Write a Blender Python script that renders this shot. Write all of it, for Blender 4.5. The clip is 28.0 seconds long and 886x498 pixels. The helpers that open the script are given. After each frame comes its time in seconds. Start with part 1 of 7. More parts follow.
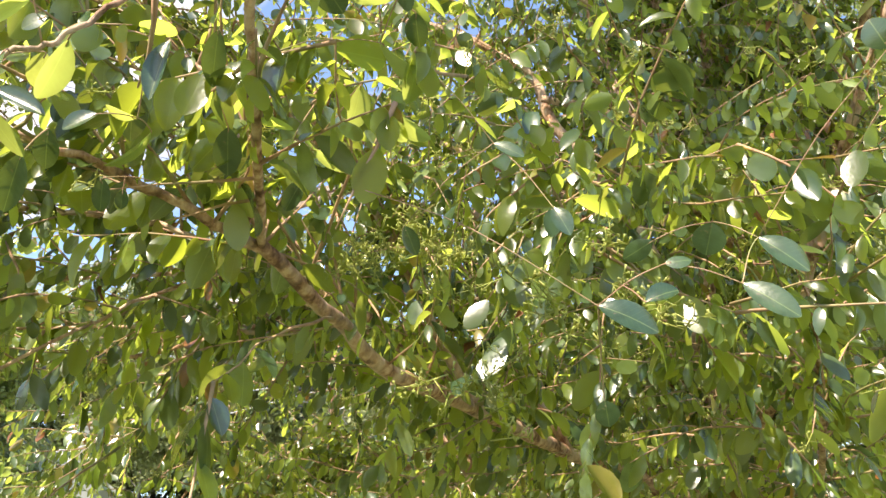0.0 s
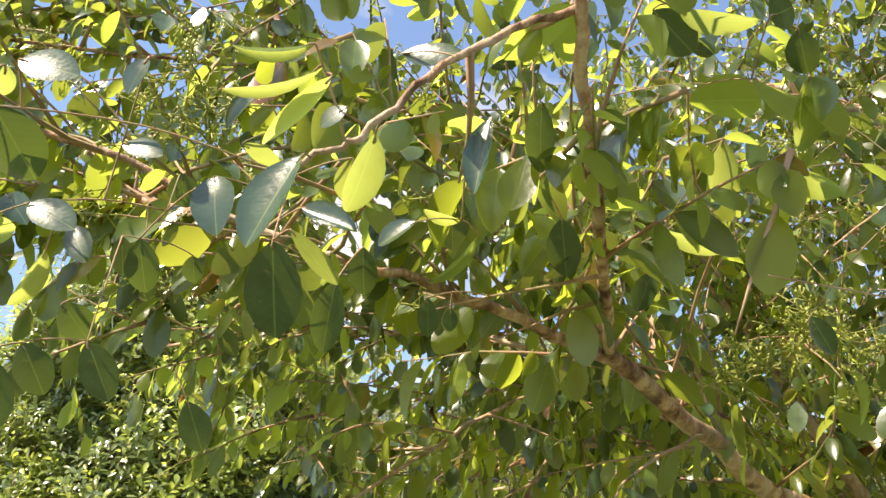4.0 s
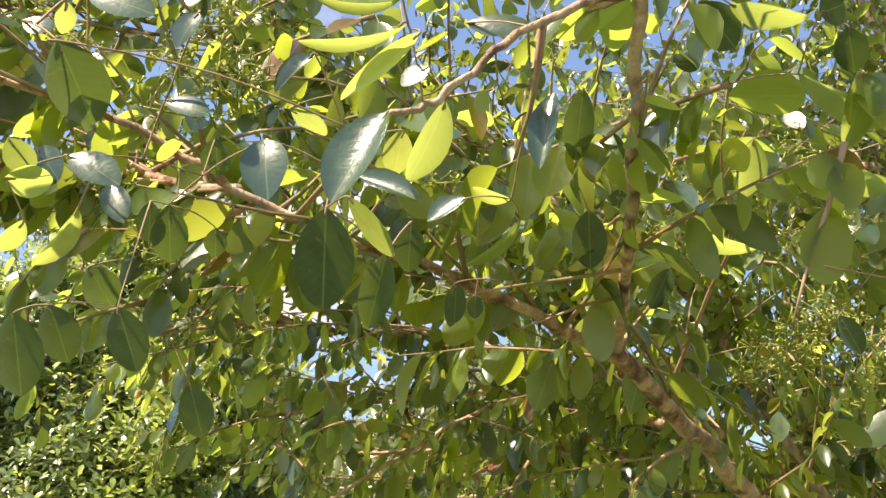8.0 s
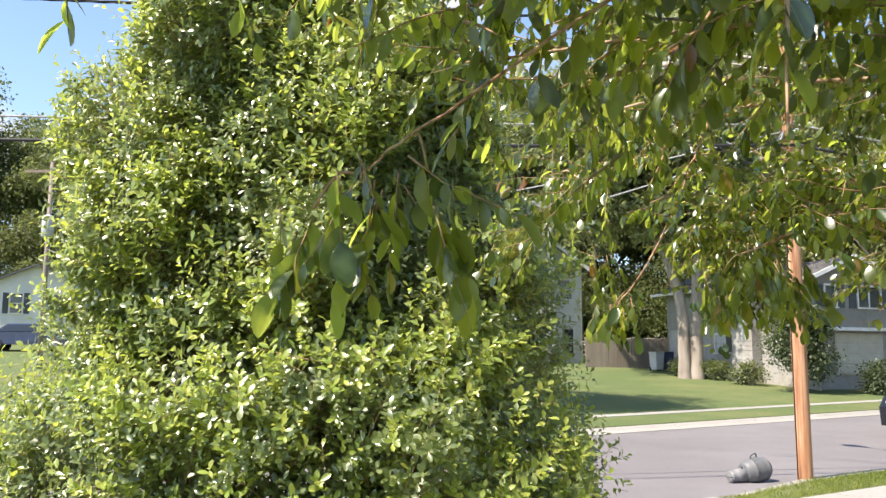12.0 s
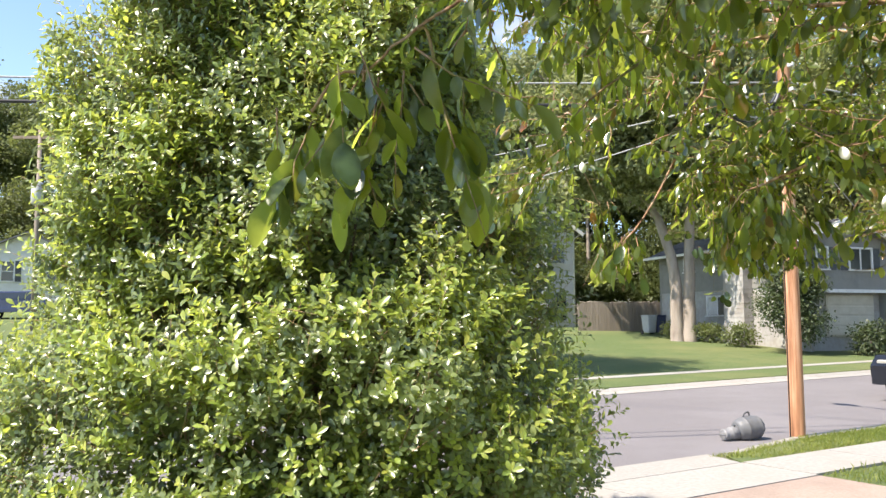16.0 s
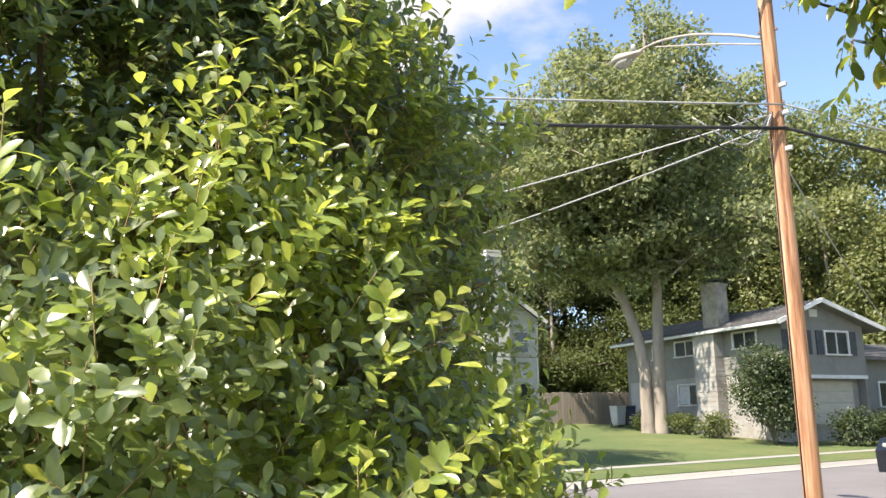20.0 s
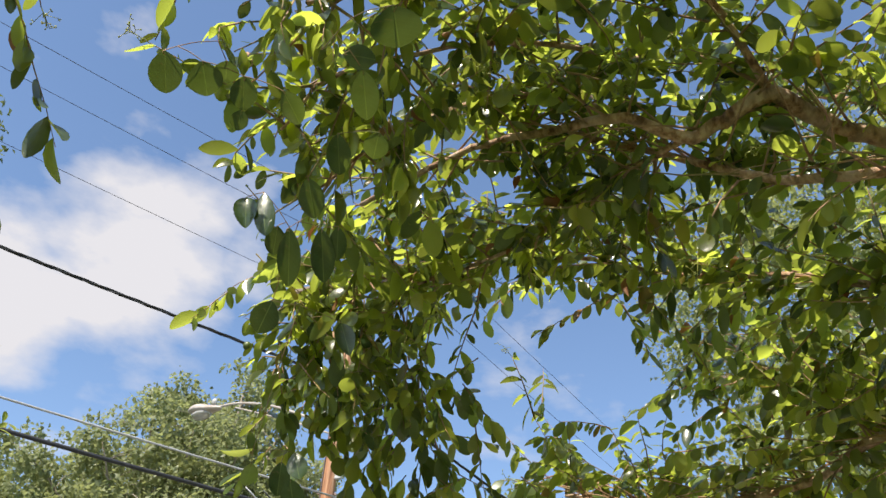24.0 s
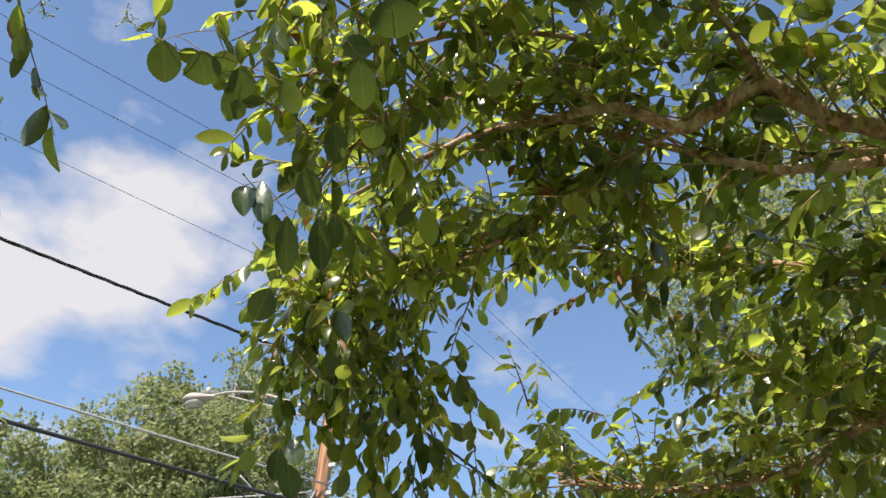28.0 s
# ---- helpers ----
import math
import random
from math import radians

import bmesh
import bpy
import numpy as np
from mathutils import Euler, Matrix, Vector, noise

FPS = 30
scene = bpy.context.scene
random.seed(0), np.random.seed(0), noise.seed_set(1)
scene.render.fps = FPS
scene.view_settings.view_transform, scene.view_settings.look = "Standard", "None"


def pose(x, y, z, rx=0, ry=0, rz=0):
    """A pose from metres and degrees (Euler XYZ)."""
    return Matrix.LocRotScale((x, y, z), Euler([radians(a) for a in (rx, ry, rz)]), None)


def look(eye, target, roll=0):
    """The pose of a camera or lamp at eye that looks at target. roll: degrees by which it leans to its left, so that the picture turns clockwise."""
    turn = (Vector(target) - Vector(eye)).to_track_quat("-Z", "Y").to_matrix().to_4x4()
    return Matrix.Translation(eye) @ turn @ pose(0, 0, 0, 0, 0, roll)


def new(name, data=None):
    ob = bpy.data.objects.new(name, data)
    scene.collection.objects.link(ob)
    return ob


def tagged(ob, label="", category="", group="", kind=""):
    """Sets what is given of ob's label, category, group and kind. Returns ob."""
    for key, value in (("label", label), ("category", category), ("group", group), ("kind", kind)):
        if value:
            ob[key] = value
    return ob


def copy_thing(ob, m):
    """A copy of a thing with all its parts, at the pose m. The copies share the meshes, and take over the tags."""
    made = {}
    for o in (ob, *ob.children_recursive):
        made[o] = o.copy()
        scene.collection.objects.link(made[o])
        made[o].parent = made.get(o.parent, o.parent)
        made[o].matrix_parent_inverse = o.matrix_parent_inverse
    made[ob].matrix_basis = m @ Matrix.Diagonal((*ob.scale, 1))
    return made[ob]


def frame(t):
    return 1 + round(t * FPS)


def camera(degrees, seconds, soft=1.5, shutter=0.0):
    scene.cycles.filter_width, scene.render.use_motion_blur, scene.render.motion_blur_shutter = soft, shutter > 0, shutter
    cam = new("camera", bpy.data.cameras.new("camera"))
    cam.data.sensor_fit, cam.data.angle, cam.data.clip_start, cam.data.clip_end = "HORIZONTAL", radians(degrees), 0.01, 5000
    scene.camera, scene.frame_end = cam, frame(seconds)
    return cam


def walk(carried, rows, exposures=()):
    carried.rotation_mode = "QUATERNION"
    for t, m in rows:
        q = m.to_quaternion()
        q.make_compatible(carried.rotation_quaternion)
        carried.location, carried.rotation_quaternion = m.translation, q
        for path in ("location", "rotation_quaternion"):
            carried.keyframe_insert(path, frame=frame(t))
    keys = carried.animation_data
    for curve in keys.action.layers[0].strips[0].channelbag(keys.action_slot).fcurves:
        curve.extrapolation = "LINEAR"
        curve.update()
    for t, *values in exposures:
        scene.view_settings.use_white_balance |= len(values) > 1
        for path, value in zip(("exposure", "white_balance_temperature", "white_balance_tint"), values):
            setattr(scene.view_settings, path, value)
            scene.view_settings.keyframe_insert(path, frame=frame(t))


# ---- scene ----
cam = camera(55.7, 28.0)
PATH = [
    (0, (0.166, -0.022, 2.475), (1.131, 1.551, 3.246), -1.9),
    (1, (0.163, -0.005, 2.474), (1.098, 1.607, 3.198), -1.7),
    (1.5, (0.159, 0.007, 2.472), (1.097, 1.622, 3.188), -1.6),
    (2, (0.159, 0.027, 2.476), (1.051, 1.654, 3.222), -1.6),
    (2.5, (0.170, 0.045, 2.485), (0.731, 1.736, 3.395), 0.2),
    (3, (0.193, 0.055, 2.503), (0.535, 1.770, 3.474), 2.3),
    (3.5, (0.179, 0.090, 2.537), (0.496, 1.810, 3.507), 1.8),
    (4, (0.178, 0.101, 2.540), (0.437, 1.831, 3.508), 1.7),
    (4.5, (0.169, 0.103, 2.543), (0.431, 1.830, 3.518), 1.6),
    (6.5, (0.109, 0.136, 2.534), (0.465, 1.831, 3.534), 1.9),
    (7, (0.113, 0.131, 2.531), (0.466, 1.823, 3.537), 2.1),
    (8, (0.131, 0.13, 2.529), (0.518, 1.819, 3.529), 2.0),
    (9, (0.137, 0.127, 2.529), (0.509, 1.821, 3.525), 1.8),
    (10, (0.133, 0.117, 2.527), (0.499, 1.813, 3.522), 1.6),
    (10.5, (0.136, 0.118, 2.519), (0.473, 1.874, 3.415), 0.2),
    (11, (0.129, 0.122, 2.482), (0.355, 1.999, 3.133), -0.1),
    (11.5, (0.115, 0.123, 2.414), (0.222, 2.083, 2.799), 0.1),
    (12, (0.115, 0.109, 2.398), (0.162, 2.091, 2.66), 0.2),
    (12.5, (0.114, 0.12, 2.398), (0.166, 2.102, 2.658), 0.1),
    (13, (0.114, 0.127, 2.399), (0.167, 2.112, 2.635), -0.0),
    (13.5, (0.116, 0.129, 2.397), (0.191, 2.116, 2.606), -0.1),
    (15.5, (0.099, 0.135, 2.375), (0.168, 2.124, 2.569), -0.2),
    (16, (0.098, 0.182, 2.338), (0.163, 2.173, 2.52), -0.2),
    (16.5, (0.14, 0.317, 2.24), (0.203, 2.308, 2.419), -0.1),
    (17, (0.118, 0.519, 2.121), (0.182, 2.51, 2.296), -0.2),
    (17.5, (0.111, 0.78, 2.066), (0.165, 2.771, 2.251), -0.3),
    (18, (0.135, 1.127, 2.051), (0.182, 3.116, 2.25), -0.5),
    (18.5, (0.137, 1.474, 2.024), (0.204, 3.457, 2.278), -0.9),
    (19, (0.252, 1.8, 1.987), (0.385, 3.775, 2.272), -1.3),
    (19.5, (0.396, 2.134, 1.99), (0.541, 4.108, 2.275), -1.0),
    (20, (0.55, 2.403, 2.016), (0.7, 4.355, 2.428), -0.7),
    (20.5, (0.725, 2.527, 2.058), (0.632, 4.452, 2.595), -1.4),
    (21, (0.829, 2.614, 2.091), (0.924, 4.505, 2.736), -1.0),
    (21.5, (0.883, 2.571, 2.088), (1.304, 4.322, 2.959), 0.1),
    (23.5, (0.932, 2.507, 2.086), (1.718, 3.966, 3.205), 3.6),
    (24, (0.927, 2.516, 2.082), (1.784, 3.865, 3.285), 4.2),
    (25, (0.930, 2.520, 2.080), (1.832, 3.832, 3.290), 4.2),
    (26, (0.934, 2.521, 2.081), (1.875, 3.817, 3.279), 4.5),
    (27, (0.937, 2.520, 2.080), (1.891, 3.808, 3.276), 4.6),
    (28, (0.921, 2.511, 2.075), (1.800, 3.863, 3.258), 3.9),
]
walk(cam, [(t, look(eye, target, roll)) for t, eye, target, roll in PATH],
     exposures=((0, 1.50, 7100, 14), (2, 1.50, 7100, 14), (4, 1.24, 7300, 14), (8, 1.24, 7300, 14), (10, 1.18, 7300, 14), (11, 1.26, 7100, 13), (12, 1.05, 6800, 13), (17, 1.12, 6700, 13), (19, 1.16, 6700, 12), (20, 1.12, 6900, 12), (21, 1.2, 7000, 12), (21.5, 1.15, 6700, 11), (23.5, 0.66, 6700, 10), (28, 0.66, 6700, 10)))
# ---------------------------------------------------------------- world, sun
SUN_EL, SUN_AZ = radians(54), radians(-120)      # height, and turn from +y towards +x
to_sun = Vector((math.sin(SUN_AZ) * math.cos(SUN_EL), math.cos(SUN_AZ) * math.cos(SUN_EL), math.sin(SUN_EL)))
world = bpy.data.worlds.new("sky")
scene.world = world
world.use_nodes = True
wn, wl = world.node_tree.nodes, world.node_tree.links
wn.clear()
w_out = wn.new("ShaderNodeOutputWorld")
w_bg = wn.new("ShaderNodeBackground")
w_sky = wn.new("ShaderNodeTexSky")
w_sky.sky_type = 'NISHITA'
w_sky.sun_disc = False
w_sky.sun_elevation, w_sky.sun_rotation = SUN_EL, SUN_AZ
w_sky.air_density, w_sky.dust_density, w_sky.ozone_density = 1.0, 0.4, 3.0
w_bg.inputs["Strength"].default_value = 0.145
# cumulus clouds: broken noise over the whole dome, thickened to fit the camera's view
w_tc = wn.new("ShaderNodeTexCoord")
w_n1 = wn.new("ShaderNodeTexNoise")
w_n1.inputs["Scale"].default_value, w_n1.inputs["Detail"].default_value, w_n1.inputs["Roughness"].default_value = 5.2, 7.0, 0.52
w_map = wn.new("ShaderNodeMapping")
w_map.inputs["Scale"].default_value = (1, 1, 1.9)
w_map.inputs["Location"].default_value = (0.0, 0.0, 0.0)
wl.new(w_tc.outputs["Generated"], w_map.inputs["Vector"])
wl.new(w_map.outputs["Vector"], w_n1.inputs["Vector"])
total = None
for cdir, width, gain in (((0.15, 0.83, 0.54), 0.20, 1.0), ((0.02, 0.88, 0.46), 0.13, 0.9), ((0.24, 0.80, 0.56), 0.10, 0.9), ((-0.45, 0.86, 0.22), 0.12, 0.8), ((-0.7, -0.3, 0.5), 0.5, 0.6), ((0.5, -0.8, 0.35), 0.4, 0.6)):
    v = Vector(cdir).normalized()
    dist = wn.new("ShaderNodeVectorMath")
    dist.operation = 'DISTANCE'
    dist.inputs[1].default_value = v
    wl.new(w_tc.outputs["Generated"], dist.inputs[0])
    mr = wn.new("ShaderNodeMapRange")
    mr.inputs["From Min"].default_value, mr.inputs["From Max"].default_value = width, 0.0
    mr.inputs["To Min"].default_value, mr.inputs["To Max"].default_value = 0.0, gain
    wl.new(dist.outputs["Value"], mr.inputs["Value"])
    if total is None:
        total = mr.outputs["Result"]
    else:
        mx = wn.new("ShaderNodeMath")
        mx.operation = 'MAXIMUM'
        wl.new(total, mx.inputs[0])
        wl.new(mr.outputs["Result"], mx.inputs[1])
        total = mx.outputs[0]
w_add = wn.new("ShaderNodeMath")
w_add.operation = 'MULTIPLY_ADD'
w_add.inputs[1].default_value = 0.42
wl.new(total, w_add.inputs[0])
wl.new(w_n1.outputs["Fac"], w_add.inputs[2])
w_ramp = wn.new("ShaderNodeValToRGB")
w_ramp.color_ramp.elements[0].position, w_ramp.color_ramp.elements[1].position = 0.60, 0.80
w_ramp.color_ramp.elements[0].color, w_ramp.color_ramp.elements[1].color = (0, 0, 0, 1), (1, 1, 1, 1)
wl.new(w_add.outputs[0], w_ramp.inputs["Fac"])
w_mix = wn.new("ShaderNodeMix")
w_mix.data_type = 'RGBA'
w_mix.inputs[7].default_value = (3.5, 3.5, 3.75, 1)
wl.new(w_ramp.outputs["Color"], w_mix.inputs[0])
wl.new(w_sky.outputs["Color"], w_mix.inputs[6])
wl.new(w_mix.outputs[2], w_bg.inputs["Color"])
wl.new(w_bg.outputs["Background"], w_out.inputs["Surface"])

sun = new("sun", bpy.data.lights.new("sun", 'SUN'))
sun.data.energy, sun.data.angle, sun.data.color = 5.0, radians(0.55), (1.0, 0.93, 0.80)
sun.matrix_world = look(to_sun * 60, (0, 0, 0))

# ---------------------------------------------------------------- materials
def material(name):
    m = bpy.data.materials.new(name)
    m.use_nodes = True
    nt = m.node_tree
    b = nt.nodes["Principled BSDF"]
    return m, nt.nodes, nt.links, b


def ramp(nodes, links, source, stops):
    r = nodes.new("ShaderNodeValToRGB")
    el = r.color_ramp.elements
    el[0].position, el[0].color = stops[0][0], (*stops[0][1], 1)
    el[1].position, el[1].color = stops[-1][0], (*stops[-1][1], 1)
    for p, c in stops[1:-1]:
        e = el.new(p)
        e.color = (*c, 1)
    links.new(source, r.inputs["Fac"])
    return r.outputs["Color"]


def noise_tex(nodes, links, scale, detail=4.0, rough=0.55, stretch=(1, 1, 1)):
    tc = nodes.new("ShaderNodeTexCoord")
    mp = nodes.new("ShaderNodeMapping")
    mp.inputs["Scale"].default_value = stretch
    n = nodes.new("ShaderNodeTexNoise")
    n.inputs["Scale"].default_value, n.inputs["Detail"].default_value, n.inputs["Roughness"].default_value = scale, detail, rough
    links.new(tc.outputs["Object"], mp.inputs["Vector"])
    links.new(mp.outputs["Vector"], n.inputs["Vector"])
    return n.outputs["Fac"]


def mixed(nodes, links, a, b, fac, mode='MIX'):
    m = nodes.new("ShaderNodeMix")
    m.data_type, m.blend_type = 'RGBA', mode
    for socket, v in ((m.inputs[0], fac), (m.inputs[6], a), (m.inputs[7], b)):
        if isinstance(v, bpy.types.NodeSocket):
            links.new(v, socket)
        elif isinstance(v, (int, float)):
            socket.default_value = v
        else:
            socket.default_value = (*v, 1)
    return m.outputs[2]


def bumped(nodes, links, bsdf, height, strength=0.3, distance=0.01):
    bp = nodes.new("ShaderNodeBump")
    bp.inputs["Strength"].default_value, bp.inputs["Distance"].default_value = strength, distance
    links.new(height, bp.inputs["Height"])
    links.new(bp.outputs["Normal"], bsdf.inputs["Normal"])


def rough_surface(name, stops, scale, detail=6.0, stain=None, stain_scale=0.6, roughness=0.85, bump=0.3, bump_scale=None, bump_dist=0.01, stretch=(1, 1, 1), random_value=0.0):
    """A weathered opaque surface: grain by one noise, stains by a larger one."""
    m, nodes, links, b = material(name)
    col = ramp(nodes, links, noise_tex(nodes, links, scale, detail, 0.6, stretch), stops)
    if stain:
        fac = ramp(nodes, links, noise_tex(nodes, links, stain_scale, 5.0, 0.6, stretch), ((0.45, (0, 0, 0)), (0.7, (1, 1, 1))))
        col = mixed(nodes, links, col, stain, fac)
    if random_value:
        oi = nodes.new("ShaderNodeObjectInfo")
        hsv = nodes.new("ShaderNodeHueSaturation")
        mr = nodes.new("ShaderNodeMapRange")
        mr.inputs["To Min"].default_value, mr.inputs["To Max"].default_value = 1 - random_value, 1 + random_value
        links.new(oi.outputs["Random"], mr.inputs["Value"])
        links.new(mr.outputs["Result"], hsv.inputs["Value"])
        links.new(col, hsv.inputs["Color"])
        col = hsv.outputs["Color"]
    links.new(col, b.inputs["Base Color"])
    b.inputs["Roughness"].default_value = roughness
    if bump:
        bumped(nodes, links, b, noise_tex(nodes, links, bump_scale or scale * 1.7, 6.0, 0.65, stretch), bump, bump_dist)
    return m


def leaf_material(name, stops, through_colour, through_amount, roughness, island=True, spots=None, spec=0.5, vein=0.0, thinness=0.3, uneven=1.0):
    """Leaf: glossy face over a thin translucent blade; colour runs from leaf to leaf."""
    m, nodes, links, b = material(name)
    if island:
        g = nodes.new("ShaderNodeNewGeometry")
        rnd = g.outputs["Random Per Island"]
    else:
        g = nodes.new("ShaderNodeObjectInfo")
        rnd = g.outputs["Random"]
    col = ramp(nodes, links, rnd, stops)
    blotch = noise_tex(nodes, links, 55.0 if island else 3.5, 3.0)
    col = mixed(nodes, links, col, mixed(nodes, links, col, (0.62, 0.66, 0.5), 1.0, 'MULTIPLY'), ramp(nodes, links, blotch, ((0.42, (0, 0, 0)), (0.68, (1, 1, 1)))))
    if spots:
        fac = ramp(nodes, links, noise_tex(nodes, links, 4.5, 2.0), ((0.70, (0, 0, 0)), (0.74, (1, 1, 1))))
        col = mixed(nodes, links, col, spots, fac)
    relief = noise_tex(nodes, links, 160.0 if island else 9.0, 3.0)
    if vein:
        tc = nodes.new("ShaderNodeTexCoord")
        sep = nodes.new("ShaderNodeSeparateXYZ")
        links.new(tc.outputs["Object"], sep.inputs[0])
        side = nodes.new("ShaderNodeMath")
        side.operation = 'ABSOLUTE'
        links.new(sep.outputs["Y"], side.inputs[0])
        rib = ramp(nodes, links, side.outputs[0], ((0.0, (1, 1, 1)), (0.014, (0, 0, 0))))
        lean = nodes.new("ShaderNodeMath")
        lean.operation = 'MULTIPLY_ADD'
        lean.inputs[1].default_value = -0.75
        links.new(side.outputs[0], lean.inputs[0])
        links.new(sep.outputs["X"], lean.inputs[2])
        rate = nodes.new("ShaderNodeMath")
        rate.operation = 'MULTIPLY'
        rate.inputs[1].default_value = 62.0
        links.new(lean.outputs[0], rate.inputs[0])
        wave = nodes.new("ShaderNodeMath")
        wave.operation = 'SINE'
        links.new(rate.outputs[0], wave.inputs[0])
        lateral = ramp(nodes, links, wave.outputs[0], ((0.93, (0, 0, 0)), (1.0, (0.16, 0.16, 0.16))))
        lines = mixed(nodes, links, rib, lateral, 1.0, 'ADD')
        col = mixed(nodes, links, col, mixed(nodes, links, col, (0.10, 0.12, 0.03), 1.0, 'ADD'), lines)
        relief = mixed(nodes, links, relief, lines, 0.8, 'SUBTRACT')
    links.new(col, b.inputs["Base Color"])
    b.inputs["Roughness"].default_value = roughness
    b.inputs["Specular IOR Level"].default_value = spec
    t = nodes.new("ShaderNodeBsdfTranslucent")
    tcol = mixed(nodes, links, mixed(nodes, links, col, through_colour, 0.75), through_colour, 0.3)
    links.new(tcol, t.inputs["Color"])
    mx = nodes.new("ShaderNodeMixShader")
    spin = nodes.new("ShaderNodeMath")
    spin.operation = 'MULTIPLY'
    spin.inputs[1].default_value = 37.3
    links.new(rnd, spin.inputs[0])
    part_of = nodes.new("ShaderNodeMath")
    part_of.operation = 'FRACT'
    links.new(spin.outputs[0], part_of.inputs[0])
    skew = nodes.new("ShaderNodeMath")
    skew.operation = 'POWER'
    skew.inputs[1].default_value = uneven
    links.new(part_of.outputs[0], skew.inputs[0])
    thin = nodes.new("ShaderNodeMapRange")
    thin.inputs["To Min"].default_value, thin.inputs["To Max"].default_value = through_amount * (1 - thinness), through_amount * (1 + thinness)
    links.new(skew.outputs[0], thin.inputs["Value"])
    links.new(thin.outputs["Result"], mx.inputs["Fac"])
    links.new(b.outputs["BSDF"], mx.inputs[1])
    links.new(t.outputs["BSDF"], mx.inputs[2])
    links.new(mx.outputs["Shader"], nodes["Material Output"].inputs["Surface"])
    bumped(nodes, links, b, relief, 0.04 if vein else 0.12, 0.012 if vein else 0.002)
    return m


MYRTLE = ((0.0, (0.020, 0.046, 0.018)), (0.45, (0.042, 0.074, 0.026)), (0.8, (0.078, 0.114, 0.036)), (0.965, (0.14, 0.19, 0.045)), (0.982, (0.22, 0.09, 0.025)), (1.0, (0.19, 0.065, 0.020)))
M_LEAF = leaf_material("myrtle_leaf", MYRTLE, (0.60, 0.69, 0.09), 0.48, 0.27, spec=0.8, thinness=0.9, uneven=1.1)
M_LEAF_ONE = leaf_material("myrtle_leaf_single", MYRTLE, (0.60, 0.68, 0.06), 0.42, 0.25, island=False, thinness=0.9, uneven=1.2, spots=(0.09, 0.06, 0.02), spec=1.0, vein=1.0)
# Dark and sunlit copies of one leaf; back light is painted in yellow.
M_LEAF_DEEP = leaf_material("deep_green_leaf", ((0.0, (0.022, 0.048, 0.019)), (1.0, (0.040, 0.074, 0.026))), (0.34, 0.46, 0.06), 0.14, 0.24, island=False, spots=(0.09, 0.07, 0.03), spec=0.85, vein=1.0)
M_LEAF_BACKLIT = leaf_material("backlit_leaf", ((0.0, (0.10, 0.17, 0.03)), (0.7, (0.17, 0.23, 0.04)), (1.0, (0.30, 0.27, 0.04))), (0.64, 0.71, 0.14), 0.56, 0.30, island=False, spec=0.8, vein=1.0)
HOLLY = ((0.0, (0.082, 0.118, 0.052)), (0.5, (0.145, 0.190, 0.080)), (0.8, (0.22, 0.27, 0.11)), (1.0, (0.32, 0.36, 0.15)))
M_HOLLY = leaf_material("holly_leaf", HOLLY, (0.56, 0.64, 0.14), 0.40, 0.30, spec=1.0)
M_HOLLY_ONE = leaf_material("holly_leaf_single", HOLLY, (0.56, 0.64, 0.14), 0.40, 0.30, island=False, spec=1.0, vein=0.6)
# Inner leaves take a darker colour that paints shade into the hollows.
M_HOLLY_SHADED = leaf_material("shaded_holly_leaf", ((0.0, (0.065, 0.088, 0.038)), (1.0, (0.130, 0.160, 0.066))), (0.40, 0.48, 0.10), 0.35, 0.35, spec=0.8)
M_HOLLY_NEW = leaf_material("holly_new_leaf", ((0.0, (0.22, 0.30, 0.07)), (0.6, (0.34, 0.41, 0.09)), (1.0, (0.50, 0.50, 0.12))), (0.70, 0.78, 0.12), 0.42, 0.30, spec=0.8)
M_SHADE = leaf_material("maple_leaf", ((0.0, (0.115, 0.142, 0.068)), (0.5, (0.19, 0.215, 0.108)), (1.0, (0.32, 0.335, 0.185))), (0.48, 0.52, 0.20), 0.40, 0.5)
M_TREE = leaf_material("oak_leaf", ((0.0, (0.070, 0.092, 0.030)), (0.5, (0.105, 0.130, 0.042)), (1.0, (0.15, 0.175, 0.065))), (0.30, 0.35, 0.10), 0.38, 0.6)
# Pale leaves, lightened further to put distance haze into the colour.
M_TREE_PALE = leaf_material("pale_leaf", ((0.0, (0.14, 0.168, 0.070)), (0.5, (0.205, 0.23, 0.10)), (1.0, (0.285, 0.30, 0.14))), (0.50, 0.54, 0.18), 0.38, 0.5)
M_PINE = leaf_material("pine_needle", ((0.0, (0.040, 0.060, 0.026)), (1.0, (0.080, 0.105, 0.044))), (0.18, 0.24, 0.06), 0.2, 0.5)
M_BUD = leaf_material("flower_bud", ((0.0, (0.26, 0.31, 0.06)), (1.0, (0.46, 0.44, 0.12))), (0.6, 0.62, 0.12), 0.3, 0.5)
M_DRY = leaf_material("dry_leaf", ((0.0, (0.17, 0.06, 0.025)), (1.0, (0.34, 0.17, 0.09))), (0.45, 0.16, 0.05), 0.3, 0.6)
M_BARK = rough_surface("myrtle_bark", ((0.38, (0.13, 0.058, 0.032)), (0.5, (0.38, 0.205, 0.120)), (0.62, (0.60, 0.41, 0.28))), 80.0, 8.0, (0.54, 0.40, 0.30), 22.0, 0.85, 1.0, 90.0, 0.006, (1, 1, 0.4))
M_TWIG = rough_surface("twig_bark", ((0.3, (0.22, 0.11, 0.06)), (0.7, (0.46, 0.29, 0.18))), 60.0, 4.0, (0.18, 0.19, 0.06), 12.0, 0.75, 0.3, 120.0, 0.002)
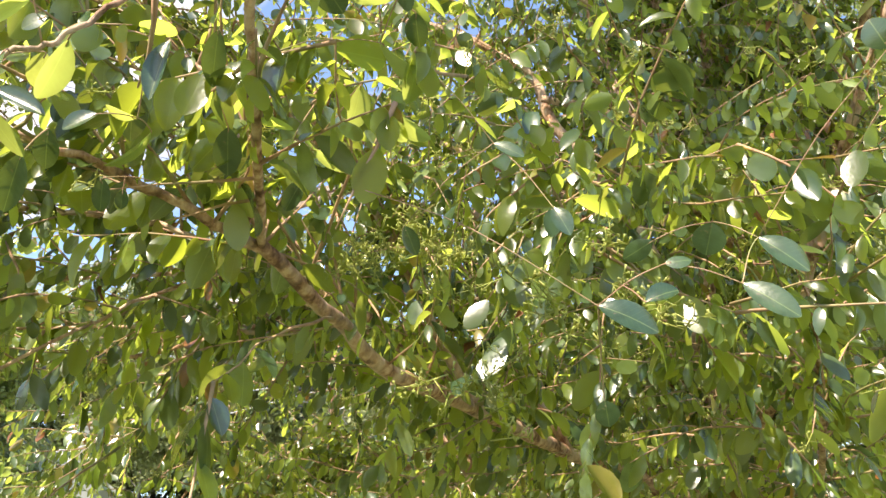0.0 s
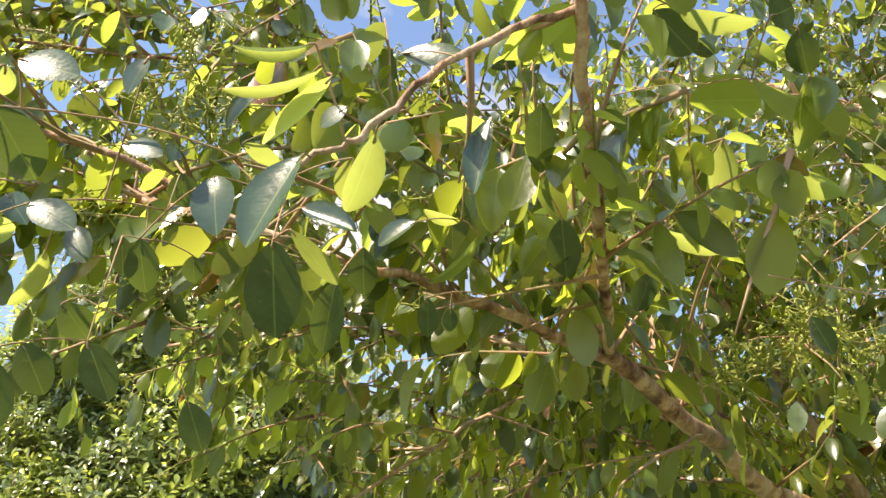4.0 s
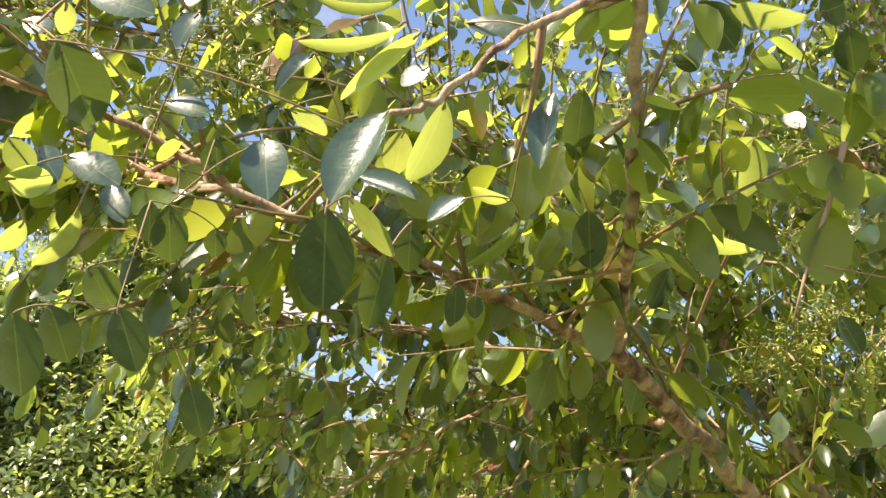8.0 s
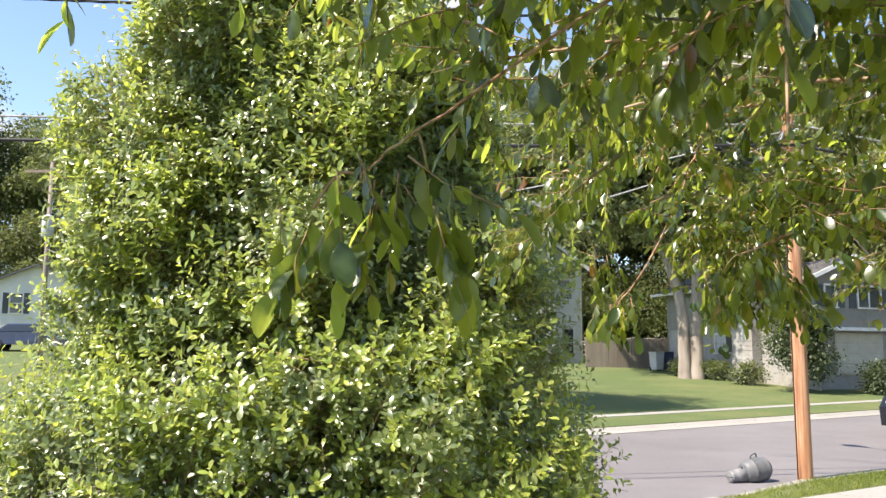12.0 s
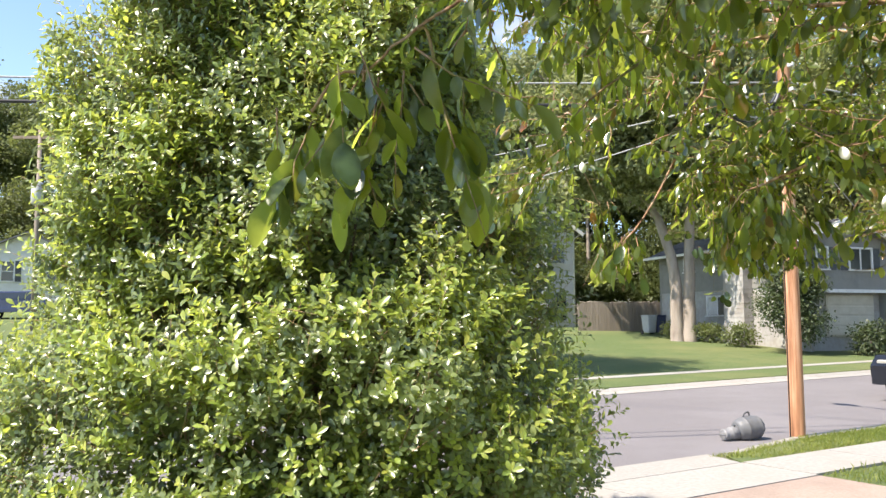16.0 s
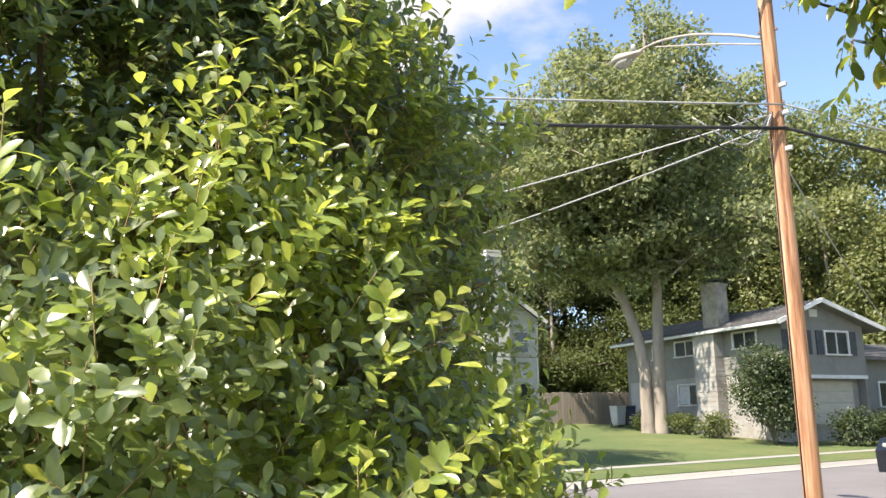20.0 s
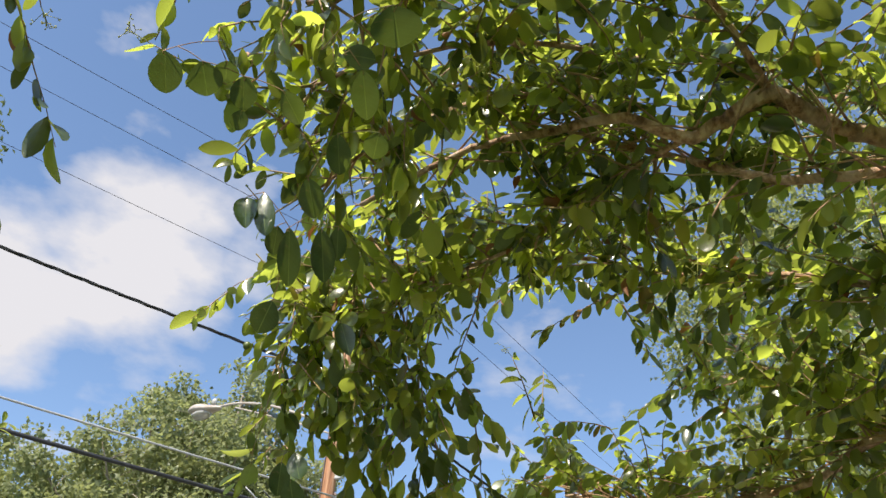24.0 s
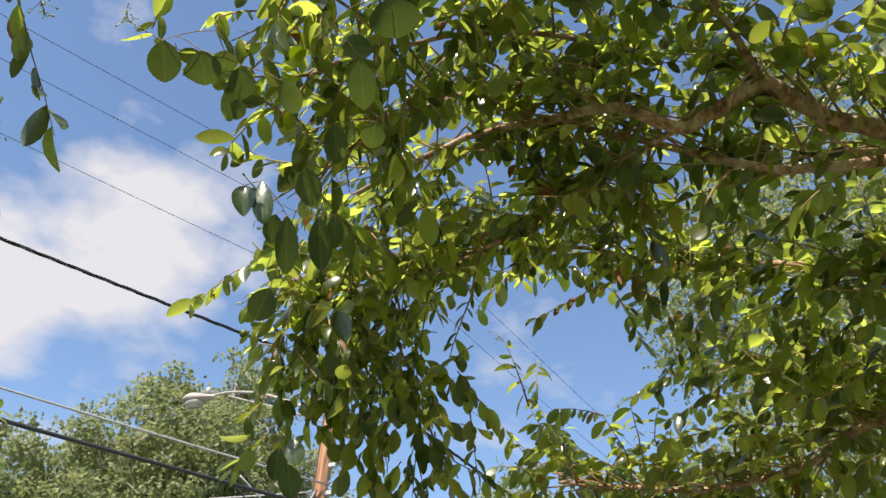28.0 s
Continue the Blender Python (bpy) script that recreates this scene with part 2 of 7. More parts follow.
M_GREYBARK = rough_surface("grey_bark", ((0.3, (0.17, 0.145, 0.12)), (0.55, (0.30, 0.26, 0.22)), (0.75, (0.42, 0.375, 0.325))), 3.0, 8.0, (0.26, 0.24, 0.20), 0.8, 0.9, 0.8, 9.0, 0.04, (1, 1, 0.25))
M_PALEBARK = rough_surface("pale_bark", ((0.3, (0.20, 0.165, 0.14)), (0.55, (0.32, 0.27, 0.23)), (0.75, (0.43, 0.37, 0.32))), 3.0, 8.0, (0.34, 0.29, 0.25), 0.8, 0.9, 0.8, 9.0, 0.04, (1, 1, 0.25))
M_POLE = rough_surface("pole_wood", ((0.36, (0.17, 0.070, 0.034)), (0.5, (0.41, 0.205, 0.110)), (0.64, (0.60, 0.38, 0.25))), 16.0, 9.0, (0.42, 0.20, 0.10), 3.0, 0.85, 0.6, 40.0, 0.006, (1, 1, 0.06))
M_ARMWOOD = rough_surface("crossarm_wood", ((0.3, (0.16, 0.12, 0.09)), (0.7, (0.30, 0.24, 0.19))), 12.0, 6.0, None, 1.0, 0.85, 0.4, 30.0, 0.004)
M_ASPHALT = rough_surface("asphalt", ((0.3, (0.13, 0.120, 0.125)), (0.55, (0.175, 0.162, 0.170)), (0.8, (0.225, 0.212, 0.218))), 60.0, 8.0, (0.20, 0.188, 0.196), 0.35, 0.9, 0.5, 140.0, 0.006)
M_CONCRETE = rough_surface("concrete", ((0.3, (0.27, 0.255, 0.235)), (0.6, (0.345, 0.33, 0.305)), (0.8, (0.41, 0.395, 0.37))), 20.0, 8.0, (0.30, 0.275, 0.245), 0.9, 0.9, 0.3, 90.0, 0.004, random_value=0.05)
M_DRIVE = rough_surface("driveway", ((0.3, (0.27, 0.205, 0.165)), (0.6, (0.36, 0.28, 0.235)), (0.8, (0.43, 0.35, 0.30))), 30.0, 8.0, (0.23, 0.17, 0.14), 0.8, 0.92, 0.4, 110.0, 0.005)
M_JOINT = rough_surface("joint_dirt", ((0.3, (0.07, 0.06, 0.045)), (0.7, (0.13, 0.11, 0.085))), 30.0, bump=0.0)
M_LAWN = rough_surface("lawn", ((0.25, (0.060, 0.095, 0.028)), (0.5, (0.098, 0.138, 0.042)), (0.75, (0.140, 0.176, 0.060))), 9.0, 10.0, (0.155, 0.17, 0.062), 0.45, 0.95, 0.8, 60.0, 0.03)
M_GRASS = leaf_material("grass_blade", ((0.0, (0.12, 0.16, 0.026)), (0.6, (0.20, 0.25, 0.045)), (1.0, (0.34, 0.33, 0.10))), (0.46, 0.52, 0.08), 0.35, 0.55)
M_WHITE = rough_surface("white_siding", ((0.3, (0.58, 0.575, 0.56)), (0.7, (0.68, 0.675, 0.66))), 4.0, 5.0, (0.52, 0.51, 0.49), 0.5, 0.6, 0.1)
M_TRIM = rough_surface("white_trim", ((0.3, (0.62, 0.615, 0.60)), (0.7, (0.75, 0.745, 0.73))), 5.0, 4.0, None, 1.0, 0.5, 0.0)
M_CREAM = rough_surface("cream_render", ((0.3, (0.47, 0.43, 0.35)), (0.7, (0.57, 0.53, 0.45))), 3.0, 5.0, None, 1.0, 0.8, 0.1)
M_GREY = rough_surface("grey_siding", ((0.3, (0.18, 0.176, 0.166)), (0.7, (0.24, 0.236, 0.222))), 3.0, 6.0, (0.24, 0.235, 0.215), 0.7, 0.7, 0.2)
M_PALEBRICK = rough_surface("painted_brick", ((0.3, (0.31, 0.30, 0.285)), (0.7, (0.41, 0.40, 0.385))), 6.0, 7.0, (0.29, 0.26, 0.235), 1.2, 0.85, 0.4, 16.0, 0.02)
M_CHIMTOP = rough_surface("chimney_brick", ((0.3, (0.19, 0.165, 0.14)), (0.7, (0.36, 0.335, 0.295))), 5.0, 7.0, (0.42, 0.39, 0.34), 1.5, 0.9, 0.4, 16.0, 0.02)
M_ROOF = rough_surface("roof_shingle", ((0.3, (0.085, 0.082, 0.086)), (0.7, (0.16, 0.155, 0.16))), 8.0, 8.0, (0.20, 0.195, 0.195), 0.8, 0.92, 0.3, 40.0, 0.01, random_value=0.12)
M_FENCE = rough_surface("weathered_fence", ((0.3, (0.20, 0.165, 0.135)), (0.7, (0.31, 0.265, 0.225))), 4.0, 8.0, (0.17, 0.14, 0.115), 1.0, 0.9, 0.4, 20.0, 0.01, (1, 1, 0.2), random_value=0.12)
M_SHUTTER = rough_surface("dark_shutter", ((0.3, (0.045, 0.050, 0.055)), (0.7, (0.075, 0.08, 0.085))), 6.0, bump=0.0, roughness=0.6)
M_WIRE = rough_surface("black_cable", ((0.3, (0.012, 0.012, 0.013)), (0.7, (0.03, 0.03, 0.032))), 10.0, bump=0.0, roughness=0.6)
M_ALU = rough_surface("grey_cable", ((0.3, (0.30, 0.30, 0.30)), (0.7, (0.45, 0.45, 0.45))), 20.0, bump=0.0, roughness=0.5)
M_GALV = rough_surface("galvanised_steel", ((0.3, (0.36, 0.37, 0.38)), (0.7, (0.52, 0.53, 0.54))), 12.0, 5.0, (0.42, 0.41, 0.38), 2.0, 0.5, 0.1)
M_LAMP = rough_surface("lamp_housing", ((0.3, (0.37, 0.33, 0.30)), (0.7, (0.48, 0.44, 0.41))), 12.0, 5.0, (0.34, 0.27, 0.22), 5.0, 0.5, 0.1)
M_PORCELAIN = rough_surface("insulator", ((0.3, (0.18, 0.12, 0.09)), (0.7, (0.30, 0.22, 0.18))), 12.0, bump=0.0, roughness=0.25)
M_BIN = rough_surface("bin_plastic", ((0.3, (0.095, 0.10, 0.11)), (0.7, (0.15, 0.155, 0.165))), 14.0, 5.0, (0.13, 0.13, 0.13), 3.0, 0.55, 0.15)
M_COLLAR = rough_surface("scuffed_plastic", ((0.3, (0.17, 0.17, 0.175)), (0.7, (0.27, 0.27, 0.275))), 14.0, 5.0, (0.15, 0.15, 0.15), 5.0, 0.6, 0.15)
M_TYRE = rough_surface("tyre_rubber", ((0.3, (0.015, 0.015, 0.016)), (0.7, (0.035, 0.035, 0.036))), 20.0, bump=0.1, roughness=0.8)
M_CARDARK = rough_surface("dark_car_paint", ((0.3, (0.010, 0.012, 0.017)), (0.7, (0.016, 0.019, 0.026))), 3.0, bump=0.0, roughness=0.18)
M_CARBLUE = rough_surface("blue_car_paint", ((0.3, (0.035, 0.045, 0.095)), (0.7, (0.05, 0.062, 0.12))), 3.0, bump=0.0, roughness=0.2)
M_MULCH = rough_surface("mulch", ((0.3, (0.045, 0.028, 0.018)), (0.7, (0.12, 0.08, 0.055))), 25.0, 8.0, None, 1.0, 0.95, 0.8, 50.0, 0.03)
M_BRICKRED = rough_surface("red_brick", ((0.3, (0.24, 0.11, 0.075)), (0.7, (0.36, 0.18, 0.13))), 8.0, 6.0, None, 1.0, 0.9, 0.3)
M_GLASS, _n, _l, _b = material("window_glass")
_b.inputs["Base Color"].default_value = (0.03, 0.036, 0.042, 1)
_b.inputs["Roughness"].default_value = 0.06
_b.inputs["Specular IOR Level"].default_value = 0.8
M_LENS, _n, _l, _b = material("lamp_lens")
_b.inputs["Base Color"].default_value = (0.75, 0.74, 0.70, 1)
_b.inputs["Roughness"].default_value = 0.12
_b.inputs["Transmission Weight"].default_value = 0.6
M_FRUIT, _n, _l, _b = material("green_fruit")
_b.inputs["Base Color"].default_value = (0.085, 0.115, 0.035, 1)
_b.inputs["Roughness"].default_value = 0.35
M_CURTAIN = rough_surface("pale_blind", ((0.3, (0.45, 0.44, 0.42)), (0.7, (0.6, 0.59, 0.57))), 6.0, bump=0.0)

# ---------------------------------------------------------------- mesh tools
def mesh_of(name, verts, faces, mat, smooth=False):
    me = bpy.data.meshes.new(name)
    me.from_pydata(verts, [], faces)
    me.materials.append(mat)
    if smooth:
        me.polygons.foreach_set("use_smooth", [True] * len(me.polygons))
    me.update()
    return me


def thing(name, label, category, at=(0, 0, 0), rz=0.0, group="", kind=""):
    e = new(name)
    e.matrix_world = pose(*at, 0, 0, rz)
    return tagged(e, label, category, group, kind)


def part(name, bm, mat, parent, label="", smooth=False):
    if isinstance(bm, bpy.types.Mesh):
        me = bm
    else:
        me = bpy.data.meshes.new(name)
        bm.to_mesh(me)
        bm.free()
        me.materials.append(mat)
        if smooth:
            me.polygons.foreach_set("use_smooth", [True] * len(me.polygons))
    ob = new(name, me)
    ob.parent = parent
    if label:
        tagged(ob, label)
    return ob


def box(sx, sy, sz, at=(0, 0, 0), rot=None, bevel=0.0):
    bm = bmesh.new()
    m = Matrix.Translation(at) @ (rot.to_4x4() if rot else Matrix()) @ Matrix.Diagonal((sx, sy, sz, 1))
    bmesh.ops.create_cube(bm, size=1, matrix=m)
    if bevel:
        bmesh.ops.bevel(bm, geom=bm.edges[:], offset=bevel, segments=1, affect='EDGES')
    return bm


def joined(*bms):
    out = bmesh.new()
    for b in bms:
        me = bpy.data.meshes.new("t")
        b.to_mesh(me)
        b.free()
        out.from_mesh(me)
        bpy.data.meshes.remove(me)
    return out


def tube_data(points, radii, sides=7):
    """Vertices and faces of a tapering round limb along points."""
    pts = [Vector(p) for p in points]
    verts, faces = [], []
    ref = Vector((0.13, 0.31, 0.94))
    for i, p in enumerate(pts):
        d = (pts[min(i + 1, len(pts) - 1)] - pts[max(i - 1, 0)]).normalized()
        a = d.cross(ref)
        if a.length < 1e-3:
            a = d.cross(Vector((1, 0, 0)))
        a.normalize()
        b = d.cross(a)
        for k in range(sides):
            c = 2 * math.pi * k / sides
            verts.append(p + (a * math.cos(c) + b * math.sin(c)) * radii[i])
    for i in range(len(pts) - 1):
        for k in range(sides):
            k2 = (k + 1) % sides
            faces.append((i * sides + k, i * sides + k2, (i + 1) * sides + k2, (i + 1) * sides + k))
    n = len(verts)
    faces.append(tuple(range(sides - 1, -1, -1)))
    faces.append(tuple(range(n - sides, n)))
    return [tuple(v) for v in verts], faces


def tubes_mesh(name, runs, mat):
    verts, faces = [], []
    for pts, radii, sides in runs:
        v, f = tube_data(pts, radii, sides)
        o = len(verts)
        verts += v
        faces += [tuple(i + o for i in q) for q in f]
    return mesh_of(name, verts, faces, mat, True)


def smooth_line(points, steps=4, wobble=0.0, rng=None):
    """Catmull-Rom through points."""
    p = [Vector(q) for q in points]
    p = [p[0] * 2 - p[1]] + p + [p[-1] * 2 - p[-2]]
    out = []
    for i in range(1, len(p) - 2):
        for s in range(steps):
            t = s / steps
            a, b, c, d = p[i - 1], p[i], p[i + 1], p[i + 2]
            q = 0.5 * ((2 * b) + (c - a) * t + (2 * a - 5 * b + 4 * c - d) * t * t + (3 * b - a - 3 * c + d) * t ** 3)
            if wobble and rng:
                q = q + Vector((rng.uniform(-1, 1), rng.uniform(-1, 1), rng.uniform(-1, 1))) * wobble
            out.append(q)
    out.append(p[-2])
    return out


def leaf_shape(stations, fold=0.16, curl=0.22, twist=0.0):
    """A blade of unit length along +x: (position, half width) stations, folded along the midrib and curling down."""
    verts, faces = [], []
    for i, (s, w) in enumerate(stations):
        z = -curl * s * s
        if w == 0:
            verts.append((s, 0, z))
        else:
            tw = twist * (s - 0.5)
            verts += [(s, w, z + fold * w + tw * w), (s, 0, z), (s, -w, z + fold * w - tw * w)]
    idx, ids = 0, []
    for s, w in stations:
        ids.append((idx,) if w == 0 else (idx, idx + 1, idx + 2))
        idx += 1 if w == 0 else 3
    for a, b in zip(ids, ids[1:]):
        if len(a) == 1 and len(b) == 3:
            faces += [(a[0], b[1], b[0]), (a[0], b[2], b[1])]
        elif len(a) == 3 and len(b) == 3:
            faces += [(a[0], a[1], b[1], b[0]), (a[1], a[2], b[2], b[1])]
        elif len(a) == 3 and len(b) == 1:
            faces += [(a[0], a[1], b[0]), (a[1], a[2], b[0])]
    return np.array(verts, float), faces


MYRTLE_OUTLINES = (((0, 0), (0.06, 0.08), (0.22, 0.20), (0.46, 0.275), (0.70, 0.255), (0.88, 0.165), (0.97, 0.075), (1.0, 0)), ((0, 0), (0.06, 0.05), (0.22, 0.145), (0.46, 0.205), (0.70, 0.185), (0.88, 0.11), (0.97, 0.045), (1.0, 0)))
MYRTLE_LEAVES = [leaf_shape(MYRTLE_OUTLINES[i % 2], f, c, t) for i, (f, c, t) in enumerate(((0.12, 0.10, 0.0), (0.30, 0.22, 0.2), (0.45, 0.05, -0.3), (0.2, 0.4, 0.4), (-0.1, 0.15, -0.2), (0.55, 0.3, 0.1)))]
HOLLY_LEAVES = [leaf_shape(((0, 0), (0.2, 0.10), (0.48, 0.215), (0.70, 0.230), (0.88, 0.14), (1.0, 0)), f, c, 0.0) for f, c in ((0.3, 0.1), (0.5, -0.12), (0.15, 0.25))]
GRASS_BLADE = [(np.array([(0, 0.03, 0), (0, -0.03, 0), (0.6, 0.0, -0.08), (1.0, 0.0, -0.3)]), [(0, 1, 2), (1, 3, 2)])]
FAR_LEAF = [(np.array([(0, 0, 0), (0.5, 0.34, 0.12), (1.0, 0, -0.1), (0.5, -0.34, 0.1)]), [(0, 1, 2), (0, 2, 3)]), (np.array([(0, 0, 0), (0.45, 0.3, -0.1), (1.0, 0, 0.1), (0.55, -0.36, -0.05)]), [(0, 1, 2), (0, 2, 3)])]
CLUMP_LEAF = [leaf_shape(((0, 0), (0.45, 0.36), (1.0, 0)), f, c) for f, c in ((0.35, 0.2), (-0.2, 0.35))]


def turns(along, up):
    """Rotation matrices with x along and z near up, for arrays of directions."""
    x = along / np.linalg.norm(along, axis=1, keepdims=True)
    y = np.cross(up, x)
    ln = np.linalg.norm(y, axis=1, keepdims=True)
    y = np.where(ln < 1e-4, np.array([[0.0, 1.0, 0.0]]), y / np.maximum(ln, 1e-6))
    z = np.cross(x, y)
    return np.stack([x, y, z], 2)


def leaves_mesh(name, shapes, pos, along, up, size, mat, smooth=True):
    """All blades of one crown joined, one island each."""
    pos, along, up, size = (np.asarray(a, float) for a in (pos, along, up, size))
    rot = turns(along, up)
    pick = np.arange(len(pos)) % len(shapes)
    all_v, loops, starts, base, at_loop = [], [], [], 0, 0
    for k, (v, faces) in enumerate(shapes):
        sel = np.nonzero(pick == k)[0]
        if not len(sel):
            continue
        w = np.einsum('nij,vj->nvi', rot[sel], v) * size[sel, None, None] + pos[sel, None, :]
        nv = len(v)
        flat = np.concatenate([np.array(f) for f in faces])
        lens = np.array([len(f) for f in faces])
        all_v.append(w.reshape(-1, 3))
        loops.append((flat[None, :] + base + nv * np.arange(len(sel))[:, None]).ravel())
        st = np.concatenate([[0], np.cumsum(lens)[:-1]])
        starts.append((st[None, :] + at_loop + len(flat) * np.arange(len(sel))[:, None]).ravel())
        base += nv * len(sel)
        at_loop += len(flat) * len(sel)
    v, lo, stt = np.concatenate(all_v), np.concatenate(loops), np.concatenate(starts)
    me = bpy.data.meshes.new(name)
    me.vertices.add(len(v))
    me.vertices.foreach_set("co", v.ravel())
    me.loops.add(len(lo))
    me.loops.foreach_set("vertex_index", lo.astype(np.int32))
    me.polygons.add(len(stt))
    me.polygons.foreach_set("loop_start", stt.astype(np.int32))
    me.polygons.foreach_set("use_smooth", np.full(len(stt), smooth))
    me.materials.append(mat)
    me.update(calc_edges=True)
    me.validate()
    return me


# ---------------------------------------------------------------- the lie of the land
ROAD = radians(30.0)
RU, RN = Vector((math.cos(ROAD), math.sin(ROAD), 0)), Vector((-math.sin(ROAD), math.cos(ROAD), 0))


def level(u):
    return 0.72 + 0.010 * (max(-60.0, min(70.0, u)) - 12.0)


def land(u, n):
    """Height of the ground, by metres along the road and across it."""
    b = level(u)
    if n < 6.455:
        return b + 0.10
    if n < 15.12:
        return b - 0.06
    if n < 18.3:
        return b + 0.12
    return b + 0.12 + 0.062 * (min(n, 75.0) - 18.3)


def spot(u, n, dz=0.0):
    p = RU * u + RN * n
    return (p.x, p.y, land(u, n) + dz)


def uv_of(x, y):
    return x * RU.x + y * RU.y, x * RN.x + y * RN.y


def ground_at(x, y):
    return land(*uv_of(x, y))
# ---------------------------------------------------------------- ground, road, pavements
u_st = [-500, -250, -120, -70] + list(range(-50, 91, 5)) + [120, 250, 500]
n_st = [-500, -200, -80, -40, -20, -10, -4, 0, 4, 6.45, 6.46, 11, 15.11, 15.13, 18.29, 18.31, 22, 26, 30, 35, 40, 46, 52, 60, 75, 95, 120, 139, 141, 250, 600]
gv, gf = [], []
for i, n in enumerate(n_st):
    for j, u in enumerate(u_st):
        p = RU * u + RN * n
        gv.append((p.x, p.y, land(u, n)))
for i in range(len(n_st) - 1):
    for j in range(len(u_st) - 1):
        k = i * len(u_st) + j
        gf.append((k, k + 1, k + len(u_st) + 1, k + len(u_st)))
tagged(new("ground", mesh_of("ground", gv, gf, M_LAWN)), "sunlit mown lawn rising gently beyond the street", "ground", kind="structure")


def slab(name, u0, u1, n0, n1, z0, z1, mat, step=5.0):
    """A strip along the road with its top at level + z1 and its underside at level + z0."""
    k = max(1, int(math.ceil((u1 - u0) / step)))
    verts, faces = [], []
    for i in range(k + 1):
        u = u0 + (u1 - u0) * i / k
        for n, z in ((n0, z0), (n1, z0), (n1, z1), (n0, z1)):
            p = RU * u + RN * n
            verts.append((p.x, p.y, level(u) + z))
    for i in range(k):
        o = i * 4
        for q in range(4):
            q2 = (q + 1) % 4
            faces.append((o + q, o + q2, o + 4 + q2, o + 4 + q))
    faces += [(0, 1, 2, 3), (k * 4 + 3, k * 4 + 2, k * 4 + 1, k * 4)]
    return mesh_of(name, verts, faces, mat)


tagged(new("road", slab("road", -200, 200, 7.42, 15.10, -0.3, 0.0, M_ASPHALT)), "grey worn asphalt street in sunlight", "road", kind="structure")
kerb_far = tagged(new("kerb_far"), "pale concrete kerb along the far side of the street", "kerb", kind="structure")


def rolled_kerb(u0, u1):
    """Gutter pan, sloping face and top of one length of kerb."""
    prof = ((14.62, -0.2), (15.32, -0.2), (15.32, 0.118), (15.20, 0.118), (15.10, 0.095), (14.98, 0.03), (14.62, 0.012))
    verts = []
    for u in (u0, u1):
        for n, z in prof:
            p = RU * u + RN * n
            verts.append((p.x, p.y, level(u) + z))
    k = len(prof)
    return mesh_of("kerb_stone", verts, [tuple(range(k)), tuple(range(2 * k - 1, k - 1, -1))] + [(i, i + k, (i + 1) % k + k, (i + 1) % k) for i in range(k)], M_CONCRETE)


for k in range(26):
    u0 = -20 + k * 3.0
    part("kerb_stone", rolled_kerb(u0 + 0.008, u0 + 2.992), None, kerb_far)
kerb_near = tagged(new("kerb_near"), "pale concrete kerb edging the grass verge", "kerb", kind="structure")
for k in range(14):
    u0 = 10.4 + k * 3.0
    part("kerb_stone", slab("kerb_stone", u0 + 0.008, u0 + 2.992, 7.26, 7.42, -0.2, 0.125, M_CONCRETE), None, kerb_near)
walk_far = tagged(new("pavement_far"), "thin pale concrete pavement across the street", "pavement", kind="structure")
for k in range(52):
    u0 = -20 + k * 1.5
    part("paving_slab", slab("paving_slab", u0 + 0.006, u0 + 1.494, 17.4, 18.05, 0.02, 0.13, M_CONCRETE), None, walk_far)
walk_near = tagged(new("pavement_near"), "sunlit white concrete pavement slabs beside the verge", "pavement", kind="structure")
for k in range(20):
    u0 = 8.05 + k * 1.5
    part("paving_slab", slab("paving_slab", u0 + 0.008, u0 + 1.492, 5.55, 6.45, 0.0, 0.13, M_CONCRETE), None, walk_near)
part("joint_bed", slab("joint_bed", 8.0, 38, 5.56, 6.44, 0.0, 0.118, M_JOINT), None, walk_near)


def plate(name, corners, mat, thick=0.12):
    """A flat slab over (u, n, height above level) corners."""
    verts, k = [], len(corners)
    for dz in (0, -thick):
        for u, n, z in corners:
            p = RU * u + RN * n
            verts.append((p.x, p.y, level(u) + z + dz))
    faces = [tuple(range(k)), tuple(range(2 * k - 1, k - 1, -1))] + [(i, i + k, (i + 1) % k + k, (i + 1) % k) for i in range(k)]
    return mesh_of(name, verts, faces, mat)


part("kerb_stone", plate("kerb_stone", ((8.85, 7.26, 0.03), (10.392, 7.26, 0.125), (10.392, 7.42, 0.125), (8.85, 7.42, 0.022)), M_CONCRETE, 0.2), None, kerb_near)
tagged(new("verge", plate("verge", ((10.2, 6.455, 0.115), (60, 6.455, 0.115), (60, 7.255, 0.115), (10.2, 7.255, 0.115)), M_LAWN, 0.4)), "narrow grass verge between pavement and kerb", "verge", kind="structure")
tagged(new("verge_tip", plate("verge_tip", ((8.06, 6.455, 0.12), (10.2, 6.455, 0.115), (10.2, 7.255, 0.115), (8.75, 7.255, 0.03)), M_LAWN, 0.3)), "tip of the grass verge sloping down to the driveway", "verge", kind="structure")
tagged(new("verge_left", plate("verge_left", ((-60, 6.455, 0.115), (3.55, 6.455, 0.115), (2.9, 7.4, 0.115), (-60, 7.4, 0.115)), M_LAWN, 0.4)), "narrow grass verge between lawn and street", "verge", kind="structure")
apron = tagged(new("driveway_apron"), "bright concrete driveway apron sloping down to the street", "driveway", kind="structure")
for a_, b_ in ((3.6, 5.8), (5.815, 8.03)):
    part("concrete_bay", plate("concrete_bay", ((a_, 5.50, 0.13), (b_, 5.50, 0.13), (b_, 6.45, 0.125), (a_, 6.45, 0.125)), M_CONCRETE), None, apron)
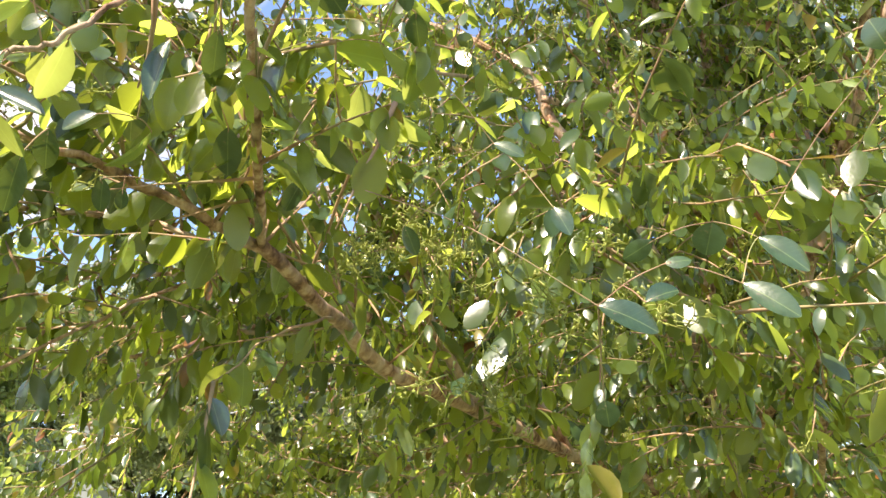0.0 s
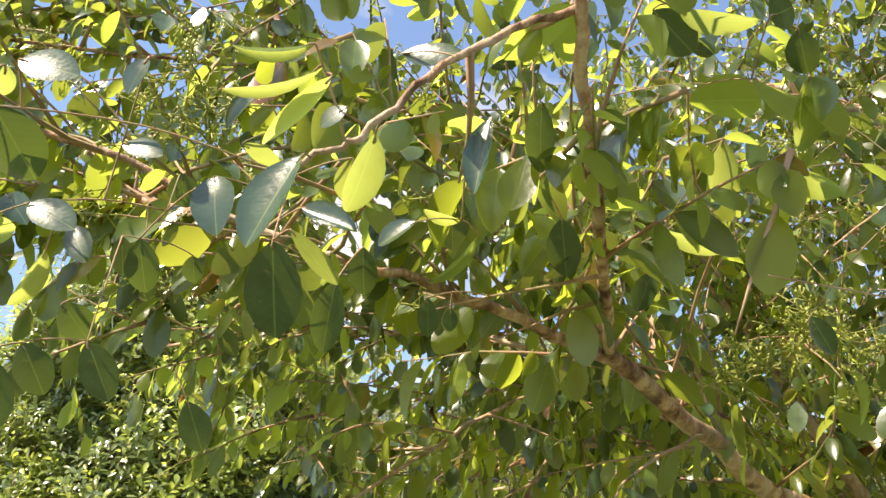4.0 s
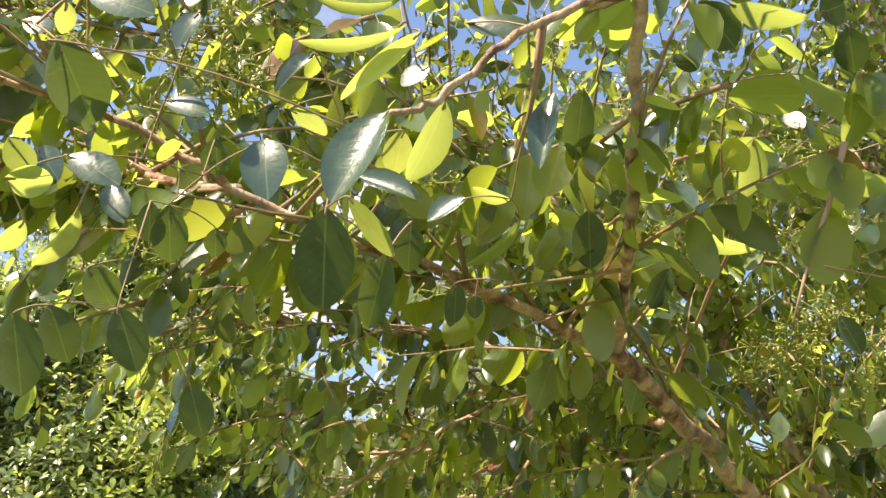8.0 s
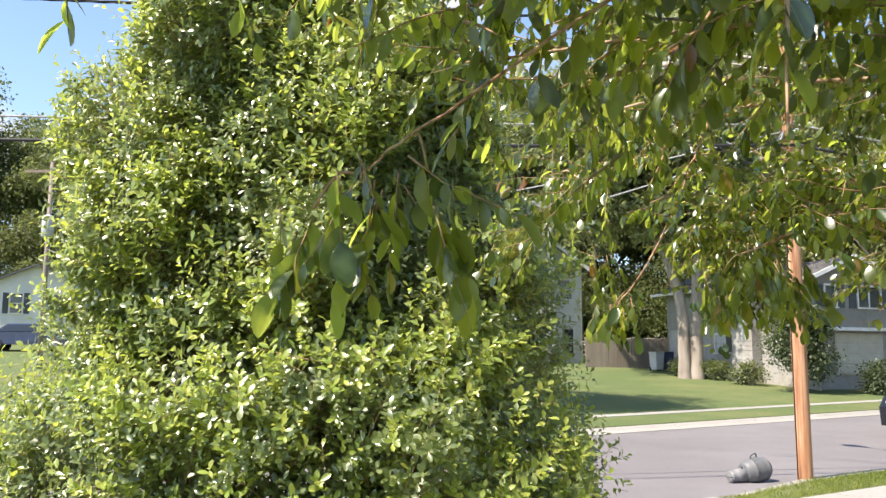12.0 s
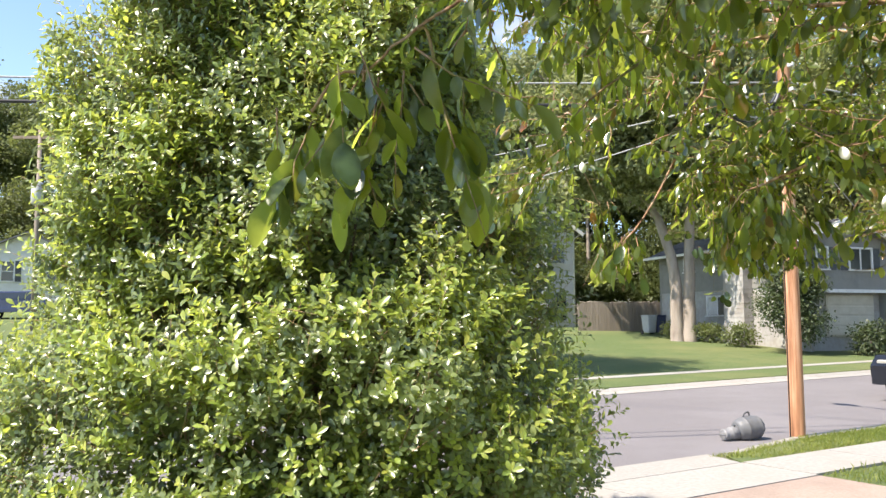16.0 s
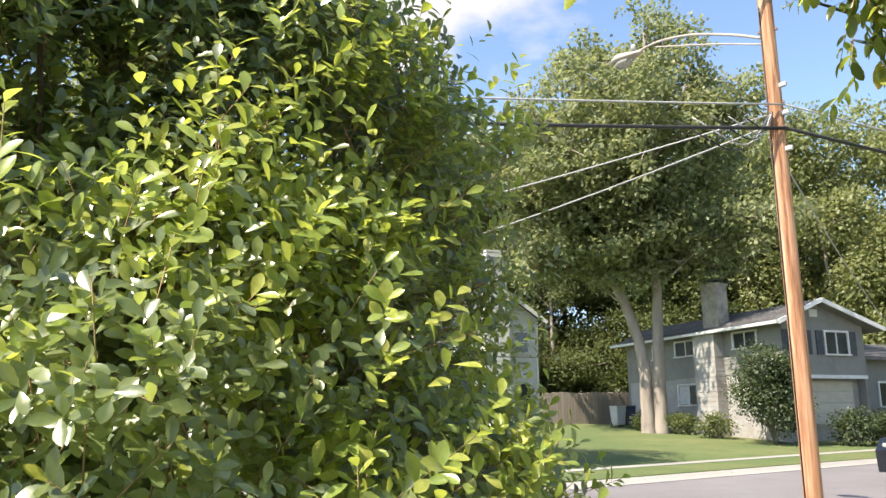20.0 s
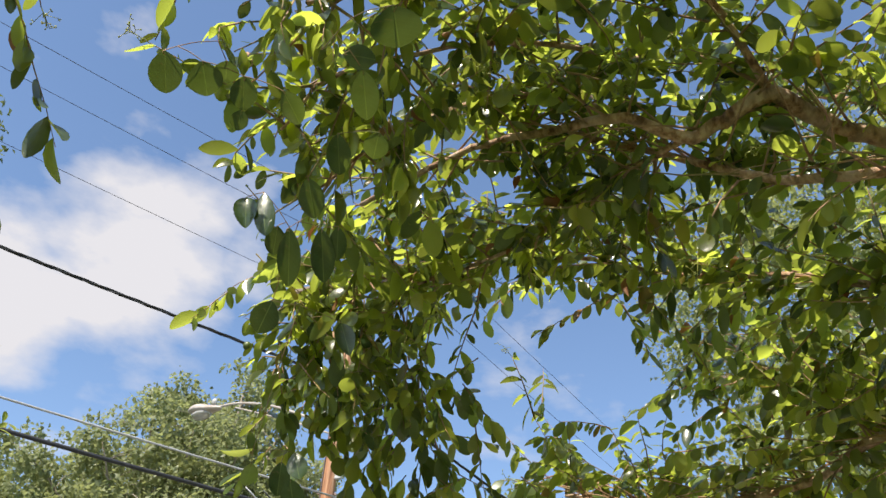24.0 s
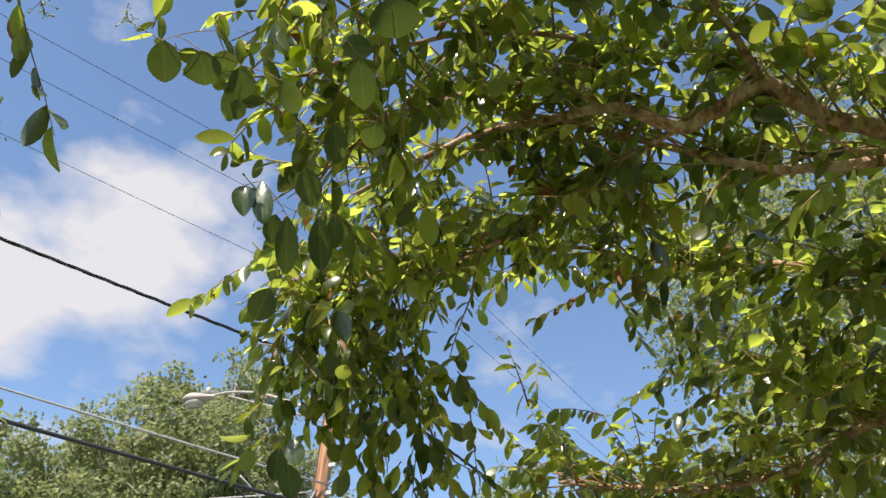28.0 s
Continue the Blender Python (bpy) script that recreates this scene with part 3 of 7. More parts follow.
for a_, b_, c_, d_ in ((3.6, 5.8, 5.8, 3.0), (5.815, 8.03, 8.75, 5.815)):
    part("concrete_bay", plate("concrete_bay", ((a_, 6.465, 0.125), (b_, 6.465, 0.125), (c_, 7.55, 0.012), (d_, 7.55, 0.012)), M_CONCRETE), None, apron)
tagged(new("driveway", plate("driveway", ((3.6, -9.0, 0.112), (8.03, -9.0, 0.112), (8.03, 5.485, 0.125), (3.6, 5.485, 0.125)), M_DRIVE)), "pinkish brown worn driveway slab", "driveway", kind="structure")

# ---------------------------------------------------------------- utility pole with its lamp and cables
PX, PY = 5.30, 11.63
PZ = ground_at(PX, PY)
pole = thing("utility_pole", "tall reddish brown wooden utility pole on the grass verge", "utility pole", (PX, PY, PZ - 0.02))
H = 9.35 - PZ
rng = random.Random(3)
part("shaft", tubes_mesh("shaft", [([(0, 0, -0.4 + (H + 0.4) * i / 14) for i in range(15)], [0.106 - 0.024 * i / 14 for i in range(15)], 20)], M_POLE), None, pole)
for zz in (4.5, 4.85, 5.15, 6.1):
    part("bolt", box(0.04, 0.235, 0.025, (0, 0, zz), Euler((0, 0, ROAD + 0.4)).to_matrix()), M_PORCELAIN, pole, "rusty through bolt")
for side in (-0.075, 0.145):
    off = RU * side
    part("crossarm", box(2.3, 0.09, 0.115, (off.x, off.y, H - 0.42), Euler((0, 0, ROAD + math.pi / 2)).to_matrix(), 0.008), M_ARMWOOD, pole, "grey weathered wooden crossarm")
PINS = (-1.05, -0.35, 1.05)
for s in PINS:
    q = RN * s + RU * 0.035
    part("insulator", tubes_mesh("insulator", [([(q.x, q.y, H - 0.36), (q.x, q.y, H - 0.28), (q.x, q.y, H - 0.275), (q.x, q.y, H - 0.22), (q.x, q.y, H - 0.2)], [0.02, 0.02, 0.055, 0.05, 0.03], 10)], M_PORCELAIN), None, pole, "brown porcelain insulator")
part("riser_conduit", tubes_mesh("riser_conduit", [([(-0.108, -0.02, 0.0), (-0.10, -0.02, 4.0), (-0.095, -0.02, 6.4)], [0.008] * 3, 6)], M_WIRE), None, pole, "thin dark earth wire")
for zz in (4.55, 5.0, 5.35):
    part("cable_bracket", box(0.04, 0.12, 0.06, tuple(RN * -0.12 + Vector((0, 0, zz))), Euler((0, 0, ROAD)).to_matrix(), 0.01), M_GALV, pole, "galvanised cable bracket")

LAMPX, LAMPY, LAMPZ = 4.30, 14.22, 7.50
lamp = thing("street_lamp", "pale cobra-head street lamp on a curved arm", "street lamp", (PX, PY, PZ))
ld = Vector((LAMPX - PX, LAMPY - PY, 0)) * 0.945
run = [Vector((0, 0, 6.66 - PZ)) + ld * 0.03, Vector((0, 0, 6.93 - PZ)) + ld * 0.22, Vector((0, 0, 7.26 - PZ)) + ld * 0.5, Vector((0, 0, 7.45 - PZ)) + ld * 0.75, Vector((0, 0, 7.5 - PZ)) + ld * 0.93]
part("arm", tubes_mesh("arm", [(smooth_line(run, 5), [0.019] * 21, 10)], M_LAMP), None, lamp, "curved galvanised arm")
part("brace", tubes_mesh("brace", [(smooth_line([Vector((0, 0, 6.58 - PZ)) + ld * 0.03, Vector((0, 0, 6.95 - PZ)) + ld * 0.35, Vector((0, 0, 7.40 - PZ)) + ld * 0.78], 5), [0.012] * 11, 8)], M_LAMP), None, lamp)
hd = ld.normalized()
hbm = bmesh.new()
bmesh.ops.create_uvsphere(hbm, u_segments=20, v_segments=12, radius=1.0)
for v in hbm.verts:
    x = v.co.x
    w = 0.75 + 0.25 * math.tanh(2.5 * x)
    v.co = Vector((x * 0.36, v.co.y * 0.165 * w, (v.co.z * 0.12 if v.co.z > 0 else v.co.z * 0.06) * w))
bmesh.ops.transform(hbm, matrix=Matrix.Translation(ld + Vector((0, 0, LAMPZ - PZ)) + hd * 0.08) @ Matrix.Rotation(math.atan2(hd.y, hd.x), 4, 'Z') @ Matrix.Rotation(radians(-6), 4, 'Y'), verts=hbm.verts)
part("housing", hbm, M_LAMP, lamp, "pale weathered lamp housing", True)
lbm = bmesh.new()
bmesh.ops.create_uvsphere(lbm, u_segments=16, v_segments=8, radius=1.0)
for v in lbm.verts:
    v.co = Vector((v.co.x * 0.19, v.co.y * 0.115, v.co.z * (0.085 if v.co.z < 0 else 0.02)))
bmesh.ops.transform(lbm, matrix=Matrix.Translation(ld + Vector((0, 0, LAMPZ - PZ - 0.045)) + hd * 0.16) @ Matrix.Rotation(math.atan2(hd.y, hd.x), 4, 'Z'), verts=lbm.verts)
part("lens", lbm, M_LENS, lamp, "clear prismatic lens", True)
part("photocell", tubes_mesh("photocell", [([tuple(ld + Vector((0, 0, LAMPZ - PZ + z)) - hd * 0.08) for z in (0.05, 0.13, 0.15)], [0.04, 0.04, 0.028], 10)], M_GALV), None, lamp)


def cable(label, a, b, sag, radius, mat, twist=0.0, name="cable"):
    a, b = Vector(a), Vector(b)
    pts = []
    k = 40
    for i in range(k + 1):
        t = i / k
        p = a.lerp(b, t)
        p.z -= sag * 4 * t * (1 - t)
        pts.append(p - a)
    if twist:
        runs = []
        d = (b - a).normalized()
        s = d.cross(Vector((0, 0, 1))).normalized()
        up = s.cross(d)
        for ph in (0, 2.1, 4.2):
            q = []
            for i in range(k * 6 + 1):
                t = i / (k * 6)
                p = a.lerp(b, t) - a
                p.z -= sag * 4 * t * (1 - t)
                c = ph + t * (b - a).length / twist * 6.283
                q.append(p + s * math.cos(c) * radius + up * math.sin(c) * radius)
            runs.append((q, [radius * 0.95] * len(q), 4))
        me = tubes_mesh(name, runs, mat)
    else:
        me = tubes_mesh(name, [(pts, [radius] * len(pts), 6)], mat)
    ob = new(name, me)
    ob.location = a
    return tagged(ob, label, "cable", "overhead cables")


SPAN_L, SPAN_R = Vector((-38.0, -4.5, 0.3)), Vector((36.0, 14.0, 0.4))
for s in PINS:
    q = Vector((PX, PY, 9.35 - 0.18)) + RN * s
    for span in (SPAN_L, SPAN_R):
        cable("thin overhead power wire on insulators", q, q + span, 0.35, 0.004, M_WIRE, name="power_wire")
for z, r, mat, tw, nm, lab in ((7.25, 0.013, M_WIRE, 0.9, "supply_cable", "twisted black overhead supply cable"), (5.42, 0.022, M_WIRE, 0.0, "telephone_cable", "thick black overhead telephone cable"), (5.72, 0.012, M_ALU, 0.0, "telephone_cable", "pale grey overhead telephone cable")):
    q = Vector((PX, PY, z)) - RN * 0.13
    for span in (SPAN_L, SPAN_R):
        cable(lab, q, q + span, 0.55, r, mat, tw, name=nm)
q = Vector((PX, PY, 5.66)) + RN * 0.12
# The first two run to the far pole, sloped to fit the camera's view.
for e, sag in (((-15.5, 35.0, 8.0), 0.9), ((-15.5, 35.0, 6.9), 1.5), ((26.0, 39.0, 4.6), 1.0)):
    cable("thin grey service cable from the pole", q, e, sag, 0.010, M_ALU, name="service_cable")
    q = q - Vector((0, 0, 0.14))
loop = thing("cable_loop", "slack grey cable loops tied at the pole", "cable", (PX, PY, 5.5))
for k in range(5):
    w = 0.35 + 0.13 * k
    d0 = Vector((-1, 0.12 * (k - 2), 0)).normalized()
    part("strand", tubes_mesh("strand", [(smooth_line([tuple(d0 * 0.1 + Vector((0, -0.1, 0.12))), tuple(d0 * w * 0.6 + Vector((0, -0.1, -0.12 - 0.05 * k))), tuple(d0 * w * 1.4 + Vector((0, -0.1, 0.03 * k)))], 6), [0.009] * 13, 6)], M_ALU if k % 2 else M_WIRE), None, loop)
# ---------------------------------------------------------------- houses
def siding_wall(length, z0, z1, pitch=0.16, proud=0.014, top=None):
    """Lap boards over x = 0..length facing -y, one stepped sheet with a flat back; top(z) gives a gable outline as (left, right)."""
    k = max(1, int(round((z1 - z0) / pitch)))
    prof = []
    for i in range(k):
        a, b = z0 + (z1 - z0) * i / k, z0 + (z1 - z0) * (i + 1) / k
        prof += [(-proud, a), (0.0, b)]
    prof += [(0.1, z1), (0.1, z0)]
    verts = []
    for y, z in prof:
        x0, x1 = top(z) if top else (0, length)
        verts += [(x0, y, z), (x1, y, z)]
    n = len(prof)
    faces = [(2 * i, 2 * i + 1, 2 * ((i + 1) % n) + 1, 2 * ((i + 1) % n)) for i in range(n)]
    if not top:
        faces += [tuple(2 * i for i in range(n))[::-1], tuple(2 * i + 1 for i in range(n))]
    return verts, faces


def window(parent, face, x0, x1, z0, z1, panes=2, rows=1, shutters=False, blind=False):
    """face: matrix with x along the wall, -y outwards."""
    w = part("window", joined(box(x1 - x0 + 0.12, 0.09, 0.07, ((x0 + x1) / 2, -0.035, z1 + 0.03)), box(0.07, 0.09, z1 - z0, (x0 - 0.03, -0.035, (z0 + z1) / 2)), box(0.07, 0.09, z1 - z0, (x1 + 0.03, -0.035, (z0 + z1) / 2))), M_TRIM, parent, "white framed window")
    w.matrix_parent_inverse = Matrix()
    w.matrix_basis = face
    part("sill", box(x1 - x0 + 0.2, 0.14, 0.05, ((x0 + x1) / 2, -0.06, z0 - 0.03)), M_TRIM, w)
    step = (x1 - x0) / panes
    hz = (z1 - z0) / rows
    for i in range(panes):
        for j in range(rows):
            part("pane", box(step - 0.05, 0.02, hz - 0.05, (x0 + step * (i + 0.5), -0.012, z0 + hz * (j + 0.5))), M_GLASS, w)
    for i in range(1, panes):
        part("mullion", box(0.05, 0.05, z1 - z0, (x0 + step * i, -0.03, (z0 + z1) / 2)), M_TRIM, w)
    for j in range(1, rows):
        part("rail", box(x1 - x0, 0.05, 0.05, ((x0 + x1) / 2, -0.03, z0 + hz * j)), M_TRIM, w)
    if blind:
        part("blind", box(step - 0.06, 0.006, (z1 - z0) - 0.06, (x0 + step * 0.5, -0.024, (z0 + z1) / 2)), M_CURTAIN, w, "pale closed blind")
    if shutters:
        for sx in (x0 - 0.28, x1 + 0.28):
            sv, sf = siding_wall(0.38, z0 - 0.04, z1 + 0.04, 0.07, 0.02)
            part("shutter", mesh_of("shutter", [(x + sx - 0.19, y * 0.6 - 0.045, z) for x, y, z in sv], sf, M_SHUTTER), None, w, "dark louvred shutter")
    return w


def wall_part(name, parent, face, data, mat, label=""):
    w = part(name, mesh_of(name, *data, mat), None, parent, label)
    w.matrix_parent_inverse = Matrix()
    w.matrix_basis = face
    return w


def slope(parent, face, x0, x1, y0, z0, y1, z1, courses=14, tab=0.3):
    """One roof slope from its eave (y0, z0) to the ridge (y1, z1): courses of shingles on a deck."""
    deck = mesh_of("roof", [(x0, y0, z0 - 0.10), (x1, y0, z0 - 0.10), (x1, y1, z1 - 0.10), (x0, y1, z1 - 0.10), (x0, y0, z0), (x1, y0, z0), (x1, y1, z1), (x0, y1, z1)], [(0, 3, 2, 1), (4, 5, 6, 7), (0, 1, 5, 4), (1, 2, 6, 5), (2, 3, 7, 6), (3, 0, 4, 7)], M_ROOF)
    r = part("roof", deck, None, parent, "dark grey shingled roof")
    r.matrix_parent_inverse = Matrix()
    r.matrix_basis = face
    nrm = Vector((0, z0 - z1, y1 - y0)).normalized() * (1 if (y1 - y0) > 0 else -1)
    for i in range(courses):
        a, b = i / courses, (i + 1.12) / courses
        b = min(b, 1.0)
        pa, pb = (y0 + (y1 - y0) * a, z0 + (z1 - z0) * a), (y0 + (y1 - y0) * b, z0 + (z1 - z0) * b)
        up1, up2 = nrm * 0.035, nrm * 0.008
        part("shingle_course", mesh_of("shingle_course", [(x0, pa[0] + up2.y * 0, pa[1] + 0.004), (x1, pa[0], pa[1] + 0.004), (x1, pa[0] + up1.y, pa[1] + up1.z), (x0, pa[0] + up1.y, pa[1] + up1.z), (x1, pb[0] + up2.y, pb[1] + up2.z), (x0, pb[0] + up2.y, pb[1] + up2.z)], [(0, 1, 2, 3), (3, 2, 4, 5)], M_ROOF), None, r)
    return r


def courses_box(sx, sy, z0, z1, at, course=0.2):
    """Masonry stack as one lofted shell, its joints recessed between slightly uneven courses."""
    bm = bmesh.new()
    k = int((z1 - z0) / course)
    r = random.Random(int(z1 * 100))
    rows = []
    for i in range(k):
        e = r.uniform(-0.012, 0.006)
        a, b = z0 + (z1 - z0) * i / k, z0 + (z1 - z0) * (i + 1) / k - 0.02
        for z, g in ((a, e), (b, e), (b + 0.003, e - 0.03), (b + 0.018, e - 0.03)):
            rows.append([bm.verts.new((at[0] + px * (sx + g) / 2, at[1] + py * (sy + g) / 2, z)) for px, py in ((-1, -1), (1, -1), (1, 1), (-1, 1))])
    for p, q in zip(rows, rows[1:]):
        for i in range(4):
            bm.faces.new((p[i], p[(i + 1) % 4], q[(i + 1) % 4], q[i]))
    bm.faces.new(rows[0][::-1])
    bm.faces.new(rows[-1])
    return bm


# grey split-level house: the long side recedes, the gable end faces the street corner
house = thing("house", "grey two-storey house with painted brick chimney and low shingled roof", "house", (16.16, 33.97, 0), 18.5)
W, L, EZ, RZ, RX = 4.3, 10.3, 5.85, 6.68, 1.7        # RX: the ridge stands off the middle
FACE_END = Matrix()                                                   # x along the gable end, -y towards the street
FACE_SIDE = Matrix.Rotation(radians(-90), 4, 'Z') @ Matrix.Translation((-L, 0, 0))   # x = L - distance from the corner


def at_side(s):
    return L - s


wall_part("wall", house, FACE_SIDE, siding_wall(L, 3.95, EZ, 0.2), M_GREY, "grey lap siding")
wall_part("wall", house, FACE_SIDE @ Matrix.Translation((0, 0.03, 0)), siding_wall(L, 0.6, 3.95, 0.25, 0.004), M_PALEBRICK, "pale painted masonry lower wall")
wall_part("wall", house, FACE_END, siding_wall(W, 3.72, EZ, 0.2), M_GREY, "grey lap siding")
wall_part("wall", house, FACE_END @ Matrix.Translation((0, 0.4, 0)), siding_wall(W, 0.6, 3.72, 0.25, 0.004), M_PALEBRICK, "pale masonry recessed lower wall")
wall_part("gable", house, FACE_END, siding_wall(W, EZ, RZ, 0.18, 0.014, lambda z: (RX * (z - EZ) / (RZ - EZ), W - (W - RX) * (z - EZ) / (RZ - EZ))), M_GREY, "grey gable siding")
wall_part("back_wall", house, Matrix.Translation((0, L, 0)) @ Matrix.Rotation(math.pi, 4, 'Z') @ Matrix.Translation((-W, 0, 0)), siding_wall(W, 0.6, EZ, 0.25), M_GREY)
wall_part("back_wall", house, Matrix.Translation((W, 0, 0)) @ Matrix.Rotation(radians(90), 4, 'Z'), siding_wall(L, 0.6, EZ, 0.25), M_GREY)
ROOF_FACE = Matrix.Rotation(radians(-90), 4, 'Z') @ Matrix.Translation((-L, 0, 0))
slope(house, ROOF_FACE, -0.4, L + 0.5, -0.6, EZ - 0.08, RX, RZ + 0.06)
slope(house, ROOF_FACE, -0.4, L + 0.5, W + 0.7, EZ - 0.20, RX, RZ + 0.06)
g = part("gutter", box(L + 0.9, 0.11, 0.12, (L / 2 + 0.05, -0.68, EZ - 0.10), None, 0.01), M_TRIM, house, "white eave gutter")
g.matrix_parent_inverse, g.matrix_basis = Matrix(), FACE_SIDE
for xa, za in ((-0.62, EZ - 0.02), (W + 0.72, EZ - 0.14)):
    zb = RZ + 0.10
    ang = math.atan2(zb - za, RX - xa)
    bx = box(math.hypot(RX - xa, zb - za), 0.06, 0.17, ((xa + RX) / 2, -0.52, (za + zb) / 2 - 0.08), Euler((0, -ang, 0)).to_matrix())
    part("bargeboard", bx, M_TRIM, house, "white bargeboard")
chim = part("chimney", courses_box(1.35, 0.5, 0.8, EZ - 0.1, (at_side(4.0), -0.25, 0)), M_PALEBRICK, house, "painted brick chimney breast")
chim.matrix_parent_inverse, chim.matrix_basis = Matrix(), FACE_SIDE
st = part("chimney_top", joined(courses_box(0.95, 0.62, EZ - 0.3, 7.85, (at_side(4.0), 0.30, 0)), box(1.03, 0.70, 0.10, (at_side(4.0), 0.30, 7.88))), M_CHIMTOP, house, "stained grey brick stack")
st.matrix_parent_inverse, st.matrix_basis = Matrix(), FACE_SIDE
cp = part("chimney_cap", joined(box(0.6, 0.6, 0.04, (at_side(4.0), 0.30, 8.12)), *[box(0.03, 0.03, 0.2, (at_side(4.0) + a, 0.30 + b, 8.02)) for a in (-0.25, 0.25) for b in (-0.25, 0.25)]), M_SHUTTER, house, "dark metal cap")
cp.matrix_parent_inverse, cp.matrix_basis = Matrix(), FACE_SIDE
window(house, FACE_SIDE, at_side(6.45), at_side(5.05), 4.95, 5.58, 2)
window(house, FACE_SIDE, at_side(2.65), at_side(1.35), 5.0, 5.62, 2)
window(house, FACE_SIDE, at_side(8.1), at_side(7.4), 4.95, 5.58, 1)
window(house, FACE_SIDE, at_side(6.4), at_side(5.0), 2.78, 3.64, 2, 1, False, True)
window(house, FACE_SIDE, at_side(2.5), at_side(1.2), 2.8, 3.67, 2, 1, False, True)
window(house, FACE_END, 0.45, 1.0, 4.62, 5.5, 1, 1, True)
window(house, FACE_END, 2.2, 3.4, 4.62, 5.5, 2, 1, True)
part("garage_door", joined(box(2.6, 0.08, 1.75, (2.5, 0.36, 2.7)), *[box(2.5, 0.03, 0.36, (2.5, 0.31, 2.05 + i * 0.43), None, 0.01) for i in range(4)]), M_CREAM, house, "pale panelled garage door")
part("gable_vent", joined(box(0.4, 0.05, 0.30, (RX, -0.03, RZ - 0.45)), *[box(0.34, 0.03, 0.03, (RX, -0.065, RZ - 0.58 + i * 0.06)) for i in range(5)]), M_TRIM, house)
part("floor_band", box(W, 0.06, 0.14, (W / 2, -0.03, 3.72)), M_TRIM, house)

# low wing beyond the grey house
wing = thing("garage", "low grey garage with pale roof edge beside the house", "garage", (20.9, 37.2, 0), 18.5)
wall_part("wall", wing, Matrix(), siding_wall(7, 0.8, 4.75, 0.2), M_GREY)
wall_part("wall", wing, Matrix.Rotation(radians(-90), 4, 'Z') @ Matrix.Translation((-6.0, 0, 0)), siding_wall(6, 0.8, 4.75, 0.2), M_GREY)
slope(wing, Matrix(), -0.4, 7.4, -0.5, 4.65, 3.0, 5.6, 8)
slope(wing, Matrix(), -0.4, 7.4, 6.5, 4.65, 3.0, 5.6, 8)
window(wing, Matrix(), 1.2, 2.6, 2.6, 3.6, 2)

# white house with the end chimney
white = thing("house", "white two-storey house with lap siding and tall white end chimney", "house", (2.6, 46.6, 0), 16.0)
W2, E2, R2 = 7.0, 7.75, 10.2
wall_part("wall", white, Matrix(), siding_wall(W2, 4.6, E2, 0.17), M_WHITE, "white lap siding")
wall_part("wall", white, Matrix.Translation((0, 0.05, 0)), siding_wall(W2, 0.9, 4.6, 0.25, 0.004), M_WHITE, "white painted lower wall")
wall_part("gable", white, Matrix(), siding_wall(W2, E2, R2, 0.17, 0.014, lambda z: (W2 / 2 * (z - E2) / (R2 - E2), W2 - W2 / 2 * (z - E2) / (R2 - E2))), M_WHITE, "white gable siding")
RIGHT2 = Matrix.Translation((W2, 0, 0)) @ Matrix.Rotation(radians(90), 4, 'Z')
wall_part("wall", white, RIGHT2, siding_wall(9, 0.9, E2, 0.17), M_WHITE)
wall_part("wall", white, Matrix.Rotation(radians(-90), 4, 'Z') @ Matrix.Translation((-9, 0, 0)), siding_wall(9, 0.9, E2, 0.17), M_CREAM)
RF2 = Matrix.Translation((0, 9, 0)) @ Matrix.Rotation(radians(-90), 4, 'Z')
slope(white, RF2, -0.3, 9.3, -0.5, E2 - 0.15, W2 / 2, R2 + 0.05)
slope(white, RF2, -0.3, 9.3, W2 + 0.5, E2 - 0.15, W2 / 2, R2 + 0.05)
for sgn in (0, 1):
    half = W2 / 2 + 0.45
    ang = math.atan2(R2 + 0.2 - E2, half)
    part("bargeboard", box(half / math.cos(ang), 0.06, 0.2, ((W2 / 2 - half / 2) if sgn == 0 else (W2 / 2 + half / 2), -0.32, (E2 + R2) / 2 - 0.1), Euler((0, -ang if sgn == 0 else ang, 0)).to_matrix()), M_TRIM, white, "white bargeboard")
part("chimney", joined(courses_box(1.45, 0.7, 0.9, 9.2, (4.25, -0.32, 0)), courses_box(1.15, 0.7, 9.2, 11.3, (4.3, -0.3, 0)), box(1.3, 0.85, 0.14, (4.3, -0.3, 11.1)), box(1.25, 0.8, 0.1, (4.3, -0.3, 11.35))), M_WHITE, white, "tall white painted brick chimney")
window(white, Matrix(), 5.55, 6.35, 5.9, 7.0, 1, 2)
window(white, Matrix(), 2.1, 2.9, 5.9, 7.0, 1, 2)
window(white, Matrix.Translation((0, 0.05, 0)), 5.75, 6.45, 2.6, 4.2, 1, 2)
window(white, Matrix.Translation((0, 0.05, 0)), 2.0, 3.0, 2.7, 4.2, 1, 2)
window(white, Matrix(), 3.6, 4.0, 8.7, 9.4, 1, 1)
part("downpipe", tubes_mesh("downpipe", [([(W2 - 0.1, -0.08, 1.0), (W2 - 0.1, -0.08, 7.3), (W2 + 0.3, -0.1, 7.6)], [0.05] * 3, 8)], M_TRIM), None, white, "white downpipe")
porch = thing("porch", "cream single-storey porch wing with gridded windows", "porch", (-2.4, 46.2, 0), 16.0)
wall_part("wall", porch, Matrix(), siding_wall(4.7, 0.9, 4.6, 0.2, 0.006), M_CREAM, "cream wall")
slope(porch, Matrix(), -0.3, 5.0, -0.6, 4.6, 2.5, 5.6, 8)
window(porch, Matrix(), 2.4, 4.0, 2.7, 4.2, 4, 3)

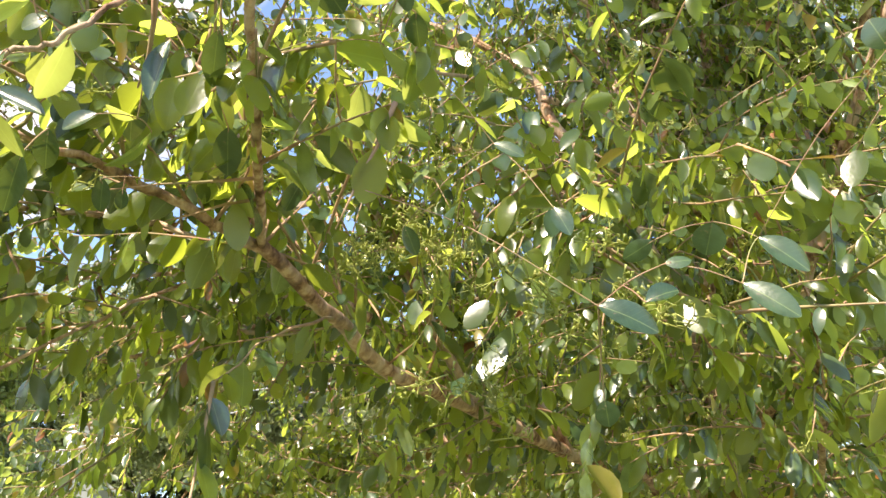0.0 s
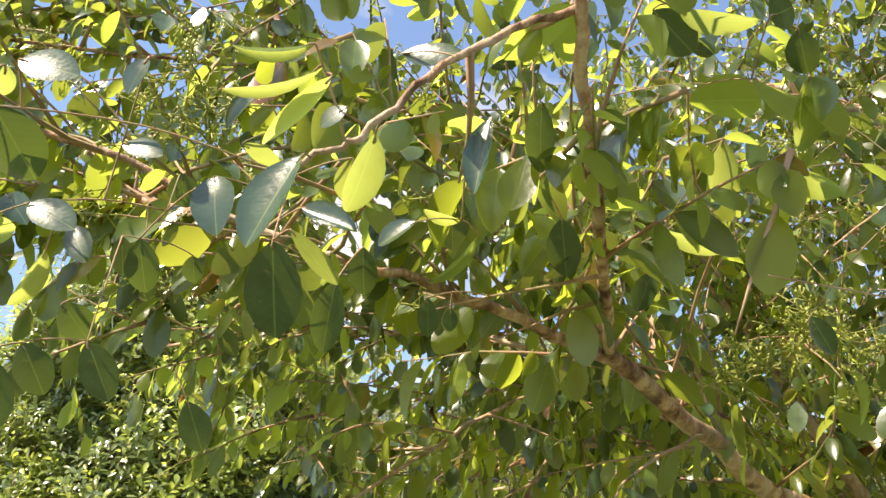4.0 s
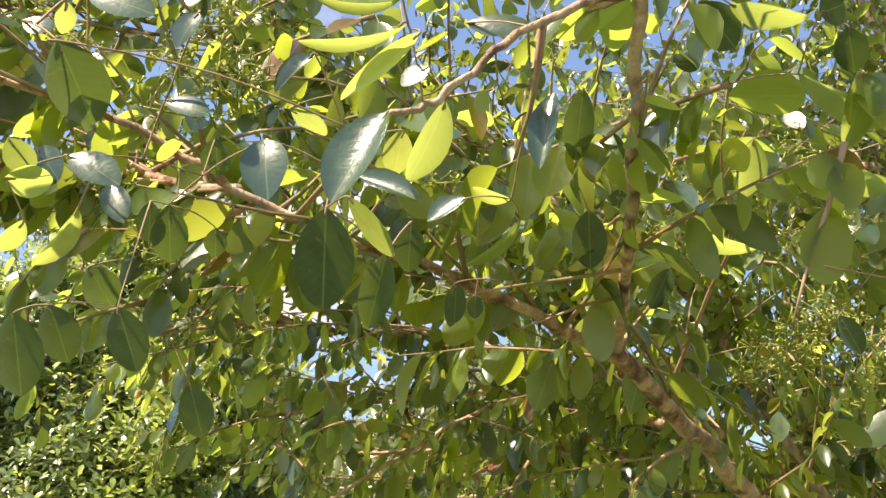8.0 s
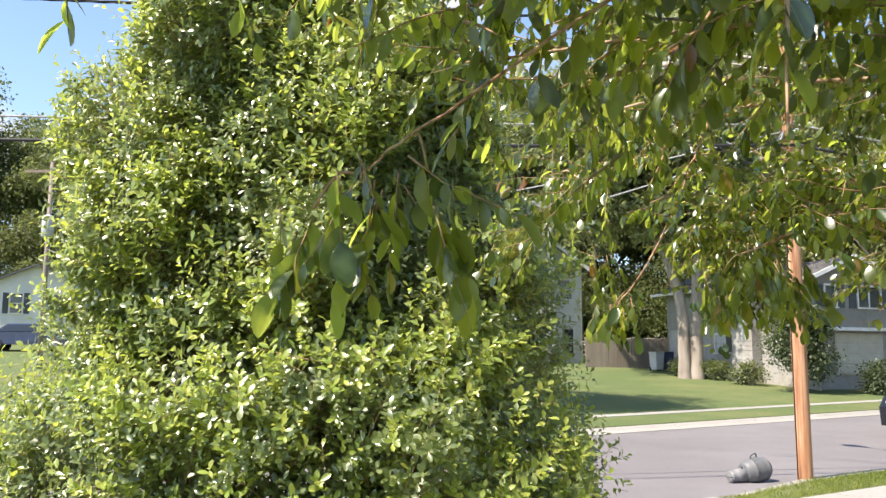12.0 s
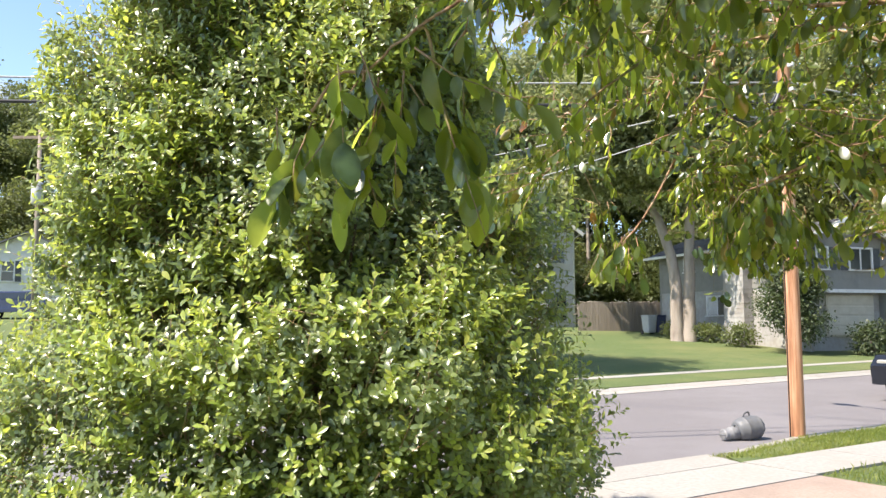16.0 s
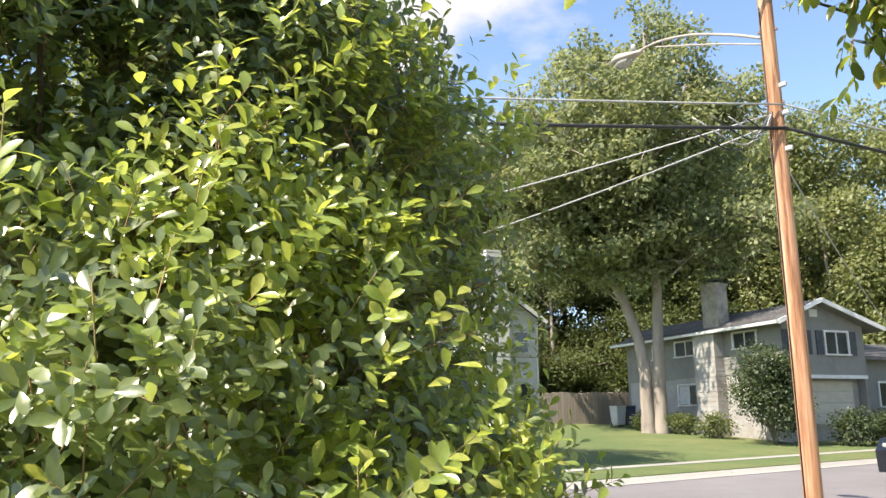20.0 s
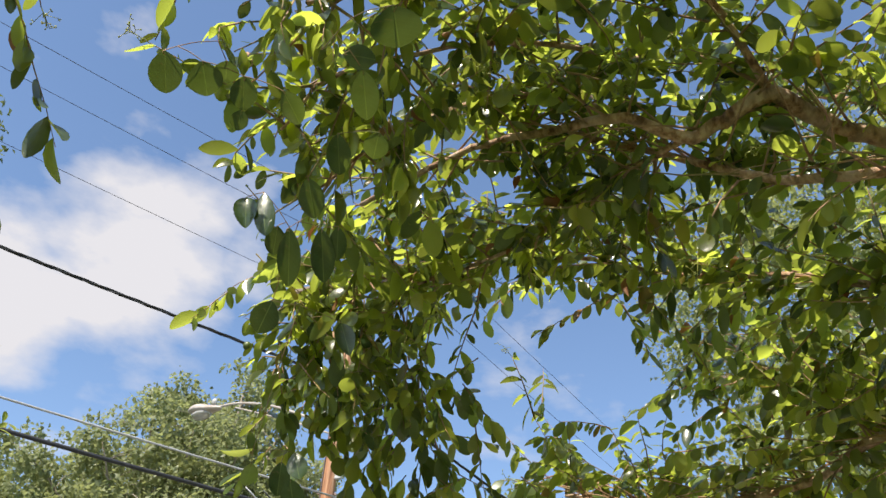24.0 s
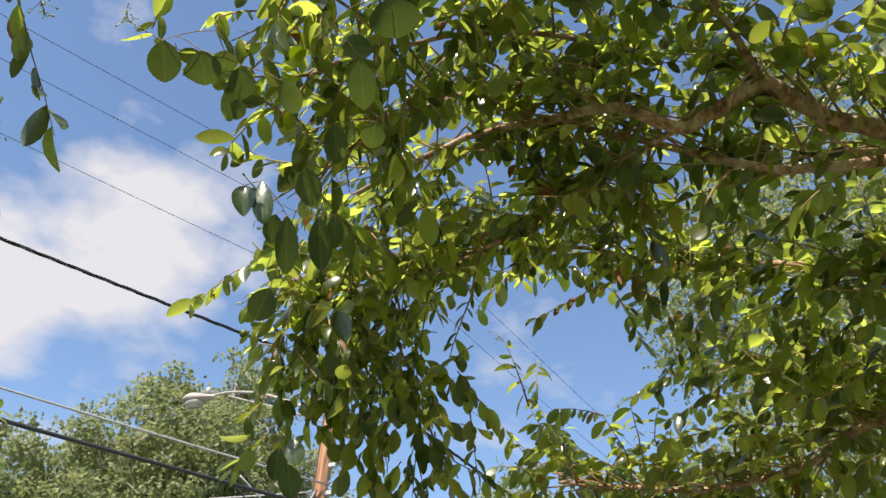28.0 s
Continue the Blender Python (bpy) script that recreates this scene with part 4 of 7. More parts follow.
# solid board fence between the houses
fence = thing("fence", "weathered brown board fence with scalloped top", "fence", (8.9, 45.2, 0), 9.0)
for i in range(36):
    x = i * 0.165
    sc = 0.12 * abs(math.sin(i * math.pi / 12))
    part("board", box(0.15, 0.025, 1.75 + sc, (x, 0, 2.0 + (1.75 + sc) / 2 - 0.25)), M_FENCE, fence)
for i in range(4):
    part("post", box(0.1, 0.1, 1.9, (i * 1.95, 0.07, 2.65)), M_FENCE, fence)
for z in (2.2, 3.2):
    part("rail", box(5.9, 0.04, 0.09, (2.9, 0.035, z)), M_FENCE, fence)
heap = thing("brush_pile", "low heap of dry brush behind the fence", "brush pile", (10.0, 47.5, 3.2), 0)
rr = random.Random(9)
part("twigs", tubes_mesh("twigs", [([(rr.uniform(-1, 4), rr.uniform(-.5, .5), rr.uniform(-1.3, .5)) for _ in range(3)], [0.02, 0.03, 0.015], 4) for _ in range(90)], M_GREYBARK), None, heap)

# far house down the hill road, with a pole and transformer and a parked car
far_house = thing("house", "distant pale house with a low front gable", "house", (-30.8, 60.0, 0), 20.0)
wall_part("wall", far_house, Matrix(), siding_wall(6.5, 3.0, 7.6, 0.3), M_WHITE)
wall_part("gable", far_house, Matrix(), siding_wall(6.5, 7.6, 9.1, 0.25, 0.014, lambda z: (3.25 * (z - 7.6) / 1.5, 6.5 - 3.25 * (z - 7.6) / 1.5)), M_WHITE)
FR = Matrix.Translation((0, 14, 0)) @ Matrix.Rotation(radians(-90), 4, 'Z')
slope(far_house, FR, 0, 14.6, -0.6, 7.4, 3.25, 9.15, 8)
slope(far_house, FR, 0, 14.6, 7.1, 7.4, 3.25, 9.15, 8)
wall_part("wall", far_house, Matrix.Translation((6.5, 0, 0)) @ Matrix.Rotation(radians(90), 4, 'Z'), siding_wall(14, 3.0, 7.6, 0.3), M_WHITE)
window(far_house, Matrix(), 1.6, 2.4, 5.6, 7.0, 1, 2, True)
window(far_house, Matrix(), 4.4, 5.2, 5.6, 7.0, 1, 2, True)
part("carport_roof", box(4.5, 4, 0.2, (-2.4, 1.5, 5.6)), M_TRIM, far_house)
for x in (-4.4, -2.4, -0.4):
    part("carport_post", box(0.14, 0.14, 2.7, (x, -0.3, 4.2)), M_TRIM, far_house)

far_pole = thing("utility_pole", "distant brown utility pole with a grey transformer", "utility pole", (-15.5, 35.0, ground_at(-15.5, 35.0)))
part("shaft", tubes_mesh("shaft", [([(0, 0, -0.3), (0, 0, 4), (0, 0, 8.6)], [0.11, 0.10, 0.08], 12)], M_FENCE), None, far_pole)
part("transformer", tubes_mesh("transformer", [([(0.1, -0.28, z) for z in (5.35, 5.4, 6.2, 6.25, 6.32)], [0.2, 0.24, 0.24, 0.2, 0.05], 16)], M_GALV), None, far_pole, "grey cylindrical transformer")
part("crossarm", box(2.2, 0.1, 0.12, (0, 0, 8.2)), M_ARMWOOD, far_pole)


def car(name, label, at, rz, paint):
    c = thing(name, label, "car", at, rz)
    prof = [(-2.2, 0.35), (-2.22, 0.75), (-2.05, 0.92), (-1.55, 1.0), (-0.95, 1.45), (0.55, 1.47), (1.25, 1.05), (2.05, 0.92), (2.25, 0.7), (2.2, 0.32)]
    bm = bmesh.new()
    rows = []
    for y in (-0.86, -0.80, 0.80, 0.86):
        row = []
        for x, z in prof:
            tuck = max(0.0, z - 0.95) * 0.42
            yy = y * (1 - tuck) if abs(y) > 0.83 else y * (1 - tuck * 0.98)
            row.append(bm.verts.new((x, yy, z if abs(y) < 0.83 else 0.35 + (z - 0.35) * 0.965)))
        rows.append(row)
    for r0, r1 in zip(rows, rows[1:]):
        for i in range(len(prof) - 1):
            bm.faces.new((r0[i], r0[i + 1], r1[i + 1], r1[i]))
        bm.faces.new((r0[-1], r0[0], r1[0], r1[-1]))
    bm.faces.new(rows[0][::-1])
    bm.faces.new(rows[-1])
    bmesh.ops.recalc_face_normals(bm, faces=bm.faces)
    part("body", bm, paint, c)
    for y in (-1, 1):
        g = bmesh.new()
        q = [g.verts.new(p) for p in ((-1.40, y * 0.80, 1.03), (-0.90, y * 0.715, 1.38), (0.50, y * 0.71, 1.40), (1.08, y * 0.80, 1.05))]
        g.faces.new(q if y < 0 else q[::-1])
        g2 = bmesh.ops.extrude_face_region(g, geom=g.faces[:])
        bmesh.ops.translate(g, vec=(0, y * 0.045, 0), verts=[e for e in g2["geom"] if isinstance(e, bmesh.types.BMVert)])
        part("side_window", g, M_GLASS, c)
        for x in (-1.38, 1.42):
            wh = part("wheel", tubes_mesh("wheel", [([(x, y * 0.64, 0.32), (x, y * 0.66, 0.32), (x, y * 0.86, 0.32), (x, y * 0.88, 0.32)], [0.27, 0.325, 0.325, 0.28], 22)], M_TYRE), None, c)
            part("rim", tubes_mesh("rim", [([(x, y * 0.87, 0.32), (x, y * 0.895, 0.32)], [0.215, 0.19], 16)], M_GALV), None, wh, "silver wheel rim")
        part("headlight", box(0.10, 0.34, 0.13, (2.15, y * 0.6, 0.76), None, 0.03), M_LENS, c)
        part("tail_light", box(0.08, 0.3, 0.16, (-2.18, y * 0.62, 0.78), None, 0.02), M_BRICKRED, c, "red tail light")
        part("mirror", box(0.12, 0.16, 0.11, (0.85, y * 0.95, 1.06), None, 0.03), paint, c)
    wb = bmesh.new()
    wb.faces.new([wb.verts.new(p) for p in ((0.64, -0.62, 1.435), (0.64, 0.62, 1.435), (1.22, 0.70, 1.09), (1.22, -0.70, 1.09))])
    bmesh.ops.solidify(wb, geom=wb.faces[:], thickness=0.03)
    part("windscreen", wb, M_GLASS, c)
    return c


pp = spot(19.0, 9.35)
car("car", "dark blue-black car parked at the near kerb", (pp[0], pp[1], level(19.0)), 210, M_CARDARK)
car("car", "dark blue car parked below the distant house", (-21.3, 46.5, ground_at(-21.3, 46.5)), 12, M_CARBLUE)

# overturned dustbin at the kerb: swollen round body, pale narrow collar with a ring handle
bin_ = thing("dustbin", "dark grey plastic dustbin with pale collar overturned at the kerb", "dustbin")
bin_.matrix_world = Matrix.Translation((4.70, 12.15, level(uv_of(4.70, 12.15)[0]) + 0.145)) @ Matrix.Rotation(radians(16), 4, 'Z') @ Matrix.Rotation(radians(-7), 4, 'Y') @ Matrix.Scale(0.86, 4)
prof = [(-0.07, 0.12), (-0.05, 0.150), (0.0, 0.178), (0.07, 0.194), (0.075, 0.199), (0.085, 0.199), (0.09, 0.196), (0.17, 0.203), (0.25, 0.200), (0.33, 0.182), (0.335, 0.186), (0.345, 0.184), (0.35, 0.174), (0.40, 0.140), (0.43, 0.095), (0.445, 0.03)]
part("body", tubes_mesh("body", [([(x, 0, 0) for x, r in prof], [r for x, r in prof], 32)], M_BIN), None, bin_)
collar = part("collar", tubes_mesh("collar", [([(x, 0, -0.03) for x in (-0.33, -0.325, -0.30, -0.29, -0.20, -0.19, -0.17, -0.16, -0.06)], [0.07, 0.092, 0.094, 0.088, 0.096, 0.104, 0.104, 0.100, 0.120], 26)], M_COLLAR), None, bin_, "pale scuffed collar")
part("ring_handle", tubes_mesh("ring_handle", [(smooth_line([(-0.32, -0.06, -0.03), (-0.38, -0.05, -0.02), (-0.38, 0.05, -0.02), (-0.32, 0.06, -0.03)], 4), [0.010] * 13, 8)], M_BIN), None, collar)
part("latch", box(0.03, 0.03, 0.04, (-0.11, -0.03, 0.085), None, 0.006), M_SHUTTER, collar, "black latch")
part("carrying_handle", tubes_mesh("carrying_handle", [(smooth_line([(0.10, 0, 0.19), (0.13, 0, 0.245), (0.20, 0, 0.262), (0.22, 0, 0.25), (0.225, 0, 0.195)], 4), [0.012] * 17, 8)], M_SHUTTER), None, bin_, "dark moulded carrying handle")


def wheelie_bin(label, x, y, rz, mat):
    """Tapered household bin with a hinged lid and two wheels."""
    b = thing("wheelie_bin", label, "bin", (x, y, ground_at(x, y)), rz)
    bm = bmesh.new()
    bmesh.ops.create_cube(bm, size=1)
    for v in bm.verts:
        k = 1.0 if v.co.z > 0 else 0.8
        v.co = Vector((v.co.x * 0.56 * k, v.co.y * 0.62 * k, 0.08 + (v.co.z + 0.5) * 0.86))
    bmesh.ops.bevel(bm, geom=bm.edges[:], offset=0.03, segments=1, affect='EDGES')
    part("body", bm, mat, b)
    part("lid", joined(box(0.60, 0.68, 0.05, (0, 0, 0.97), None, 0.02), box(0.40, 0.06, 0.04, (0, 0.35, 0.95), None, 0.01)), mat, b)
    for sx in (-0.25, 0.25):
        part("wheel", tubes_mesh("wheel", [([(sx - 0.03, 0.27, 0.1), (sx + 0.03, 0.27, 0.1)], [0.1, 0.1], 14)], M_TYRE), None, b)
    return b


wheelie_bin("pale grey plastic bin beside the fence", 12.15, 43.3, 20, M_GALV)
wheelie_bin("blue plastic bin beside the shade tree", 12.75, 43.6, 10, M_CARBLUE)
# ---------------------------------------------------------------- big trees
def crown_points(rng, blobs, count, shell=0.45):
    """Points and outward directions in a crown made of overlapping lumpy clumps."""
    w = np.array([r * r for *_, r in blobs])
    w = w / w.sum()
    k = rng.choice(len(blobs), size=count, p=w)
    b = np.array(blobs)[k]
    d = rng.normal(size=(count, 3))
    d /= np.linalg.norm(d, axis=1, keepdims=True)
    r = b[:, 3] * (1 - shell * rng.random(count) ** 1.6) * (1 + 0.16 * rng.normal(size=count).clip(-1.5, 1.5))
    d[:, 2] = np.where(rng.random(count) < 0.3, np.abs(d[:, 2]), d[:, 2])
    return b[:, :3] + d * r[:, None] * np.array([1, 1, 0.8]), d


def big_tree(name, label, seed, height, radius, trunks, leaf, count, mat, bark=None, base_crown=0.35, trunk_r=0.42, blob=0.3, fork=0.42, rise=(0.25, 0.8), lumps=1.0):
    """Trunk or trunks with forking limbs and a crown of leaf clumps with gaps."""
    rng = np.random.default_rng(seed)
    rnd = random.Random(seed)
    t = thing(name, label, "tree")
    runs, tips = [], []
    for lean in trunks:
        top = Vector((lean[0] * height * 0.62, lean[1] * height * 0.62, height * 0.72))
        main = smooth_line([(lean[0] * 0.6, lean[1] * 0.6, -0.3), top * 0.08 + Vector((lean[0], lean[1], 0)) * 0.3, top * 0.42 + Vector((rnd.uniform(-.3, .3), rnd.uniform(-.3, .3), 0)), top], 5)
        rad = [trunk_r * (1.45 if i == 0 else 1.12 if i == 1 else 1) * (1 - 0.82 * i / len(main)) for i in range(len(main))]
        runs.append((main, rad, 10))
        for j in range(9):
            i = rnd.randint(int(len(main) * fork), len(main) - 2)
            a = rnd.uniform(0, 6.283)
            ln = radius * rnd.uniform(0.5, 0.95)
            e = main[i] + Vector((math.cos(a) * ln, math.sin(a) * ln, rnd.uniform(*rise) * ln))
            m = main[i].lerp(e, 0.5) + Vector((0, 0, ln * 0.12))
            runs.append((smooth_line([main[i], m, e], 4), [rad[i] * 0.5 * (1 - 0.8 * q / 9) for q in range(9)], 6))
            tips.append(e)
            for _ in range(2):
                a2 = rnd.uniform(0, 6.283)
                l2 = ln * 0.5
                e2 = m + Vector((math.cos(a2) * l2, math.sin(a2) * l2, rnd.uniform(-0.1, 0.7) * l2))
                runs.append((smooth_line([m, m.lerp(e2, 0.5) + Vector((0, 0, 0.2)), e2], 3), [rad[i] * 0.24 * (1 - 0.8 * q / 7) for q in range(7)], 5))
                tips.append(e2)
        tips.append(top)
    part("trunk", tubes_mesh("trunk", runs, bark or M_GREYBARK), None, t, "grey forking trunk and limbs")
    blobs = []
    for p in tips:
        blobs.append((p.x, p.y, p.z, radius * blob * rnd.uniform(0.75, 1.25)))
    n = len(blobs)
    for i in range(int(n * lumps)):
        a, h = rnd.uniform(0, 6.283), rnd.random() ** 0.8
        rr_ = radius * (0.55 + 0.35 * math.sin(math.pi * min(1, h * 0.9 + 0.12))) * rnd.uniform(0.55, 1.05)
        blobs.append((math.cos(a) * rr_, math.sin(a) * rr_, height * (base_crown + (0.92 - base_crown) * h), radius * blob * rnd.uniform(0.6, 1.15)))
    blobs = [b for b in blobs if b[2] - 0.6 * b[3] > height * base_crown * 0.95]
    pos, d = crown_points(rng, blobs, count)
    along = d * 0.6 + rng.normal(size=(count, 3)) * 0.6 + np.array([0, 0, -0.25])
    up = d * 0.9 + np.array([0, 0, 0.6]) + rng.normal(size=(count, 3)) * 0.45
    part("crown", leaves_mesh("crown", FAR_LEAF, pos, along, up, leaf * (0.6 + 0.8 * rng.random(count)), mat), None, t)
    return t


def put(t, x, y, rz=0.0, s=1.0, dz=0.0):
    t.matrix_world = Matrix.LocRotScale((x, y, ground_at(x, y) + dz), Euler((0, 0, radians(rz))), (s, s, s))


def copied(t, label, x, y, rz, s, sz=1.0):
    c = copy_thing(t, Matrix.LocRotScale((x, y, ground_at(x, y) - 0.05), Euler((0, 0, radians(rz))), (s, s, s * sz)))
    c.scale = (s, s, s * sz)
    return tagged(c, label)


def lawn_tree():
    """Old shade tree: two stems from one root, high airy crown leaning to one side."""
    rng = np.random.default_rng(11)
    rnd = random.Random(11)
    t = thing("tree", "tall shade tree with a forked pale grey trunk on the lawn", "tree")
    stems = [  # points, first and last radius
        (((-0.30, 0, -0.3), (-0.28, 0, 0.5), (-0.34, 0.05, 3.0), (-0.9, 0.2, 5.4), (-1.75, 0.2, 7.4), (-2.1, 0.4, 9.8), (-2.8, 0.6, 13.0), (-3.2, 0.5, 17.0)), 0.40, 0.06),
        (((0.30, 0, -0.3), (0.26, 0, 0.5), (0.30, 0, 3.0), (0.42, -0.1, 6.6), (0.15, -0.2, 8.8), (0.05, -0.4, 11.0), (0.4, -0.5, 14.5), (0.6, -0.4, 18.6)), 0.40, 0.06),
        (((-1.2, 0.2, 6.2), (-2.0, 0.0, 7.2), (-2.9, -0.4, 8.4), (-4.6, -0.8, 10.8), (-6.4, -1.2, 12.8)), 0.17, 0.04),
        (((0.42, 0, 6.7), (0.9, 0.2, 8.0), (1.6, 0.4, 9.5), (2.9, 0.7, 12.0), (4.4, 0.8, 14.4)), 0.17, 0.04),
        (((-2.0, 0.4, 9.4), (-3.4, 1.2, 11.8), (-5.0, 1.8, 14.6)), 0.13, 0.03),
        (((0.1, -0.4, 10.2), (1.4, -1.4, 13.0), (2.6, -2.0, 16.4)), 0.14, 0.03),
        (((-1.8, 0.2, 8.0), (-1.2, -1.2, 11.2), (-1.2, -2.2, 15.6)), 0.14, 0.03),
        (((0.3, -0.4, 12.4), (-0.8, 0.8, 15.2), (-1.4, 1.4, 18.4)), 0.10, 0.03),
        (((-1.8, 0.2, 8.4), (-3.0, -2.4, 10.6), (-4.4, -4.6, 13.4)), 0.13, 0.03),
        (((0.15, -0.3, 9.4), (0.5, -2.6, 11.6), (0.8, -4.8, 14.4)), 0.13, 0.03),
        (((0.42, -0.1, 6.2), (1.2, -0.6, 6.9), (2.6, -1.2, 8.0), (3.8, -1.4, 8.4)), 0.08, 0.02),
        (((-0.9, 0.2, 5.6), (-1.9, 0.6, 6.4), (-3.4, 1.0, 7.4), (-4.8, 1.0, 7.8)), 0.08, 0.02),
    ]
    runs, tips = [], []
    for pts, r0, r1 in stems:
        line = smooth_line(pts, 5, 0.03, rnd)
        n = len(line)
        rad = [r0 + (r1 - r0) * (i / (n - 1)) ** 0.7 for i in range(n)]
        runs.append((line, rad, 12))
        tips.append(line[-1])
        for i in range(n):
            if line[i].z < 7.2 or rnd.random() < 0.15:
                continue
            for _ in range(2):
                c = rnd.uniform(0, 6.283)
                ln = rnd.uniform(1.0, 3.4)
                e = line[i] + Vector((math.cos(c) * ln, math.sin(c) * ln, rnd.uniform(-0.35, 0.7) * ln))
                m = line[i].lerp(e, 0.5) + Vector((0, 0, 0.12 * ln))
                runs.append((smooth_line([line[i], m, e], 4), [rad[i] * 0.4 * (1 - 0.85 * q / 9) + 0.008 for q in range(9)], 5))
                tips += [e, m]
    part("trunk", tubes_mesh("trunk", runs, M_PALEBARK), None, t, "pale grey forking trunk and limbs")
    blobs = []
    for p in tips:
        for _ in range(2):
            blobs.append((p.x + rnd.gauss(0, 0.5), p.y + rnd.gauss(0, 0.5), p.z + rnd.gauss(0, 0.3), rnd.uniform(0.45, 0.95)))
    count = 76000
    pos, d = crown_points(rng, blobs, count, 0.7)
    along = d * 0.5 + rng.normal(size=(count, 3)) * 0.6 + np.array([0, 0, -0.35])
    up = d * 0.9 + np.array([0, 0, 0.6]) + rng.normal(size=(count, 3)) * 0.45
    part("crown", leaves_mesh("crown", FAR_LEAF, pos, along, up, 0.23 * (0.6 + 0.8 * rng.random(count)), M_SHADE), None, t)
    return t


shade_tree = lawn_tree()
put(shade_tree, 12.5, 38.8, -17)
pale_tree = big_tree("tree", "tall pale-leaved tree with airy crown", 23, 19.0, 6.6, ((0.05, 0.02), (-0.12, 0.08)), 0.15, 60000, M_TREE_PALE, None, 0.25, 0.28, 0.24)
put(pale_tree, 20.5, 10.8, 40)
wood_a = big_tree("tree", "dark leafy woodland tree behind the houses", 31, 20.0, 6.0, ((0.03, 0.03),), 0.25, 42000, M_TREE, None, 0.05, 0.36, 0.33)
put(wood_a, 2.0, 62, 0)
wood_b = big_tree("tree", "woodland tree with lighter crown behind the houses", 37, 18.0, 5.2, ((-0.05, 0.02),), 0.24, 38000, M_TREE_PALE, None, 0.05, 0.3, 0.33)
put(wood_b, 30, 58, 0)
rnd = random.Random(77)
for x, y, s in ((8, 60, 1.0), (14, 63, 1.12), (20, 60, 1.0), (26, 64, 1.15), (34, 62, 1.0), (40, 55, 1.05), (27.5, 50, 1.1), (31, 46, 1.0), (36, 42, 1.05), (17, 56, 0.72), (11.5, 55, 0.7), (46, 48, 1.1), (52, 40, 1.0), (57, 30, 1.1), (-8, 70, 1.1), (-16, 78, 1.05), (-25, 84, 1.2), (-36, 80, 1.15), (-46, 76, 1.2), (-20, 70, 0.8), (-40, 66, 0.8), (60, 18, 1.0), (5, 74, 1.2), (30, 76, 1.3), (-30, 72, 1.0), (-52, 84, 1.2), (-10, 84, 1.2)):
    dark = rnd.random() < 0.62 and (x, y) not in ((27.5, 50), (31, 46), (36, 42))
    src, lab = (wood_a, "dark leafy woodland tree behind the houses") if dark else (wood_b, "woodland tree with lighter crown behind the houses")
    copied(src, lab, x, y, rnd.uniform(0, 360), s * rnd.uniform(0.92, 1.08), rnd.uniform(0.92, 1.1))

# Tree out of view behind the holly, added to shade the lawn.
copied(wood_a, "unseen tall tree added across the road to shade the lawn", -4.2, 22.5, 40, 0.72, 1.3)


def pine(seed, height):
    rng = np.random.default_rng(seed)
    rnd = random.Random(seed)
    t = thing("pine_tree", "tall dark conifer among the woods", "conifer")
    part("trunk", tubes_mesh("trunk", [([(0, 0, -0.3), (0.1, 0, height * 0.5), (0, 0.1, height)], [0.3, 0.2, 0.04], 8)], M_GREYBARK), None, t)
    P, A = [], []
    for i in range(60):
        h = 0.22 + 0.76 * (i / 60)
        a = rnd.uniform(0, 6.283)
        ln = 3.6 * (1.05 - h) + 0.4
        for _ in range(110):
            q = rnd.random() ** 0.7
            P.append((math.cos(a) * ln * q + rnd.gauss(0, .22), math.sin(a) * ln * q + rnd.gauss(0, .22), height * h + rnd.gauss(0, .18) - q * q * 0.5))
            A.append((math.cos(a) + rnd.gauss(0, .7), math.sin(a) + rnd.gauss(0, .7), rnd.gauss(0, .5)))
    n = len(P)
    part("crown", leaves_mesh("crown", [leaf_shape(((0, 0), (0.4, 0.16), (1, 0)))], P, A, rng.normal(size=(n, 3)) * 0.5 + (0, 0, 1), 0.42 * (0.6 + 0.8 * rng.random(n)), M_PINE), None, t)
    return t


conifer = pine(5, 19)
put(conifer, 24, 54)
for x, y, s in ((28, 57, 0.9), (21.5, 58, 1.05), (37, 50, 0.95), (-30, 74, 1.15)):
    copied(conifer, "tall dark conifer among the woods", x, y, s * 100, s)


def shrub(name, label, x, y, r, h, seed, mat, leaf, count, flowers=None):
    rng = np.random.default_rng(seed)
    t = thing(name, label, "shrub", (x, y, ground_at(x, y)))
    rnd = random.Random(seed)
    blobs = [(rnd.uniform(-.5, .5) * r, rnd.uniform(-.5, .5) * r, h * rnd.uniform(0.3, 0.75), r * rnd.uniform(0.4, 0.65)) for _ in range(9)]
    pos, d = crown_points(rng, blobs, count, 0.5)
    pos[:, 2] = np.maximum(pos[:, 2], 0.03)
    part("foliage", leaves_mesh("foliage", CLUMP_LEAF, pos, d + rng.normal(size=(count, 3)) * 0.6, d + (0, 0, 0.8), leaf * (0.6 + 0.8 * rng.random(count)), mat), None, t)
    part("stems", tubes_mesh("stems", [([(0, 0, -0.05), (b[0] * 0.5, b[1] * 0.5, b[2] * 0.6), b[:3]], [0.05, 0.035, 0.012], 5) for b in blobs], M_GREYBARK), None, t)
    return t


def on_house(s, out):
    a, b = Vector((-0.317, 0.948, 0)), Vector((-0.948, -0.317, 0))
    p = Vector((16.16, 33.97, 0)) + a * s + b * out
    return p.x, p.y


